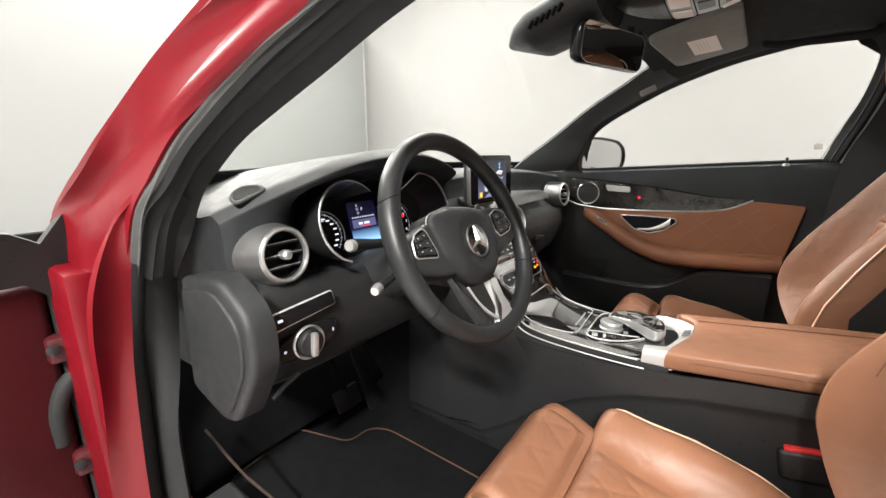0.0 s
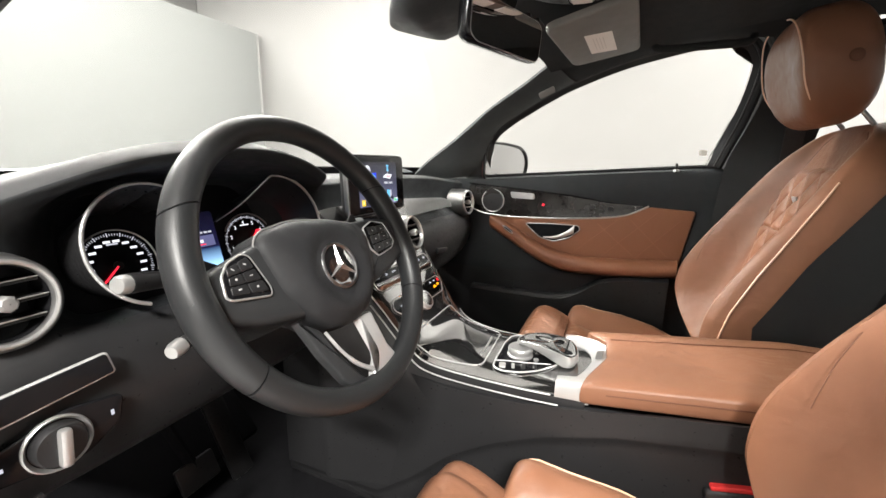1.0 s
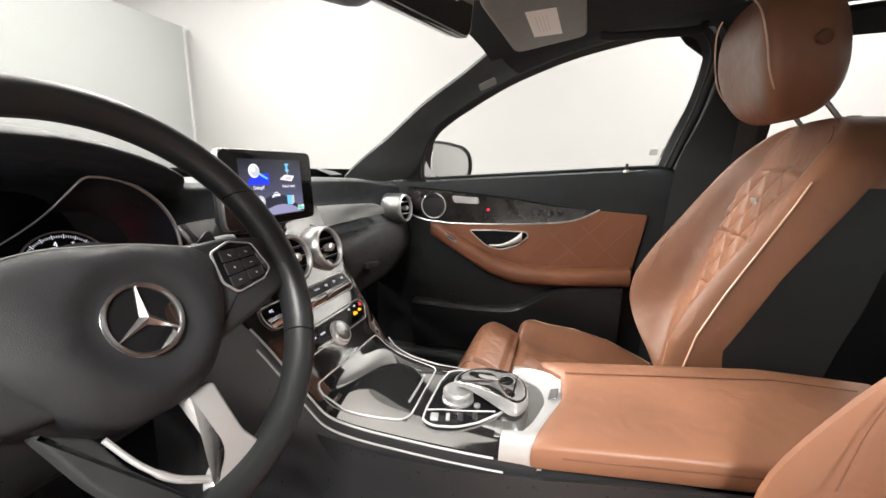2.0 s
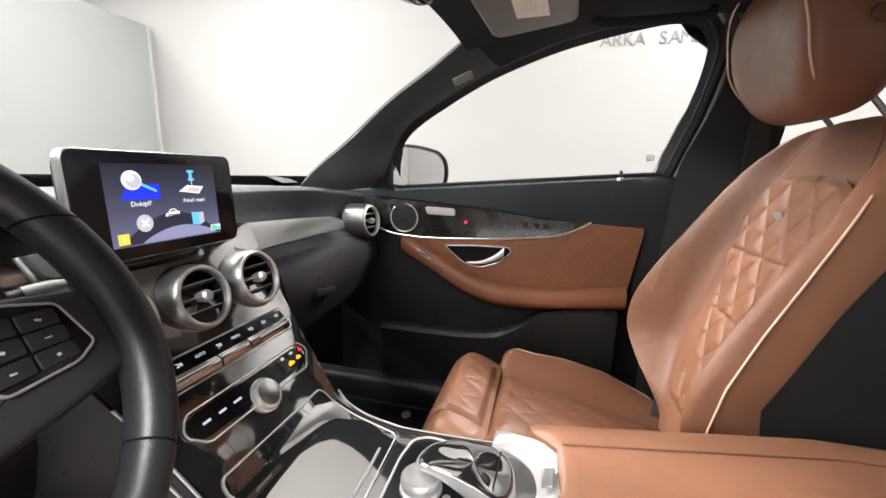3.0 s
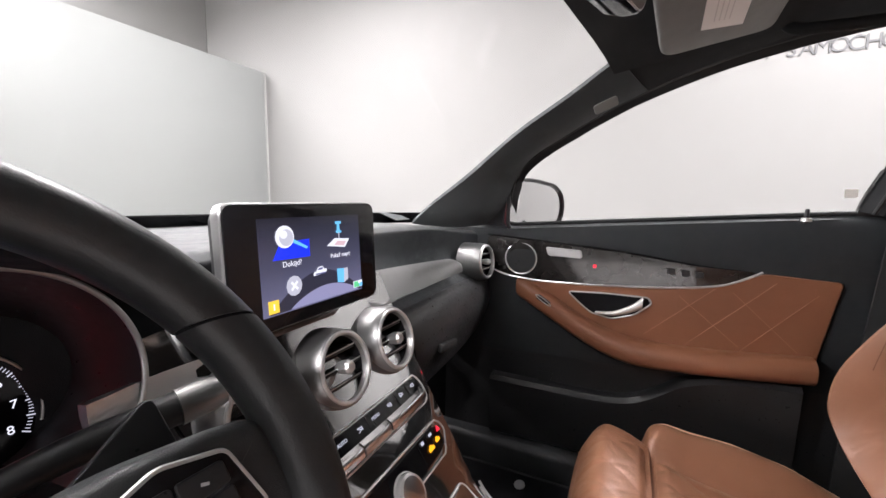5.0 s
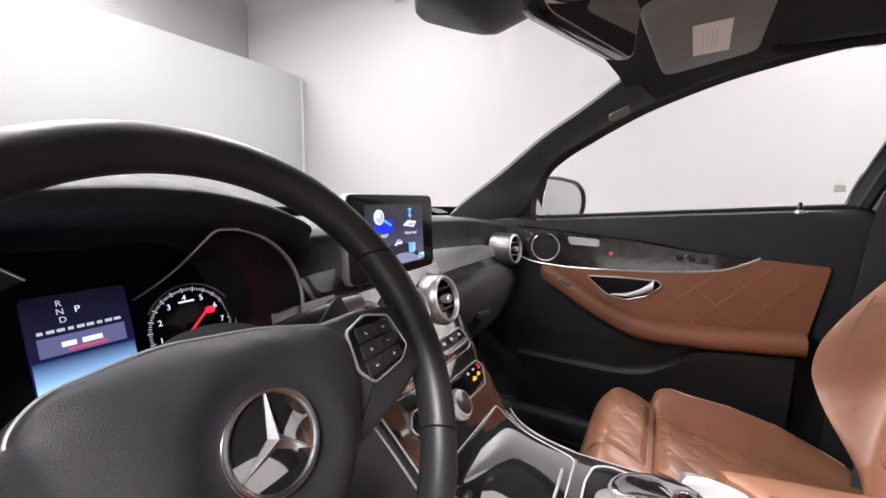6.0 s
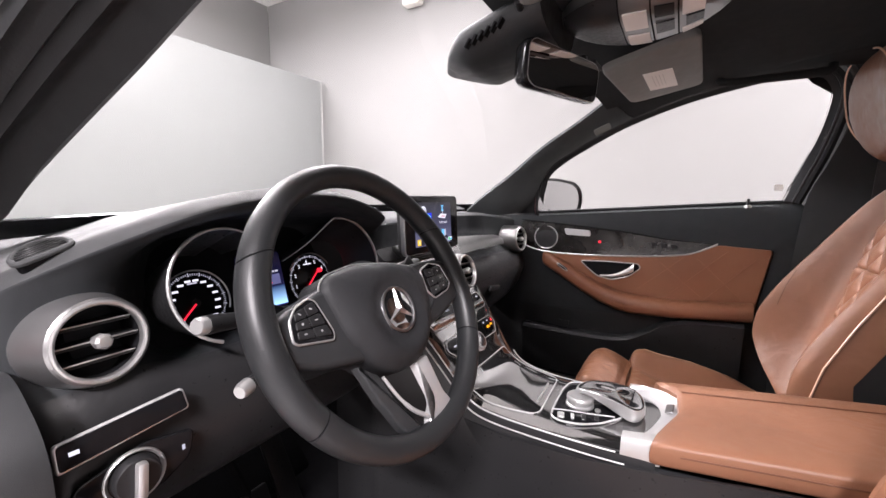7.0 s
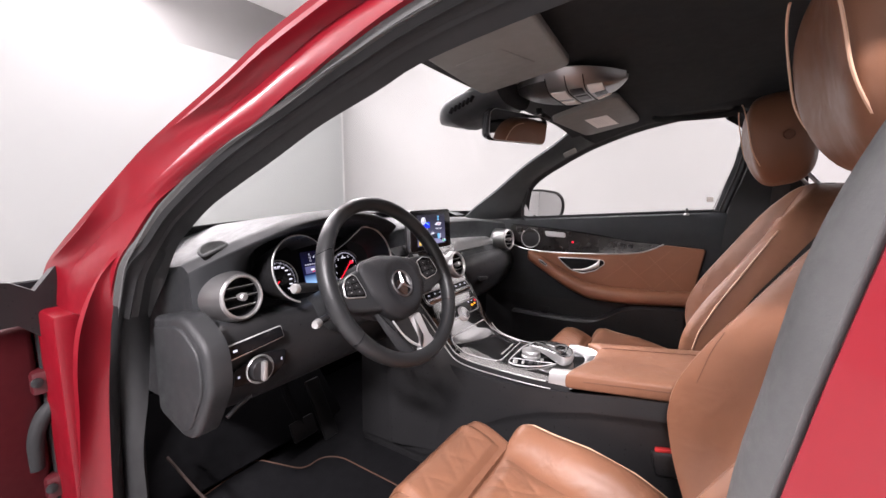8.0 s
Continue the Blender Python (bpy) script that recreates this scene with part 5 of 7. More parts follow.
tri_ = [(-0.0042, -0.0034), (0.0042, -0.0034), (0.0, 0.0042)]
stack_mark(0.078, 0.689, tri_, "hot", "warning_mark")
for x_, z_, w_, h_ in ((0.046, 0.679, 0.013, 0.0045), (0.066, 0.680, 0.010, 0.0040)):
    stack_mark(x_, z_, [(-w_ / 2, -h_ / 2), (w_ / 2, -h_ / 2), (w_ / 2, h_ / 2), (w_ * 0.2, h_ / 2), (w_ * 0.1, h_), (-w_ * 0.2, h_), (-w_ * 0.3, h_ / 2), (-w_ / 2, h_ / 2)], "amber", "warning_mark")
for x_, z_, w_, h_ in ((0.034, 0.690, 0.006, 0.004), (0.056, 0.690, 0.007, 0.003), (-0.066, 0.681, 0.013, 0.0030), (-0.090, 0.681, 0.011, 0.0030), (-0.113, 0.681, 0.011, 0.0030)):
    stack_mark(x_, z_, [(-w_ / 2, -h_ / 2), (w_ / 2, -h_ / 2), (w_ / 2, h_ / 2), (-w_ / 2, h_ / 2)], "grey", "strip_icon")
for x_ in (-0.102, -0.078, 0.024, 0.045):
    part("key_gap", moved(block(0.0007, 0.022, 0.0005, 0), facing(on_stack(x_, f_of_z(0.681), 0.0028), spine_normal(f_of_z(0.681)))), "void", console)
# volume wheel
MV = facing(on_stack(-0.025, f_of_z(0.668), 0.0), spine_normal(f_of_z(0.668)))
vol = part("volume_knob", moved(lathe([(0.0215, -0.004), (0.0215, 0.007), (0.0205, 0.0095), (0.0180, 0.0102), (0.0005, 0.0095)], 40), MV), "chrome", console, "round chrome volume knob")
part("knob_face", moved(lathe([(0.0172, 0.0103), (0.010, 0.0110), (0.0005, 0.0112)], 32), MV), "rocker", vol, "polished knob face")
part("knob_rim", moved(lathe([(0.0240, 0.0), (0.0240, 0.003), (0.0222, 0.004)], 40), MV), "chrome", vol)


def on_top(x, y, up=0.0):
    f = min((0.4 + k / 500 for k in range(301)), key=lambda q: abs(spine_at(q)[0] - y))
    return on_stack(x, f, up)


# lid of the stowage tray with its chrome outline
lid = fillet([(0.071, -0.174), (0.079, -0.206), (0.068, -0.252), (0.051, -0.314), (-0.118, -0.321), (-0.132, -0.25), (-0.137, -0.174)][::-1], [0.012, 0.03, 0.02, 0.014, 0.03, 0.03, 0.012], 6)
rows = []
for k in range(25):
    y = lerp(-0.176, -0.318, k / 24)
    left, right = table(-y, [0.174, 0.25, 0.321], [-0.135, -0.130, -0.117]), table(-y, [0.174, 0.204, 0.252, 0.316], [0.070, 0.076, 0.066, 0.050])
    rows.append([on_top(lerp(left, right, j / 16), y, 0.0022) for j in range(17)])
part("tray_lid", sheet(rows, 0.004), "gloss", console, "mirror-gloss black tray lid")
part("tray_outline", tube([on_top(x, y, 0.0015) for x, y in lid], 0.0015, 8, closed=True), "chrome", console, "chrome tray outline")
part("tray_grip", tube([on_top(0.012, -0.300, 0.0025), on_top(-0.030, -0.302, 0.0025), on_top(-0.074, -0.304, 0.0025)], 0.0022, 8), "satin", console, "slim silver grip of the tray lid")
# controller: base with a key strip, rotary knob, hand rest with touch pad
base = fillet([(0.044, -0.340), (0.005, -0.334), (-0.085, -0.337), (-0.113, -0.341), (-0.121, -0.360), (-0.113, -0.395), (-0.092, -0.425), (-0.058, -0.452), (0.0, -0.475), (0.045, -0.45), (0.056, -0.36)], 0.010, 5)
part("controller_base", plate(base, 0.004, Matrix.Translation((0, 0, 0.585)), 0.001), "bezel", console, "gloss black controller base")
part("base_outline", tube([(x, y, 0.590) for x, y in base], 0.0019, 8, closed=True), "chrome", console, "chrome outline")
part("base_outline", tube(smooth_pts([(-0.086, -0.338, 0.5902), (-0.078, -0.360, 0.5902), (-0.069, -0.400, 0.5902), (-0.056, -0.444, 0.5902)], 16), 0.0014, 8), "chrome", console, "chrome line beside the keys")
part("rotary_knob", moved(lathe([(0.0265, 0.0), (0.0265, 0.004), (0.0235, 0.006), (0.0232, 0.010), (0.0250, 0.0115), (0.0255, 0.014), (0.0250, 0.018), (0.0225, 0.0205), (0.0190, 0.0195), (0.016, 0.0180), (0.0005, 0.0178)], 44), Matrix.Translation((-0.040, -0.378, 0.588))), "satin", console, "knurled silver rotary knob")
# the hand rest: a drop-shaped glossy pad on a chrome wedge, thin at the nose and deep at the rear
PAD = [(-0.036, -0.374), (-0.016, -0.370), (0.006, -0.382), (0.020, -0.412), (0.021, -0.450), (0.009, -0.477), (-0.014, -0.488), (-0.044, -0.490), (-0.064, -0.481), (-0.066, -0.466), (-0.052, -0.425), (-0.042, -0.394)]
drop = [Vector((x, y, 0)) for x, y, z in smooth_pts([(x, y, 0.0) for x, y in PAD], 60, closed=True)]
heart = Vector((-0.018, -0.440, 0))


def rest_height(y):
    return table(-y, [0.370, 0.385, 0.42, 0.46, 0.49], [0.6165, 0.6185, 0.6205, 0.6195, 0.6140])


def drop_ring(grow, up, deep=0.0):
    out = []
    for p in drop:
        q = heart + (p - heart) * grow
        far = min(1.0, max(0.0, (-p.y - 0.372) / 0.095))
        out.append((q.x, q.y, lerp(rest_height(p.y) + up, lerp(rest_height(p.y) - 0.006, 0.5915, far ** 1.3), deep)))
    return out


part("hand_rest", skin([drop_ring(0.80, 0.0, 1.0), drop_ring(0.97, 0.0, 0.90), drop_ring(1.045, 0.0, 0.55), drop_ring(1.03, 0.0, 0.15), drop_ring(1.0, 0.0012), drop_ring(0.96, 0.0010)], closed=True, caps=True), "satin", console, "chrome wedge of the hand rest")
part("touch_pad", skin([drop_ring(0.985, -0.003), drop_ring(0.985, 0.0012), drop_ring(0.95, 0.0026), drop_ring(0.86, 0.0034), drop_ring(0.60, 0.0040), drop_ring(0.30, 0.0042), drop_ring(0.02, 0.0042)], closed=True, caps=True), "gloss", console, "gloss black touch pad")
part("pad_joint", tube([(x, -0.4690 - 0.03 * (x + 0.02), 0.6226 - 2.0 * (x + 0.020) ** 2) for x in np.linspace(-0.056, 0.012, 12)], 0.0008, 6), "void", console, "dark joint across the touch pad")
for kx, ky, w_, mt in ((-0.099, -0.356, 0.010, "satin"), (-0.093, -0.376, 0.005, "satin"), (-0.088, -0.395, 0.007, "button"), (-0.079, -0.416, 0.006, "button")):
    part("controller_key", plate(fillet([(-0.009, -w_ / 1.6), (0.009, -w_ / 1.6), (0.009, w_ / 1.6), (-0.009, w_ / 1.6)], 0.0025), 0.0032, Matrix.Translation((kx, ky, 0.5885)) @ Matrix.Rotation(radians(14), 4, "Z"), 0.001), mt, console, "small key")
part("controller_key", moved(lathe([(0.0055, 0), (0.0052, 0.004), (0.003, 0.005), (0.0005, 0.005)], 16), Matrix.Translation((-0.050, -0.413, 0.5885))), "satin", console, "small round key")
# silver surround behind the controller, and its corner piece
outer = [(-0.137, -0.504), (-0.118, -0.511), (-0.096, -0.518), (-0.05, -0.534), (0.003, -0.550), (0.036, -0.546), (0.058, -0.531), (0.071, -0.508), (0.073, -0.483), (0.066, -0.460)]
innr = [(-0.112, -0.482), (-0.09, -0.494), (-0.067, -0.504), (-0.03, -0.514), (-0.008, -0.517), (0.018, -0.512), (0.036, -0.502), (0.050, -0.485), (0.056, -0.470), (0.052, -0.452)]
band([(x, y, 0.606) for x, y in outer], [(x, y, 0.593) for x, y in innr], 40, 0.012, "silver", "silver_surround", console, "satin silver surround", bulge=-0.003)
part("surround_lens", moved(block(0.034, 0.014, 0.003, 0.001, 1), Matrix.Translation((0.004, -0.5305, 0.6030)) @ Matrix.Rotation(radians(-4), 4, "Z") @ Matrix.Rotation(radians(-20), 4, "X")), "gunmetal", console, "small grey lens in the surround")
part("surround_floor", plate([(x, y) for x, y in innr] + [(0.030, -0.440), (-0.112, -0.452)], 0.0015, Matrix.Translation((0, 0, 0.5872))), "gloss", console, "mirror-gloss plate behind the controller")
rows = []
for k in range(7):
    y = lerp(-0.464, -0.522, k / 6)
    up = 0.010 * k / 6
    rows.append([V(XC - w, y, z + up) for w, z in ((0.092, 0.604), (0.104, 0.6045), (0.113, 0.602), (0.1185, 0.592), (0.1205, 0.580), (0.1215, 0.566))])
part("silver_corner", sheet(rows, -0.006), "satin", console, "satin silver corner piece")

# padded armrest lid
arm = thing("armrest", "tan leather centre armrest lid on the console", "armrest")
rows = []
for k in range(-1, 31):
    f = min(0.004, k / 29) if k < 1 else (k - 0.5) / 29.5
    y = lerp(-0.527, -0.985, max(0, f))
    run = min(0.32, -(y + 0.53))
    top_ = 0.618 + 0.135 * run
    half = 0.124
    low_ = 0.571 + 0.135 * run
    ease = math.sin(min(1, f * 26 + 0.62) * math.pi / 2) if f >= 0 else 0.0
    ring = []
    for q in range(40):
        a = q / 40 * math.tau
        c, s_ = math.cos(a), math.sin(a)
        xx = half * math.copysign(abs(c) ** 0.28, c)
        ring.append((XC + xx, lerp(table(XC + xx, [-0.15, -0.118, -0.096, -0.05, 0.003, 0.036, 0.058, 0.072, 0.10], [-0.507, -0.514, -0.521, -0.537, -0.553, -0.549, -0.534, -0.510, -0.500]), -0.985, max(-0.002, f)), (top_ + low_) / 2 + ease * (top_ - low_) / 2 * math.copysign(abs(s_) ** 0.32, s_)))
    rows.append(ring)
part("lid", skin(rows, closed=True, caps=True), "leather", arm, "tan leather lid")
for xx, drop in ((0.050, 0.0005), (-0.1503, 0.018)):
    part("seam", tube([(xx, y, 0.6185 - drop + 0.135 * min(0.32, -(y + 0.53))) for y in np.linspace(-0.548, -0.95, 20)], 0.0011, 6), "stitch", arm, "brown seam")
part("box", moved(block(0.240, 0.52, 0.33, 0.012, 3), Matrix.Translation((XC, -0.77, 0.409)) @ Matrix.Rotation(radians(-4), 4, "X")), "black", arm, "black console box")

# ---------------------------------------------------------------- front seats
def back_line(z):
    return -0.843 - 0.335 * (z - 0.604)


BACK = [  # z, half width, bolster height, depth
    (0.42, 0.100, -0.020, 0.10), (0.48, 0.150, 0.028, 0.10), (0.53, 0.200, 0.070, 0.105), (0.575, 0.236, 0.100, 0.105), (0.615, 0.250, 0.119, 0.107), (0.68, 0.252, 0.130, 0.10), (0.76, 0.246, 0.118, 0.10), (0.84, 0.236, 0.095, 0.095),
    (0.92, 0.224, 0.072, 0.09), (0.99, 0.204, 0.050, 0.08), (1.04, 0.168, 0.026, 0.07), (1.065, 0.115, 0.010, 0.05), (1.074, 0.06, -0.010, 0.03)]
FRONT = [(0.0, 0.0), (0.34, 0.0), (0.60, 0.03), (0.70, 0.20), (0.79, 0.64), (0.87, 1.0), (0.935, 0.93), (0.978, 0.62)]


def seat(cx, label, button, head=0.0):
    s = thing("front_seat", label, "car seat", group="front seats")
    bz = [b[0] for b in BACK]

    def at(z, k):
        return table(z, bz, [b[k] for b in BACK])

    dense = smooth_pts(BACK, 44)
    rows, shell = [], []
    for z, w, b, d in dense:
        y = back_line(z)
        half = [(u * w, y + h * b) for u, h in FRONT] + [(1.0 * w, y + 0.2 * b - 0.012), (0.995 * w, y - 0.035), (0.95 * w, y - 0.062)]
        back = [(0.93 * w, y - 0.07), (0.7 * w, y - 0.075), (0.0, y - 0.08)]
        right = half + back
        ring = right + [(-u, v) for u, v in right[-2::-1]][:-1]
        ring = smooth_pts([(cx + u, v, z) for u, v in ring], 72, closed=True)
        rows.append(ring)
        fw = table(z, [0.56, 0.66, 0.80, 0.965], [-0.015, 0.032, 0.006, -0.050])
        sh = [(0, y - 0.05), (0.9 * w, y - 0.05), (1.02 * w, y + fw + 0.022), (1.0 * w, y - d), (0.6 * w, y - d - 0.012), (0, y - d - 0.015)]
        ring2 = sh + [(-u, v) for u, v in sh[-2:0:-1]]
        if z < 0.965:
            shell.append([(cx + u, v, z) for u, v in ring2])
    part("backrest", skin(rows, closed=True, caps=True), "leather", s, "tan leather backrest")
    part("back_shell", skin(shell, closed=True, caps=True), "black", s, "black backrest shell")
    for side in (-1, 1):
        pts = []
        for z in np.linspace(0.585, 0.955, 24):
            w, b = at(z, 1), at(z, 2)
            pts.append((cx + side * (w * 0.963 + 0.0022), back_line(z) + 0.73 * b + 0.0040, z))
        part("piping", tube(pts, 0.0020, 6), "piping", s, "light tan piping")
        pts = [(cx + side * at(z, 1) * lerp(0.70, 0.86, (z - 0.62) / 0.2), back_line(z) + at(z, 2) * lerp(0.70, 1.0, (z - 0.62) / 0.2) + 0.0012, z) for z in np.linspace(0.70, 0.80, 10)]
        part("seam", tube(pts, 0.0008, 6), "stitch", s, "bolster seam")
        pts = [(cx + side * at(z, 1) * 0.56, back_line(z) + at(z, 2) * 0.20 + 0.001, z) for z in np.linspace(0.98, 1.055, 8)]
        part("seam", tube(pts, 0.0007, 6), "stitch", s, "shoulder seam")
    # quilted inserts: diamonds puffed between sunk stitch lines
    def quilt(u, v, du, dv):
        a, b = u / du + v / dv, u / du - v / dv
        return min(abs(math.sin(math.pi * a / 1)), abs(math.sin(math.pi * b / 1))) ** 0.45

    rows, threads = [], []
    n, mcount = 190, 100
    ins_z = [0.50, 0.60, 0.70, 0.78, 0.827, 0.88, 0.915, 0.94, 0.958, 0.970, 0.976]
    ins_w = [0.052, 0.060, 0.082, 0.110, 0.128, 0.141, 0.140, 0.130, 0.111, 0.080, 0.02]
    ins_c = cx + 0.012
    for i in range(n + 1):
        z = lerp(0.50, 0.976, i / n)
        hw = table(z, ins_z, ins_w)
        row = []
        for k in range(mcount + 1):
            t = -1 + 2 * k / mcount
            q = quilt(t * hw, z - (0.827 if z > 0.707 else 0.707), 0.070, 0.092)
            edge = min(1, (1 - abs(t)) * hw / 0.014, (z - 0.50) / 0.02, (0.977 - z) / 0.010)
            seam = min(1, abs(z - 0.707) / 0.007, abs(z - 0.827) / 0.007)
            row.append((ins_c + t * hw, back_line(z) + 0.0045 + 0.0105 * q * max(0, edge) * seam + 0.003 * edge, z))
        rows.append(row)
    # pale thread along the quilting lines
    for z0, z1, ref in ((0.56, 0.707, 0.707), (0.707, 0.827, 0.827), (0.827, 0.97, 0.827)):
        for way in (-1, 1):
            for line in range(-6, 7):
                run = []
                for z in np.linspace(z0 + 0.003, z1 - 0.003, 30):
                    u = 0.070 * (line + way * (z - ref) / 0.092)
                    if abs(u) < table(z, ins_z, ins_w) - 0.007:
                        run.append((ins_c + u, back_line(z) + 0.0086, z))
                if len(run) > 3:
                    threads.append(tube(run, 0.0009, 5))
    for z in (0.707, 0.827):
        hw = table(z, ins_z, ins_w) - 0.004
        threads.append(tube([(ins_c + t * hw, back_line(z) + 0.0086, z) for t in np.linspace(-1, 1, 12)], 0.0014, 5))
    part("quilt_thread", join(*threads), "thread", s, "pale quilting thread")
    part("quilted_insert", sheet(rows, -0.006), "leather", s, "diamond quilted tan leather insert", sharp=80)
    rimc = [(rows[i][0][0], rows[i][0][1] + 0.003, rows[i][0][2]) for i in range(0, n + 1, 4)] + [(rows[i][-1][0], rows[i][-1][1] + 0.004, rows[i][-1][2]) for i in range(n, -1, -4)]
    part("insert_welt", tube(rimc, 0.0032, 6), "leather", s)
    part("badge", moved(block(0.028, 0.004, 0.018, 0.0018, 2), Matrix.Translation((cx + 0.022, back_line(0.905) + 0.0205, 0.905)) @ Matrix.Rotation(radians(-18), 4, "X")), "silver", s, "small silver badge")

    # cushion
    CUSH = [  # y, half width, crown height at middle, bolster rise, bottom
        (-0.865, 0.205, 0.362, 0.016, 0.29), (-0.78, 0.240, 0.380, 0.038, 0.29), (-0.68, 0.256, 0.404, 0.056, 0.29), (-0.58, 0.258, 0.426, 0.056, 0.29), (-0.50, 0.254, 0.440, 0.048, 0.29),
        (-0.45, 0.248, 0.456, 0.042, 0.30), (-0.422, 0.240, 0.458, 0.030, 0.305), (-0.408, 0.226, 0.440, 0.010, 0.31)]
    rows = []
    for y, w, c, r, bot in smooth_pts(CUSH, 40):
        half = [(0.0, c), (0.42 * w, c), (0.55 * w, c + 0.15 * r), (0.70 * w, c + 0.8 * r), (0.82 * w, c + r), (0.92 * w, c + 0.75 * r), (0.985 * w, c + 0.25 * r - 0.01), (1.0 * w, c - 0.05), (0.96 * w, bot + 0.02), (0.85 * w, bot), (0.0, bot)]
        ring = half + [(-u, v) for u, v in half[-2:0:-1]]
        rows.append(smooth_pts([(cx + u, y, v) for u, v in ring], 64, closed=True))
    part("cushion", skin(rows, closed=True, caps=True), "leather", s, "tan leather seat cushion with side bolsters")
    # thigh support in front of it
    rows = []
    for k in range(15):
        f = k / 14
        y = lerp(-0.420, -0.272, f)
        w = 0.188 * (1 - 0.10 * f ** 4)
        c = 0.468 + 0.034 * math.sin(f * math.pi * 0.75) - 0.15 * max(0, f - 0.55) ** 2 * 3
        bot = 0.36 if f > 0.8 else lerp(0.33, 0.36, f)
        half = [(0.0, c), (0.5 * w, c), (0.82 * w, c - 0.003), (0.95 * w, c - 0.018), (1.0 * w, c - 0.045), (0.96 * w, bot + 0.01), (0.8 * w, bot), (0, bot)]
        ring = half + [(-u, v) for u, v in half[-2:0:-1]]
        rows.append(smooth_pts([(cx + u, y, v) for u, v in ring], 48, closed=True))
    part("thigh_support", skin(rows, closed=True, caps=True), "leather", s, "tan leather thigh support")
    rows = []
    for i in range(91):
        y = lerp(-0.780, -0.432, i / 90)
        row = []
        for k in range(61):
            t = -1 + 2 * k / 60
            hw = 0.112
            q = quilt(t * hw, y, 0.068, 0.104)
            edge = min(1, (1 - abs(t)) * hw / 0.022, i / 5, (90 - i) / 5)
            c = table(y, [c_[0] for c_ in CUSH][::1], [c_[2] for c_ in CUSH])
            row.append((cx + t * hw, y, c - 0.001 + 0.0035 * q * edge + 0.003 * edge))
        rows.append(row)
    part("quilted_cushion", sheet(rows, 0.006), "leather", s, "diamond quilted tan leather cushion insert", sharp=80)
    rows = []
    for i in range(61):
        f = i / 60
        fy = lerp(0.10, 0.93, f)
        y = lerp(-0.420, -0.272, fy)
        c = 0.468 + 0.034 * math.sin(fy * math.pi * 0.75) - 0.15 * max(0, fy - 0.55) ** 2 * 3
        row = []
        for k in range(61):
            t = -1 + 2 * k / 60
            q = quilt(t * 0.12, y, 0.075, 0.115)
            edge = min(1, (1 - abs(t)) * 0.12 / 0.012, i / 5, (60 - i) / 5)
            row.append((cx + t * 0.125, y, c - 0.0045 + 0.006 * edge + 0.0018 * q * edge))
        rows.append(row)
    part("quilted_front", sheet(rows, 0.005), "leather", s, "quilted tan leather front insert", sharp=80)
    for side in (-1, 1):
        pts = [(cx + side * table(y, [c_[0] for c_ in CUSH], [c_[1] for c_ in CUSH]) * 0.90, y, table(y, [c_[0] for c_ in CUSH], [c_[2] + 0.84 * c_[3] for c_ in CUSH]) + 0.0025) for y in np.linspace(-0.80, -0.44, 24)]
        part("piping", tube(pts, 0.0017, 6), "piping", s, "light tan piping")
    part("seat_base", moved(block(0.44, 0.46, 0.12, 0.02, 2), Matrix.Translation((cx, -0.64, 0.26))), "black", s, "black seat base")
    # head restraint
    rows = []
    hc = V(cx - 0.008, -0.945 + head, 1.190)
    lean = Matrix.Rotation(radians(-12), 3, "X")
    for k in range(25):
        ph = lerp(-math.pi / 2, math.pi / 2, k / 24)
        c, s_ = math.cos(ph), math.sin(ph)
        ce = abs(c) ** 0.62
        zz = 0.124 * math.copysign(abs(s_) ** 0.8, s_)
        ring = []
        for q in range(40):
            a = q / 40 * math.tau
            cc, ss = math.cos(a), math.sin(a)
            wx = 0.135 * (1 - 0.16 * max(0, -s_)) * ce
            x = wx * math.copysign(abs(cc) ** 0.56, cc)
            y = (0.062 if ss > 0 else 0.086) * ce * math.copysign(abs(ss) ** 0.56, ss) - (0.010 * (1 - (x / 0.138) ** 2) if ss > 0 else 0) * ce + 0.02 * (x / 0.138) ** 2 * (1 if ss > 0 else 0.3)
            ring.append(hc + lean @ V(x, y, zz))
        rows.append(ring)
    part("head_restraint", skin(rows, closed=True, caps=True), "leather", s, "tan leather head restraint")
    for side in (-1, 1):
        loop = []
        for k in range(31):
            a = lerp(-0.36, 0.44, k / 30) * math.pi
            loop.append(hc + lean @ V(side * 0.138 * 0.955 * (1 - 0.17 * max(0, -math.sin(a))) * max(0.0, math.cos(a)) ** 0.45, 0.060 - 0.045 * max(0, -math.sin(a)) ** 2, 0.112 * math.sin(a)))
        part("head_seam", tube(loop, 0.0017, 6), "piping", s, "light seam")
        part("post", tube([(cx + side * 0.065, -1.035, 1.03), (cx + side * 0.065, -0.985 + head, 1.14)], 0.0045, 12), "gunmetal", s, "dark steel head restraint post")
        part("post_collar", moved(lathe([(0.015, 0), (0.015, 0.006), (0.011, 0.010), (0.006, 0.010)], 20), Matrix.Translation((cx + side * 0.065, -1.022, 1.064))), "button", s)
    if button:
        part("release_button", moved(lathe([(0.012, 0), (0.011, 0.002), (0.0005, 0.003)], 20), facing((cx - 0.1465, -0.962 + head, 1.193), (-1, 0, 0))), "stitch", s, "dark brown release button")
    return s


seat(0.395, "tan leather passenger seat with quilted inserts", True, 0.042)
seat(-0.435, "tan leather driver's seat with quilted inserts", False, 0.036)

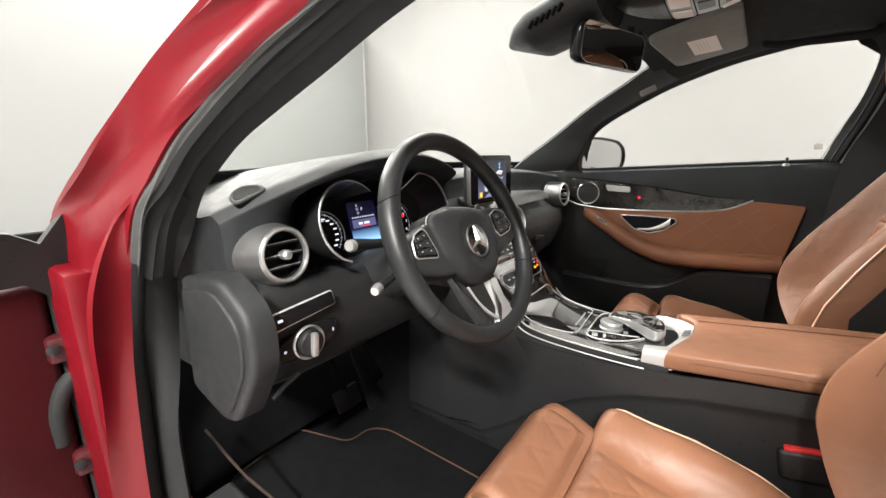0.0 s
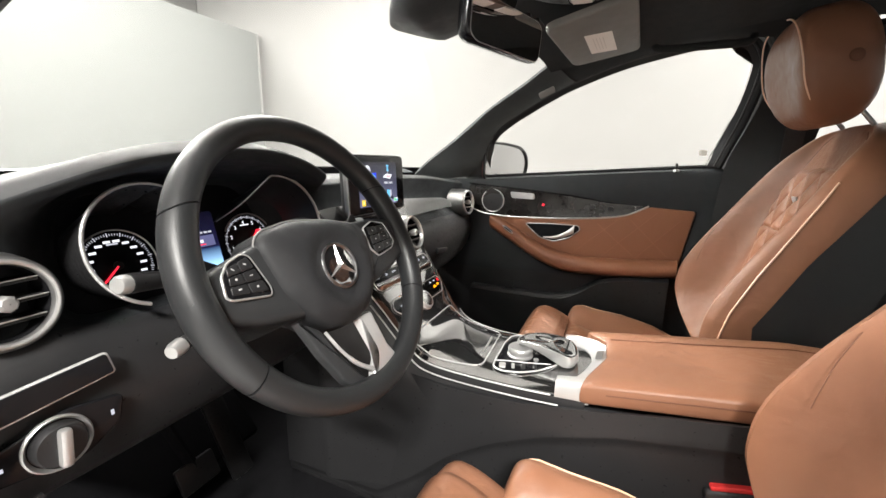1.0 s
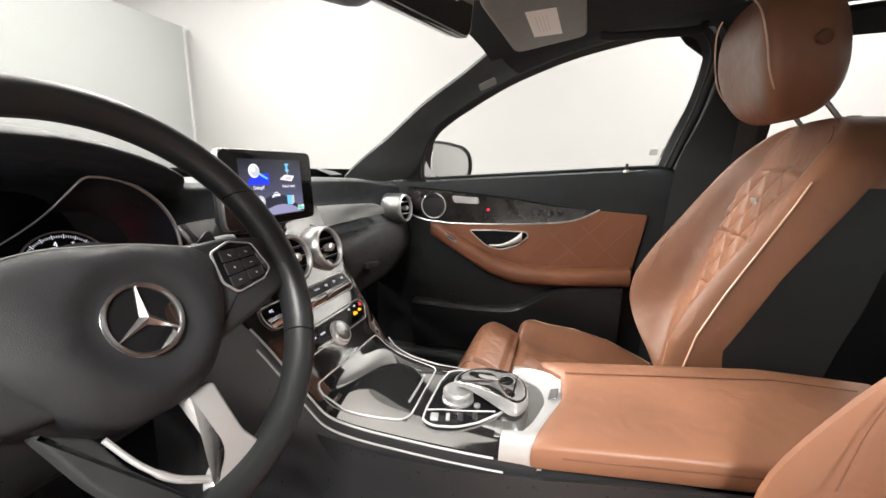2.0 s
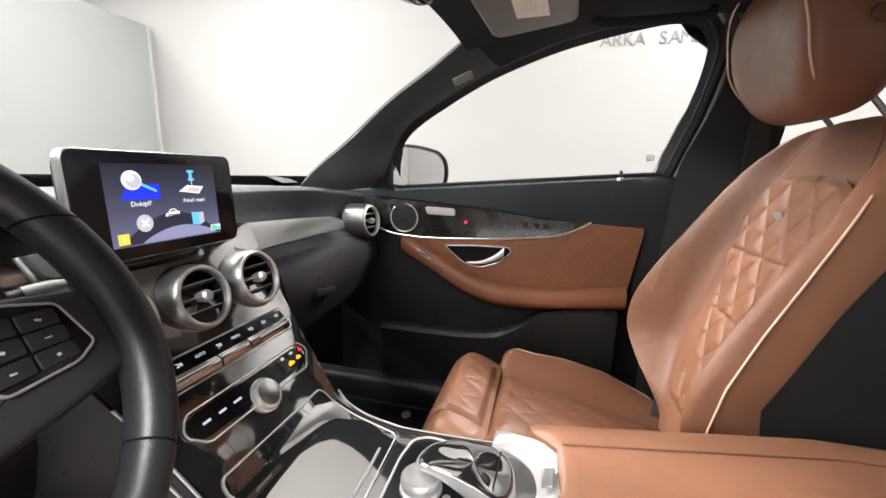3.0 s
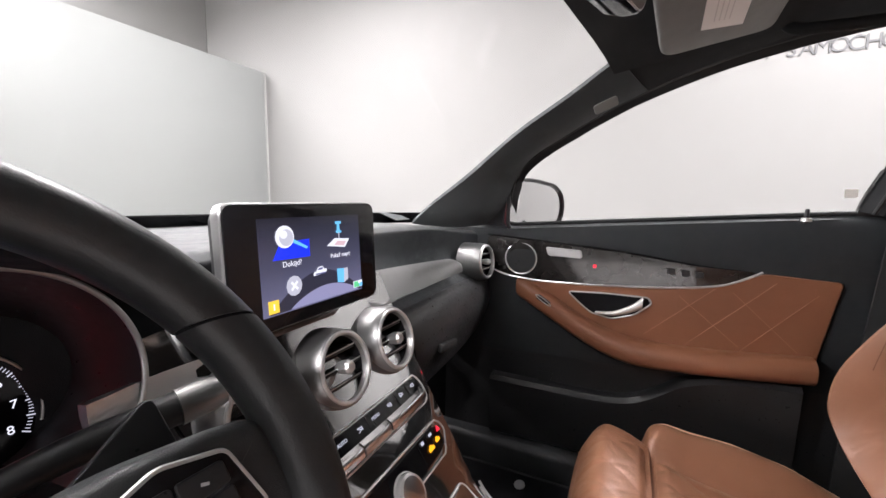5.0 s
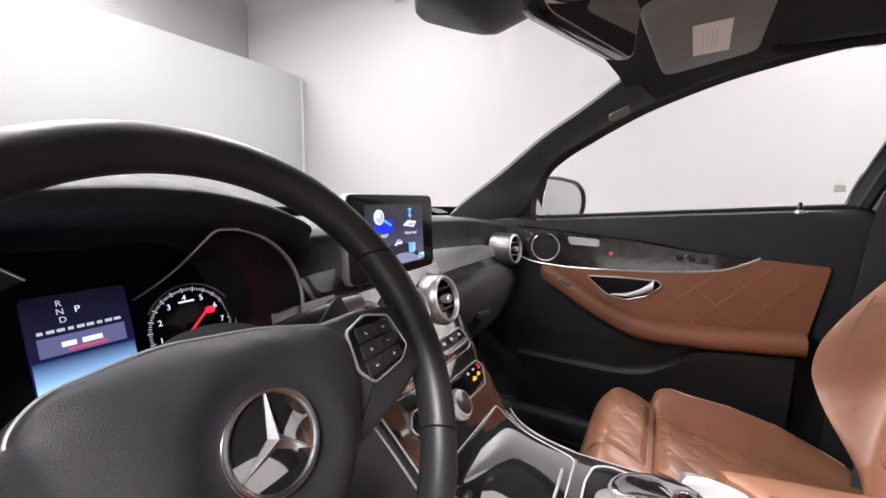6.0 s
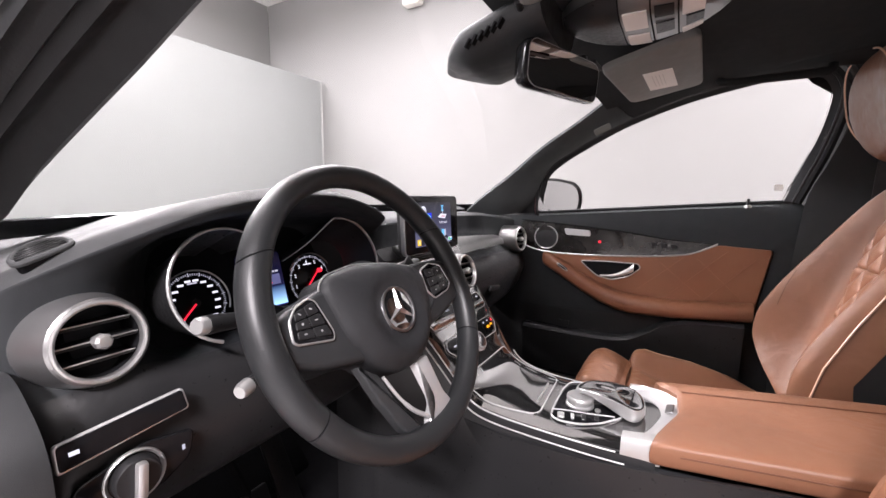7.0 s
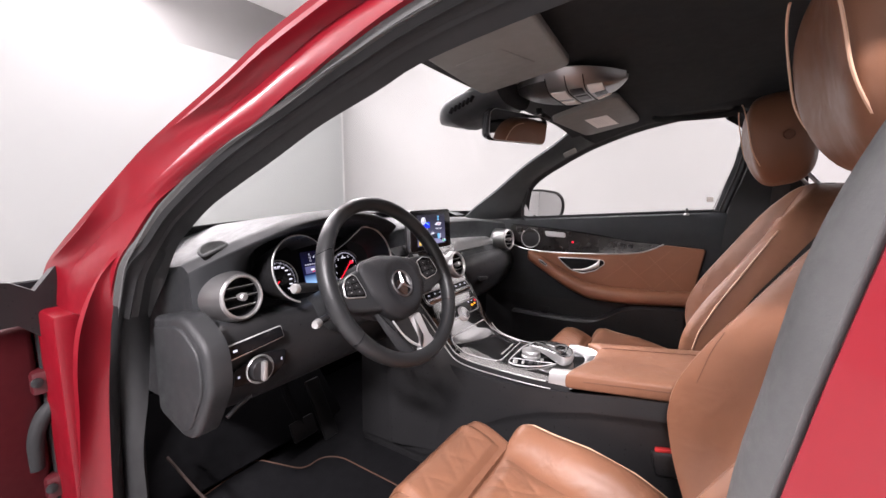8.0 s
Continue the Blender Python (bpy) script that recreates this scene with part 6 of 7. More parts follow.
buckle = thing("seat_belt_buckle", "red-topped seat belt buckle beside the driver's seat", "buckle")
part("buckle_body", moved(block(0.024, 0.076, 0.056, 0.008, 3), Matrix.Translation((-0.160, -0.742, 0.476)) @ Matrix.Rotation(radians(-14), 4, "X")), "button", buckle, "black buckle housing")
part("buckle_button", moved(block(0.018, 0.072, 0.009, 0.003, 2), Matrix.Translation((-0.160, -0.742, 0.507)) @ Matrix.Rotation(radians(-14), 4, "X")), "redplastic", buckle, "red release button")

# ---------------------------------------------------------------- front passenger door
door = thing("passenger_door", "closed front passenger door with tan leather and dark veneer", "car door")


def door_x(y, z):
    """Inner face of the door lining."""
    lean = table(z, [0.25, 0.55, 0.75, 0.90, 0.96, 0.985], [0.755, 0.757, 0.752, 0.752, 0.766, 0.785])
    return lean + 0.012 * max(0, (y + 0.45)) * 0 - 0.010 * max(0, min(1, (y + 0.15) / 0.2))


def belt(y):
    return lerp(0.928, 0.982, min(1, max(0, (-0.035 - y) / 0.75)))


def lining(outline, thick, mat, name, label="", r=0.01, dx=0.0, bevel=0.003, parent=None):
    """A raised panel on the door lining, from an outline of y and z, following the lining's face."""
    o = fillet(outline, r, 6)
    me = [V(door_x(y, z) - dx, y, z) for y, z in o]
    cy, cz = sum(p.y for p in me) / len(me), sum(p.z for p in me) / len(me)
    rows = [[p + V(0.012, 0, 0) for p in me], [p - V(thick - bevel, 0, 0) for p in me]]
    for g in (0.5, 1.0):
        rows.append([V(p.x - thick + bevel * (1 - g), p.y, p.z) + (V(0, cy - p.y, cz - p.z).normalized() * bevel * g) for p in me])
    return part(name, skin(rows, closed=True, caps=True), mat, parent or door, label)


rows = []
for i in range(31):
    y = lerp(0.16, -0.838, i / 30)
    row = []
    for k in range(40):
        z = lerp(0.24, belt(y) - 0.012, k / 39)
        x = door_x(y, z)
        row.append((x, y, z))
    row += [(0.79, y, belt(y) - 0.004), (0.81, y, belt(y) - 0.004)]
    rows.append(row)
part("door_lining", sheet([r[18:] for r in rows], 0.02), "dash", door, "charcoal soft door lining")
part("lower_lining", sheet([r[:19] for r in rows], 0.02), "button", door, "black lower door lining")
part("window_seal", tube([(0.790, lerp(-0.01, -0.80, k / 20), belt(lerp(-0.01, -0.80, k / 20)) - 0.001) for k in range(21)], 0.006, 8), "rubber", door)
TRIM = [(0.028, 0.897), (-0.18, 0.882), (-0.345, 0.868), (-0.50, 0.847), (-0.628, 0.842), (-0.575, 0.812), (-0.50, 0.795), (-0.40, 0.785), (-0.25, 0.777), (-0.14, 0.775), (-0.04, 0.783), (0.028, 0.806)]
lining(TRIM, 0.008, "ash", "veneer_panel", "dark glossy veneer panel", 0.02)
CHR = [(0.03, 0.806), (-0.03, 0.784), (-0.09, 0.777), (-0.14, 0.774), (-0.25, 0.776), (-0.40, 0.784), (-0.50, 0.794), (-0.56, 0.806), (-0.60, 0.824), (-0.632, 0.843)]
part("chrome_strip", tube([(door_x(y, z) - 0.008, y, z) for y, z in smooth_pts(CHR, 50)], 0.0028, 8), "chrome", door, "chrome strip under the veneer")
part("upper_strip", tube([(door_x(y, z) - 0.004, y, z) for y, z in smooth_pts([(0.028, 0.899), (-0.18, 0.884), (-0.345, 0.870), (-0.50, 0.849), (-0.60, 0.842)], 30)], 0.002, 6), "void", door)
LEATHER = [(-0.055, 0.770), (-0.14, 0.770), (-0.25, 0.772), (-0.40, 0.780), (-0.50, 0.790), (-0.56, 0.802), (-0.60, 0.820), (-0.635, 0.839), (-0.775, 0.832), (-0.742, 0.62), (-0.43, 0.60), (-0.28, 0.64), (-0.12, 0.72)]
lea = lining(LEATHER, 0.007, "leather_door", "leather_panel", "tan leather door panel", 0.01)
for a, b in (((-0.40, 0.66), (-0.55, 0.80)), ((-0.49, 0.645), (-0.66, 0.82)), ((-0.60, 0.645), (-0.735, 0.80)), ((-0.47, 0.77), (-0.60, 0.66)), ((-0.58, 0.79), (-0.71, 0.665))):
    part("panel_seam", tube([(door_x(lerp(a[0], b[0], k / 8), lerp(a[1], b[1], k / 8)) - 0.0072, lerp(a[0], b[0], k / 8), lerp(a[1], b[1], k / 8)) for k in range(9)], 0.0009, 6), "door_stitch", lea)
# armrest: a swelling roll that climbs to the front
ARM = [(-0.060, 0.752, 0.014, 0.014), (-0.068, 0.750, 0.026, 0.030), (-0.10, 0.738, 0.033, 0.040), (-0.16, 0.705, 0.035, 0.048), (-0.23, 0.664, 0.035, 0.054), (-0.30, 0.632, 0.035, 0.060), (-0.38, 0.612, 0.035, 0.066), (-0.50, 0.612, 0.033, 0.068), (-0.62, 0.620, 0.032, 0.066), (-0.738, 0.630, 0.032, 0.060)]
rows = []
for y, z, h, d in smooth_pts(ARM, 44):
    ring = []
    for q in range(28):
        a = q / 28 * math.tau
        c, s_ = math.cos(a), math.sin(a)
        ring.append((door_x(y, z) + 0.01 - (d if c > 0 else 0.01) * math.copysign(abs(c) ** 0.7, c), y, z + h * math.copysign(abs(s_) ** 0.75, s_)))
    rows.append(ring)
part("armrest", skin(rows, closed=True, caps=True), "leather_door", door, "tan leather door armrest")
# window switch on the armrest
sw = part("window_switch", moved(block(0.012, 0.042, 0.016, 0.004, 2), Matrix.Translation((0.722, -0.146, 0.724)) @ Matrix.Rotation(radians(30), 4, "X")), "button", door, "window switch")
part("switch_rim", tube([(0.7135, -0.146 + 0.0235 * math.cos(a) * 0.866 - 0.0090 * math.sin(a) * -0.5, 0.7255 - 0.0235 * math.cos(a) * -0.5 + 0.0090 * math.sin(a) * 0.866) for a in np.linspace(0, math.tau, 25)[:-1]], 0.0013, 6, closed=True), "chrome", sw, "chrome switch rim")
# opener: bezel, dark cup, chrome pull
OPN = [(-0.206, 0.752), (-0.30, 0.757), (-0.405, 0.757), (-0.413, 0.742), (-0.375, 0.708), (-0.320, 0.690), (-0.268, 0.700), (-0.235, 0.726)]
o = fillet(OPN, 0.012, 6)
part("opener_cup", skin([[V(door_x(y, z) - 0.0085, y, z) for y, z in o], [V(door_x(y, z) + 0.004, -0.31 + (y + 0.31) * 0.94, 0.73 + (z - 0.73) * 0.94) for y, z in o]], closed=True, caps=True), "void", door, "dark opener cup")
part("opener_bezel", tube([(door_x(y, z) - 0.009, y, z) for y, z in o], 0.0024, 8, closed=True), "chrome", door, "chrome opener bezel")
PULL = [(-0.392, 0.744, 0.016), (-0.375, 0.730, 0.012), (-0.350, 0.716, 0.009), (-0.320, 0.706, 0.006), (-0.280, 0.704, 0.003)]
rows = []
for y, z, h in smooth_pts(PULL, 20):
    rows.append([(door_x(y, z) - 0.014 - 0.007 * math.cos(q / 12 * math.tau), y, z + h * math.sin(q / 12 * math.tau)) for q in range(12)])
part("opener_pull", skin(rows, closed=True, caps=True), "chrome", door, "chrome door pull")
# round loudspeaker in the veneer
MSP = facing((door_x(-0.073, 0.833) - 0.008, -0.073, 0.834), (-1, 0, 0.02))
spk = part("speaker", moved(lathe([(0.043, 0.001), (0.041, 0.004), (0.036, 0.003), (0.0005, 0.004)], 40), MSP), "button", door, "round black speaker grille")
part("speaker_ring", moved(skin([[((0.0445 + 0.0022 * math.cos(a)) * math.cos(b), (0.0445 + 0.0022 * math.cos(a)) * math.sin(b), 0.002 + 0.0022 * math.sin(a)) for a in np.linspace(0, math.tau, 9)[:-1]] for b in np.linspace(0, math.tau, 41)[:-1]], closed=True, loop=True), MSP), "chrome", spk, "chrome speaker ring")
lining([(-0.142, 0.872), (-0.237, 0.868), (-0.240, 0.846), (-0.150, 0.848)], 0.019, "silver", "memory_keys", "silver seat memory keys", 0.008, 0, 0.002)
for k, yy in enumerate((-0.44, -0.47, -0.50)):
    lining([(yy, 0.838 - k * 0.002), (yy - 0.018, 0.837 - k * 0.002), (yy - 0.020, 0.822 - k * 0.002), (yy - 0.002, 0.822 - k * 0.002)], 0.015, "button", "seat_key", "small seat adjuster key", 0.004, 0, 0.002)
lining([(-0.268, 0.832), (-0.276, 0.832), (-0.276, 0.824), (-0.268, 0.824)], 0.016, "hot", "lock_lamp", "tiny red lamp", 0.002, 0, 0.001)
# map pocket with a raised lip
LIP = [(0.0, 0.478), (-0.15, 0.474), (-0.30, 0.476), (-0.38, 0.488), (-0.44, 0.520), (-0.50, 0.560), (-0.60, 0.585), (-0.72, 0.592)]
rows = []
for y, z in smooth_pts(LIP, 40):
    rows.append([(door_x(y, z) + 0.01, y, z + 0.004), (door_x(y, z) - 0.03, y, z + 0.003), (door_x(y, z) - 0.042, y, z - 0.008), (door_x(y, z) - 0.040, y, z - 0.03), (door_x(y, z) - 0.026, y, 0.30), (door_x(y, z) + 0.01, y, 0.27)])
part("map_pocket", skin(rows), "button", door, "black door pocket")
part("reflector", plate([(-0.016, -0.016), (0.016, -0.016), (0.022, 0.016), (-0.022, 0.016)], 0.002, facing((0.742, -0.155, 0.495), (-1, 0, 0))), "button", door)
part("lock_pin", moved(lathe([(0.0045, -0.01), (0.0045, 0.018), (0.0035, 0.021), (0.0005, 0.022)], 14), Matrix.Translation((0.757, -0.700, 0.968))), "button", door, "black lock pin")
part("pin_collar", moved(lathe([(0.010, -0.004), (0.009, 0.003), (0.0045, 0.004)], 16), Matrix.Translation((0.757, -0.700, 0.966))), "satin", door)
# window frame and glass
r1, r2 = out_of_glass(0.0, 0.0), out_of_glass(0.030, -0.024)
band(r1, r2, 72, 0.014, "rubber", "window_frame", door, "black window frame", bulge=-0.004)
part("frame_bead", tube(out_of_glass(0.017, -0.019), 0.004, 8), "button", door)
top_pts = smooth_pts(GLASS_TOP, 72)
rows = []
front_c, rear_c = Vector((0.806, -0.035, 0.925)), Vector((0.771, -0.782, 0.981))
for k in range(72):
    p = Vector(top_pts[k])
    f = min(1, max(0, (-0.035 - p.y) / 0.747))
    q = front_c.lerp(rear_c, f) + V(0.004, 0, -0.015)
    rows.append([q + (p + V(0.006, 0, 0) - q) * (j / 6) for j in range(7)])
pane = part("window_glass", sheet(rows, 0.004), "glass", door, "clear door glass")
pane.visible_shadow = False
part("glass_mark", moved(block(0.001, 0.022, 0.018, 0.0003, 1), Matrix.Translation((0.768, -0.772, 1.024))), "paper", door, "faint etched mark")
# triangular mirror base cover
band([(0.806, -0.032, 0.922), (0.782, -0.044, 0.98), (0.756, -0.064, 1.040)], [(0.765, 0.06, 0.922), (0.750, 0.005, 0.985), (0.735, -0.062, 1.058)], 10, 0.012, "black", "mirror_cover", door, "black triangular mirror cover")

wing = thing("wing_mirror", "red door mirror outside the passenger window", "mirror")
rows, hous = [], []
mc = V(0.935, -0.095, 0.978)
ol = fillet([(-0.200, -0.066), (0.060, -0.070), (0.104, -0.050), (0.122, -0.005), (0.108, 0.042), (0.060, 0.070), (-0.060, 0.082), (-0.200, 0.082)], 0.030, 6)
mm = facing(mc, V(-0.35, -1, 0.0))
for f, h in ((1.0, 0.0), (0.98, -0.010), (0.92, -0.025), (0.78, -0.050), (0.55, -0.080), (0.05, -0.100)):
    hous.append([mm @ V(0.03 + (x - 0.03) * f, y * (f + 0.35 * (1 - f)), h) for x, y in ol])
part("mirror_shell", skin(hous, closed=True), "red", wing, "red mirror shell")
part("mirror_rim", tube([mm @ V(x, y, 0) for x, y in ol], 0.006, 8, closed=True), "button", wing, "black rim")
part("mirror_glass", plate([(x * 0.97, y * 0.97) for x, y in ol], 0.003, mm @ Matrix.Translation((0, 0, -0.006))), "mirror", wing, "mirror glass")
part("mirror_foot", moved(block(0.12, 0.06, 0.035, 0.012, 3), Matrix.Translation((0.88, -0.03, 0.925))), "button", wing, "black mirror foot")

belt_p = thing("seat_belt", "black seat belt hanging on the centre pillar", "seat belt")
part("belt_guide", moved(block(0.03, 0.05, 0.07, 0.01, 2), Matrix.Translation((0.625, -0.965, 1.165))), "button", belt_p, "black belt guide")
rows = [[(0.63 + 0.05 * f, y, lerp(1.15, 0.35, f)) for y in (-0.985, -0.96, -0.94)] for f in np.linspace(0, 1, 8)]
part("webbing", sheet(rows, 0.002), "belt", belt_p, "black belt webbing")

# ---------------------------------------------------------------- open driver's door, front edge by the hinges
ddoor = thing("driver_door", "red driver's door standing wide open", "car door")
HM = pose(-0.835, 0.43, 0.0, 0, 0, 20)      # local -x runs outwards along the door
part("door_shell", moved(block(1.05, 0.09, 0.60, 0.025, 3), HM @ Matrix.Translation((-0.545, 0.045, 0.49))), "red_shaded", ddoor, "red door shell")
part("door_flange", moved(block(0.30, 0.05, 0.58, 0.02, 3), HM @ Matrix.Translation((-0.20, -0.01, 0.49))), "red_shaded", ddoor, "red inner door flange")
part("door_face", moved(block(0.72, 0.05, 0.60, 0.02, 3), HM @ Matrix.Translation((-0.68, -0.03, 0.54))), "black", ddoor, "black door lining")
part("edge_seal", tube([HM @ V(-0.045, -0.040, z) for z in np.linspace(0.22, 0.82, 12)], 0.010, 8), "rubber", ddoor, "grey edge seal")
# black sheet standing in for the shade of the hinge gap
part("gap_shade", moved(block(0.10, 0.02, 0.66, 0.004), Matrix.Translation((-0.835, 0.475, 0.52))), "void", ddoor, "black sheet for the shade behind the hinges")
part("cable_sleeve", tube(smooth_pts([(-0.815, 0.385, 0.600), (-0.84, 0.375, 0.605), (-0.875, 0.37, 0.585), (-0.895, 0.37, 0.54), (-0.90, 0.375, 0.47)], 18), 0.015, 10), "rubber", ddoor, "grey cable sleeve")
for hz in (0.42, 0.655):
    part("hinge", moved(block(0.075, 0.04, 0.05, 0.008, 2), Matrix.Translation((-0.855, 0.375, hz))), "red_shaded", ddoor, "red hinge")
    part("hinge_bolt", moved(lathe([(0.010, 0), (0.010, 0.005), (0.006, 0.007), (0.0005, 0.007)], 12), facing((-0.885, 0.354, hz + 0.004), (0, -1, 0.2))), "button", ddoor, "steel hinge bolt")
tri = [(-0.822, 0.350, 0.80), (-0.813, 0.345, 0.86), (-0.806, 0.340, 0.937), (-0.838, 0.340, 0.895), (-0.872, 0.340, 0.850), (-0.905, 0.335, 0.872), (-1.02, 0.31, 0.90), (-1.03, 0.31, 0.79), (-0.90, 0.345, 0.785), (-0.852, 0.355, 0.735)]
part("sail_cover", skin([[V(*p) for p in tri], [V(p[0], p[1] + 0.025, p[2]) for p in tri]], closed=True, caps=True), "button", ddoor, "black rubber sail cover of the door")

# ---------------------------------------------------------------- roof fittings
rvm = thing("rear_view_mirror", "black frameless rear-view mirror under the sensor cover", "mirror")
MR = facing((-0.022, -0.315, 1.222), V(-0.30, -1, -0.065))
ol = fillet([(-0.125, -0.032), (-0.105, -0.042), (0.110, -0.038), (0.122, -0.028), (0.125, 0.030), (0.105, 0.040), (-0.110, 0.038), (-0.125, 0.026)], 0.012, 5)
hous = []
for f, h in ((0.97, 0.004), (1.0, 0.0), (1.0, -0.012), (0.92, -0.028), (0.7, -0.038), (0.05, -0.040)):
    hous.append([MR @ V(x * f, y * f, h) for x, y in ol])
part("mirror_housing", skin(hous, closed=True), "bezel", rvm, "black mirror housing")
part("mirror_glass", plate([(x * 0.955, y * 0.94) for x, y in ol], 0.002, MR @ Matrix.Translation((0, 0, 0.0022))), "mirror", rvm, "mirror glass")
# thin silver tube in place of the highlight along the glass edge
part("edge_highlight", tube([MR @ V(x * 0.965, y * 0.955, 0.003) for x, y in ol], 0.0010, 6, closed=True), "silver", rvm, "silver line for the highlight on the glass edge")
part("mirror_arm", tube([MR @ V(0, 0.01, -0.03), (-0.026, -0.262, 1.262), (-0.026, -0.25, 1.30)], [0.014, 0.016, 0.022], 14), "button", rvm, "black mirror arm")

cover = thing("sensor_cover", "black camera and rain sensor cover at the windscreen top", "sensor cover")
rows = []
for k in range(15):
    f = k / 14
    y = lerp(-0.075, -0.30, f)
    half = 0.118 * math.sin(min(1, 0.12 + f * 2.2) * math.pi / 2)
    zt = 1.232 + 0.30 * (-(y) - 0.075)
    rows.append([(XC + half * math.copysign(abs(math.cos(a)) ** 0.7, math.cos(a)), y, zt + 0.022 - (0.047 * min(1, f * 2.5 + 0.15)) * abs(math.sin(a)) ** 0.95 * (1 if math.sin(a) < 0 else -0.6)) for a in np.linspace(0, math.tau, 33)[:-1]])
part("cover_shell", skin(rows, closed=True, caps=True), "black", cover, "black plastic cover shell")
for k in range(6):
    part("cover_slot", moved(block(0.014, 0.0045, 0.017, 0.001, 1), Matrix.Translation((-0.1475, -0.176 - 0.012 * k, 1.260 + 0.0046 * k)) @ Matrix.Rotation(radians(32), 4, "X")), "void", cover, "dark ventilation slot")


def visor_pin(a, b, s):
    part("pivot_pin", tube([a, b], 0.006, 10), "button", s, "black pivot pin")


def sun_visor(corners, name_label, label_patch):
    s = thing("sun_visor", name_label, "sun visor", group="sun visors")
    p = [Vector(c) for c in corners]
    n = (p[1] - p[0]).cross(p[3] - p[0]).normalized()
    if n.z > 0:
        n = -n
    m = facing((p[0] + p[2]) / 2, n, (p[3] - p[0]))
    inv = m.inverted()
    o = [(inv @ q).to_2d() for q in p]
    part("visor_board", plate(fillet([(q.x, q.y) for q in o], 0.03, 6), 0.016, m @ Matrix.Translation((0, 0, -0.008)), 0.006), "visor", s, "grey vinyl visor board")
    if label_patch:
        q = [(inv @ Vector(c)).to_2d() for c in label_patch]
        lab = part("label", plate([(a.x, a.y) for a in q], 0.0006, m @ Matrix.Translation((0, 0, 0.0084))), "paper", s, "white airbag label")
        for k in range(4):
            c0 = (q[0] + q[3]) / 2
            c1 = (q[1] + q[2]) / 2
            mid = c0.lerp(c1, 0.5) + (q[3] - q[0]) * (0.12 * (k - 2))
            part("print_bar", moved(block((c1 - c0).length * 0.62, 0.0014, 0.0003, 0), m @ Matrix.Translation((mid.x, mid.y, 0.0092)) @ Matrix.Rotation(math.atan2((c1 - c0).y, (c1 - c0).x), 4, "Z")), "print", lab)
    part("vanity_flap", plate(fillet([(o[0].lerp(o[2], 0.5).x + a, o[0].lerp(o[2], 0.5).y + b) for a, b in ((-0.075, -0.045), (0.075, -0.045), (0.075, 0.045), (-0.075, 0.045))], 0.012, 5), 0.0012, m @ Matrix.Translation((0, 0, 0.0075)), 0.0006), "visor", s, "grey vanity mirror flap") if not label_patch else None
    visor_pin(p[0].lerp(p[1], 0.02) + V(0, 0.004, 0.004), p[0].lerp(p[1], -0.10) + V(0, 0.006, 0.008), s)
    return s


# corners: inner front, outer front, outer rear, inner rear
sun_visor([(0.130, -0.350, 1.262), (0.442, -0.380, 1.252), (0.505, -0.545, 1.303), (0.148, -0.530, 1.315)], "grey passenger sun visor with white label", [(0.242, -0.422, 1.271), (0.381, -0.431, 1.262), (0.422, -0.488, 1.287), (0.276, -0.479, 1.290)])
sun_visor([(-0.187, -0.285, 1.288), (-0.565, -0.37, 1.262), (-0.58, -0.55, 1.282), (-0.20, -0.50, 1.318)], "grey driver's sun visor folded up", None)
part("visor_hook", moved(block(0.02, 0.016, 0.02, 0.004, 2), Matrix.Translation((0.145, -0.31, 1.292))), "button", cover)

lampc = thing("overhead_console", "silver and black overhead console with reading lights", "overhead console")


def overhead(sx, f, up=0.0):
    """A point on the rounded underside: sx from -1 to 1 across, f from front to rear."""
    half = 0.124 * max(0.03, math.sin(math.pi * f)) ** 0.6
    return V(0.018 + half * sx, lerp(-0.295, -0.575, f), 1.336 - 0.048 * (1 - abs(sx) ** 5) * max(0.03, math.sin(math.pi * f)) ** 0.35 - up)


part("console_shell", sheet([[overhead(sx, k / 24) for sx in np.linspace(-1, 1, 29)] for k in range(25)], -0.01), "gunmetal", lampc, "silver grey console shell")
part("front_cover", sheet([[overhead(lerp(-0.9, 0.9, a / 12), lerp(0.03, 0.40, b / 8), 0.0020) for a in range(13)] for b in range(9)], -0.004), "button", lampc, "black sensor cover of the console")
for s0, s1, f0, f1, mt, nm, lb in ((0.12, 0.62, 0.42, 0.55, "paper", "reading_light", "milky reading light lens"), (-0.62, -0.12, 0.42, 0.55, "paper", "reading_light", "milky reading light lens"),
                                   (0.30, 0.74, 0.73, 0.84, "paper", "reading_light", "milky reading light lens"), (-0.74, -0.30, 0.73, 0.84, "paper", "reading_light", "milky reading light lens"),
                                   (-0.66, -0.40, 0.59, 0.69, "button", "light_key", "black key"), (-0.20, 0.20, 0.59, 0.69, "button", "light_key", "black key"), (-0.20, 0.20, 0.75, 0.84, "button", "light_key", "black key")):
    part(nm, sheet([[overhead(lerp(s0, s1, a / 6), lerp(f0, f1, b / 6), 0.0025) for a in range(7)] for b in range(7)], -0.004), mt, lampc, lb)
for f in (0.40, 0.57, 0.71):
    part("console_joint", tube([overhead(sx, f, 0.0008) for sx in np.linspace(-0.92, 0.92, 21)], 0.0012, 6), "void", lampc, "dark joint line")
grab = thing("grab_handle", "black folding grab handle over the passenger door", "grab handle")
part("grip", tube(smooth_pts([(0.575, -0.58, 1.322), (0.55, -0.60, 1.302), (0.55, -0.70, 1.300), (0.55, -0.80, 1.302), (0.575, -0.82, 1.322)], 24), 0.010, 10), "headliner", grab)
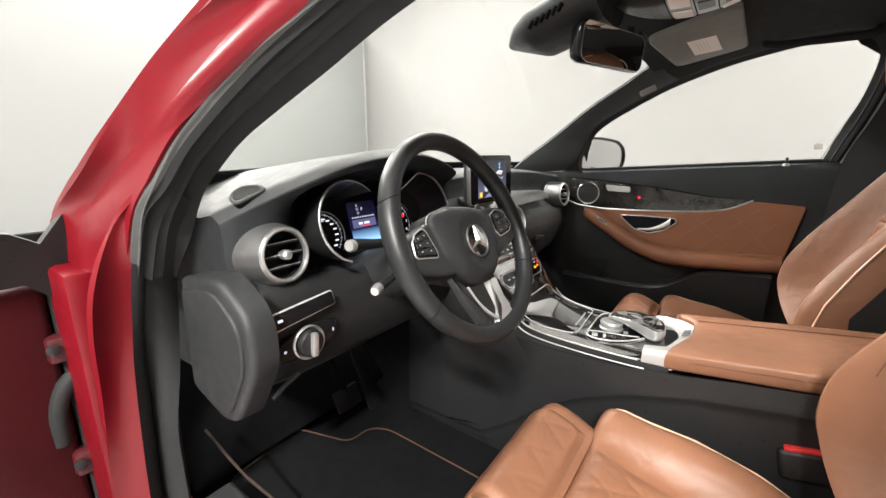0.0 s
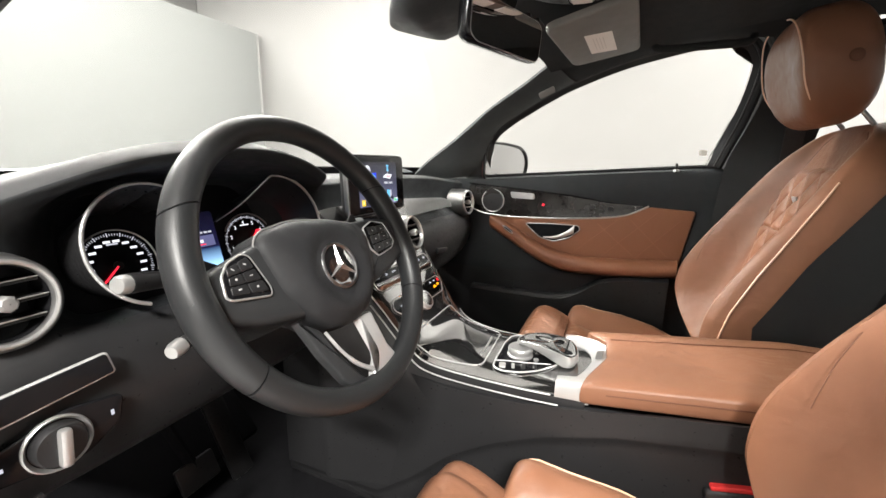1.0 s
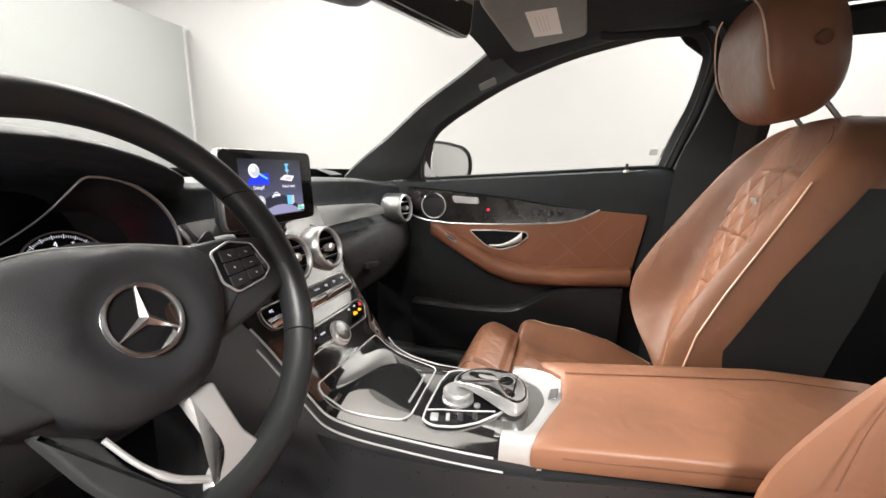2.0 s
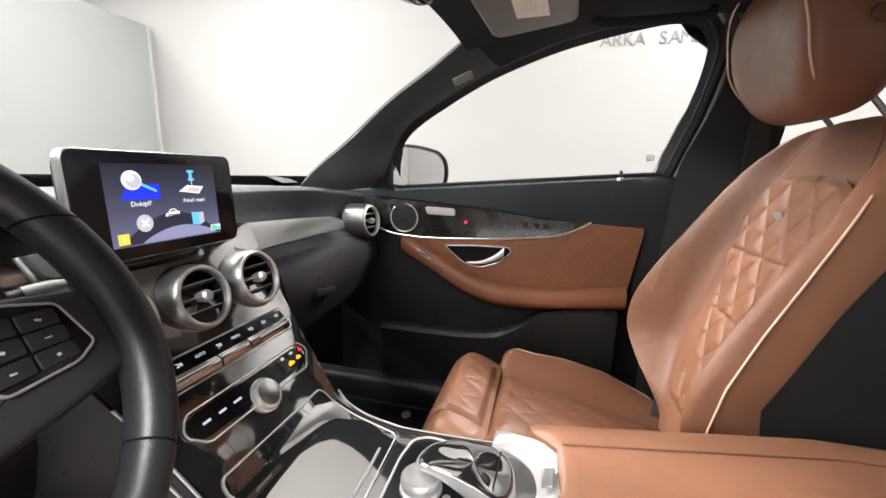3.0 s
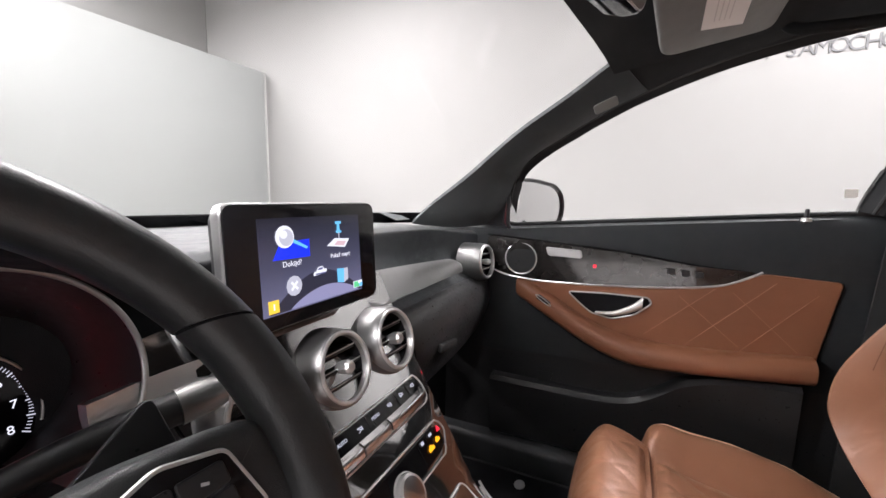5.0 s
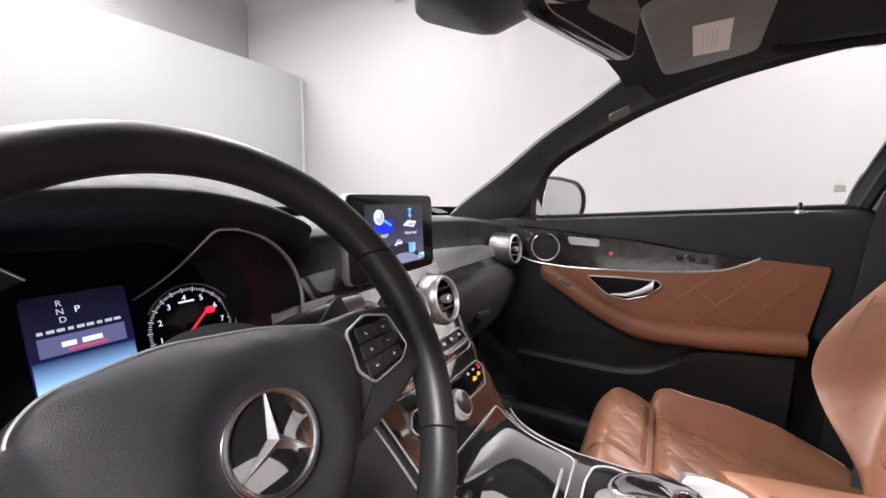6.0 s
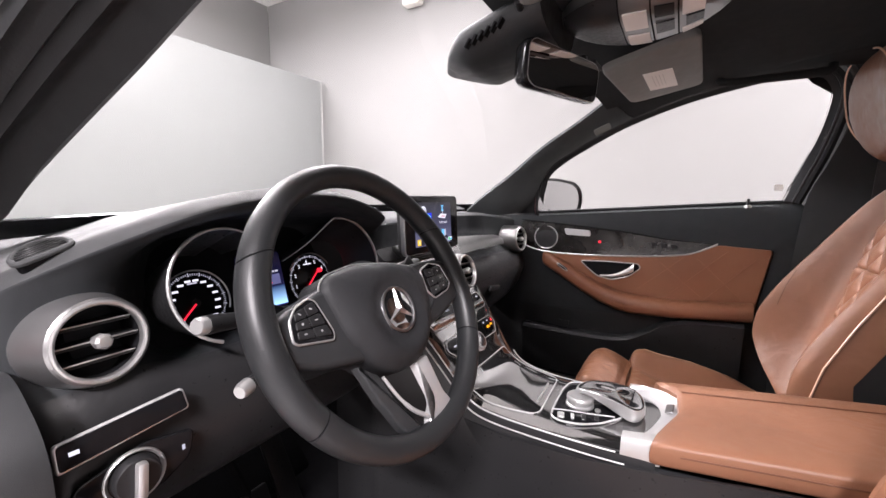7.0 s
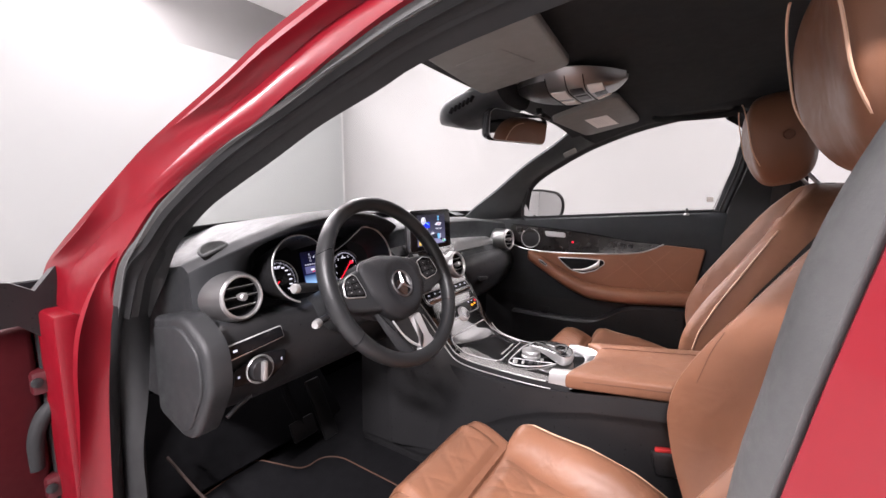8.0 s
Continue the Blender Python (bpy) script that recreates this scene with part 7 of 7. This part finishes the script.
part("pillar_badge", plate(fillet([(-0.026, -0.0105), (0.026, -0.0105), (0.026, 0.0105), (-0.026, 0.0105)], 0.006), 0.004, facing((0.584, -0.285, 1.207), V(-0.80, -0.42, -0.42), V(0.3, 0.5, 0.85)) , 0.0015), "visor", car, "small grey airbag mark")

# ---------------------------------------------------------------- floor
fm = thing("floor_mat", "black velour floor mat with brown edge binding", "floor mat", group="floor mats")
mo = fillet([(-0.66, -0.30), (-0.30, -0.30), (-0.30, 0.12), (-0.33, 0.17), (-0.40, 0.17), (-0.45, 0.33), (-0.66, 0.30)], 0.03, 5)
part("mat", plate(mo, 0.012, Matrix.Translation((0, 0, 0.228)), 0.003), "carpet", fm, "black velour mat")
part("binding", tube([(x, y, 0.240) for x, y in mo], 0.0024, 6, closed=True), "mat_edge", fm, "brown edge binding")
fm2 = thing("floor_mat", "black velour passenger floor mat with silver fastener", "floor mat", group="floor mats")
mo = fillet([(0.15, -0.32), (0.66, -0.32), (0.66, 0.25), (0.15, 0.25)], 0.04, 5)
part("mat", plate(mo, 0.012, Matrix.Translation((0, 0, 0.220)), 0.003), "carpet", fm2, "black velour mat")
part("binding", tube([(x, y, 0.232) for x, y in mo], 0.004, 6, closed=True), "button", fm2)
part("fastener", moved(lathe([(0.018, 0), (0.017, 0.003), (0.010, 0.004), (0.0005, 0.003)], 24), Matrix.Translation((0.613, -0.125, 0.233)) @ Matrix.Diagonal((1, 0.8, 1, 1))), "satin", fm2, "silver fastener")
pedal = thing("pedal", "black rubber brake pedal on its arm", "pedal", group="pedals")
part("pedal_arm", tube([(-0.37, 0.34, 0.58), (-0.365, 0.28, 0.42), (-0.345, 0.245, 0.33)], 0.012, 8), "void", pedal)
part("pedal_pad", moved(block(0.085, 0.014, 0.06, 0.006, 2), Matrix.Translation((-0.345, 0.235, 0.32)) @ Matrix.Rotation(radians(-25), 4, "X")), "button", pedal, "ribbed rubber pad")
pedal2 = thing("pedal", "black upright accelerator pedal", "pedal", group="pedals")
part("pedal_pad", moved(block(0.055, 0.014, 0.20, 0.006, 2), Matrix.Translation((-0.245, 0.27, 0.33)) @ Matrix.Rotation(radians(-28), 4, "X")), "button", pedal2)
part("kick_panel", moved(block(0.6, 0.02, 0.30, 0.01), Matrix.Translation((-0.43, 0.40, 0.37)) @ Matrix.Rotation(radians(-40), 4, "X")), "carpet", car)
rope = thing("cable", "brown cord lying beside the sill", "cable")
part("cord", tube(smooth_pts([(-0.69, 0.30, 0.40), (-0.685, 0.16, 0.36), (-0.67, 0.06, 0.33), (-0.675, -0.10, 0.315)], 20), 0.0032, 8), "cord", rope)

# lamp on the far wall
wl = thing("wall_lamp", "white lamp fixed high on the wall", "wall lamp")
part("lamp_body", moved(block(0.16, 0.30, 0.14, 0.03, 3), Matrix.Translation((HX1 - 0.09, 3.15, 3.86))), "paper", wl, "white lamp housing")
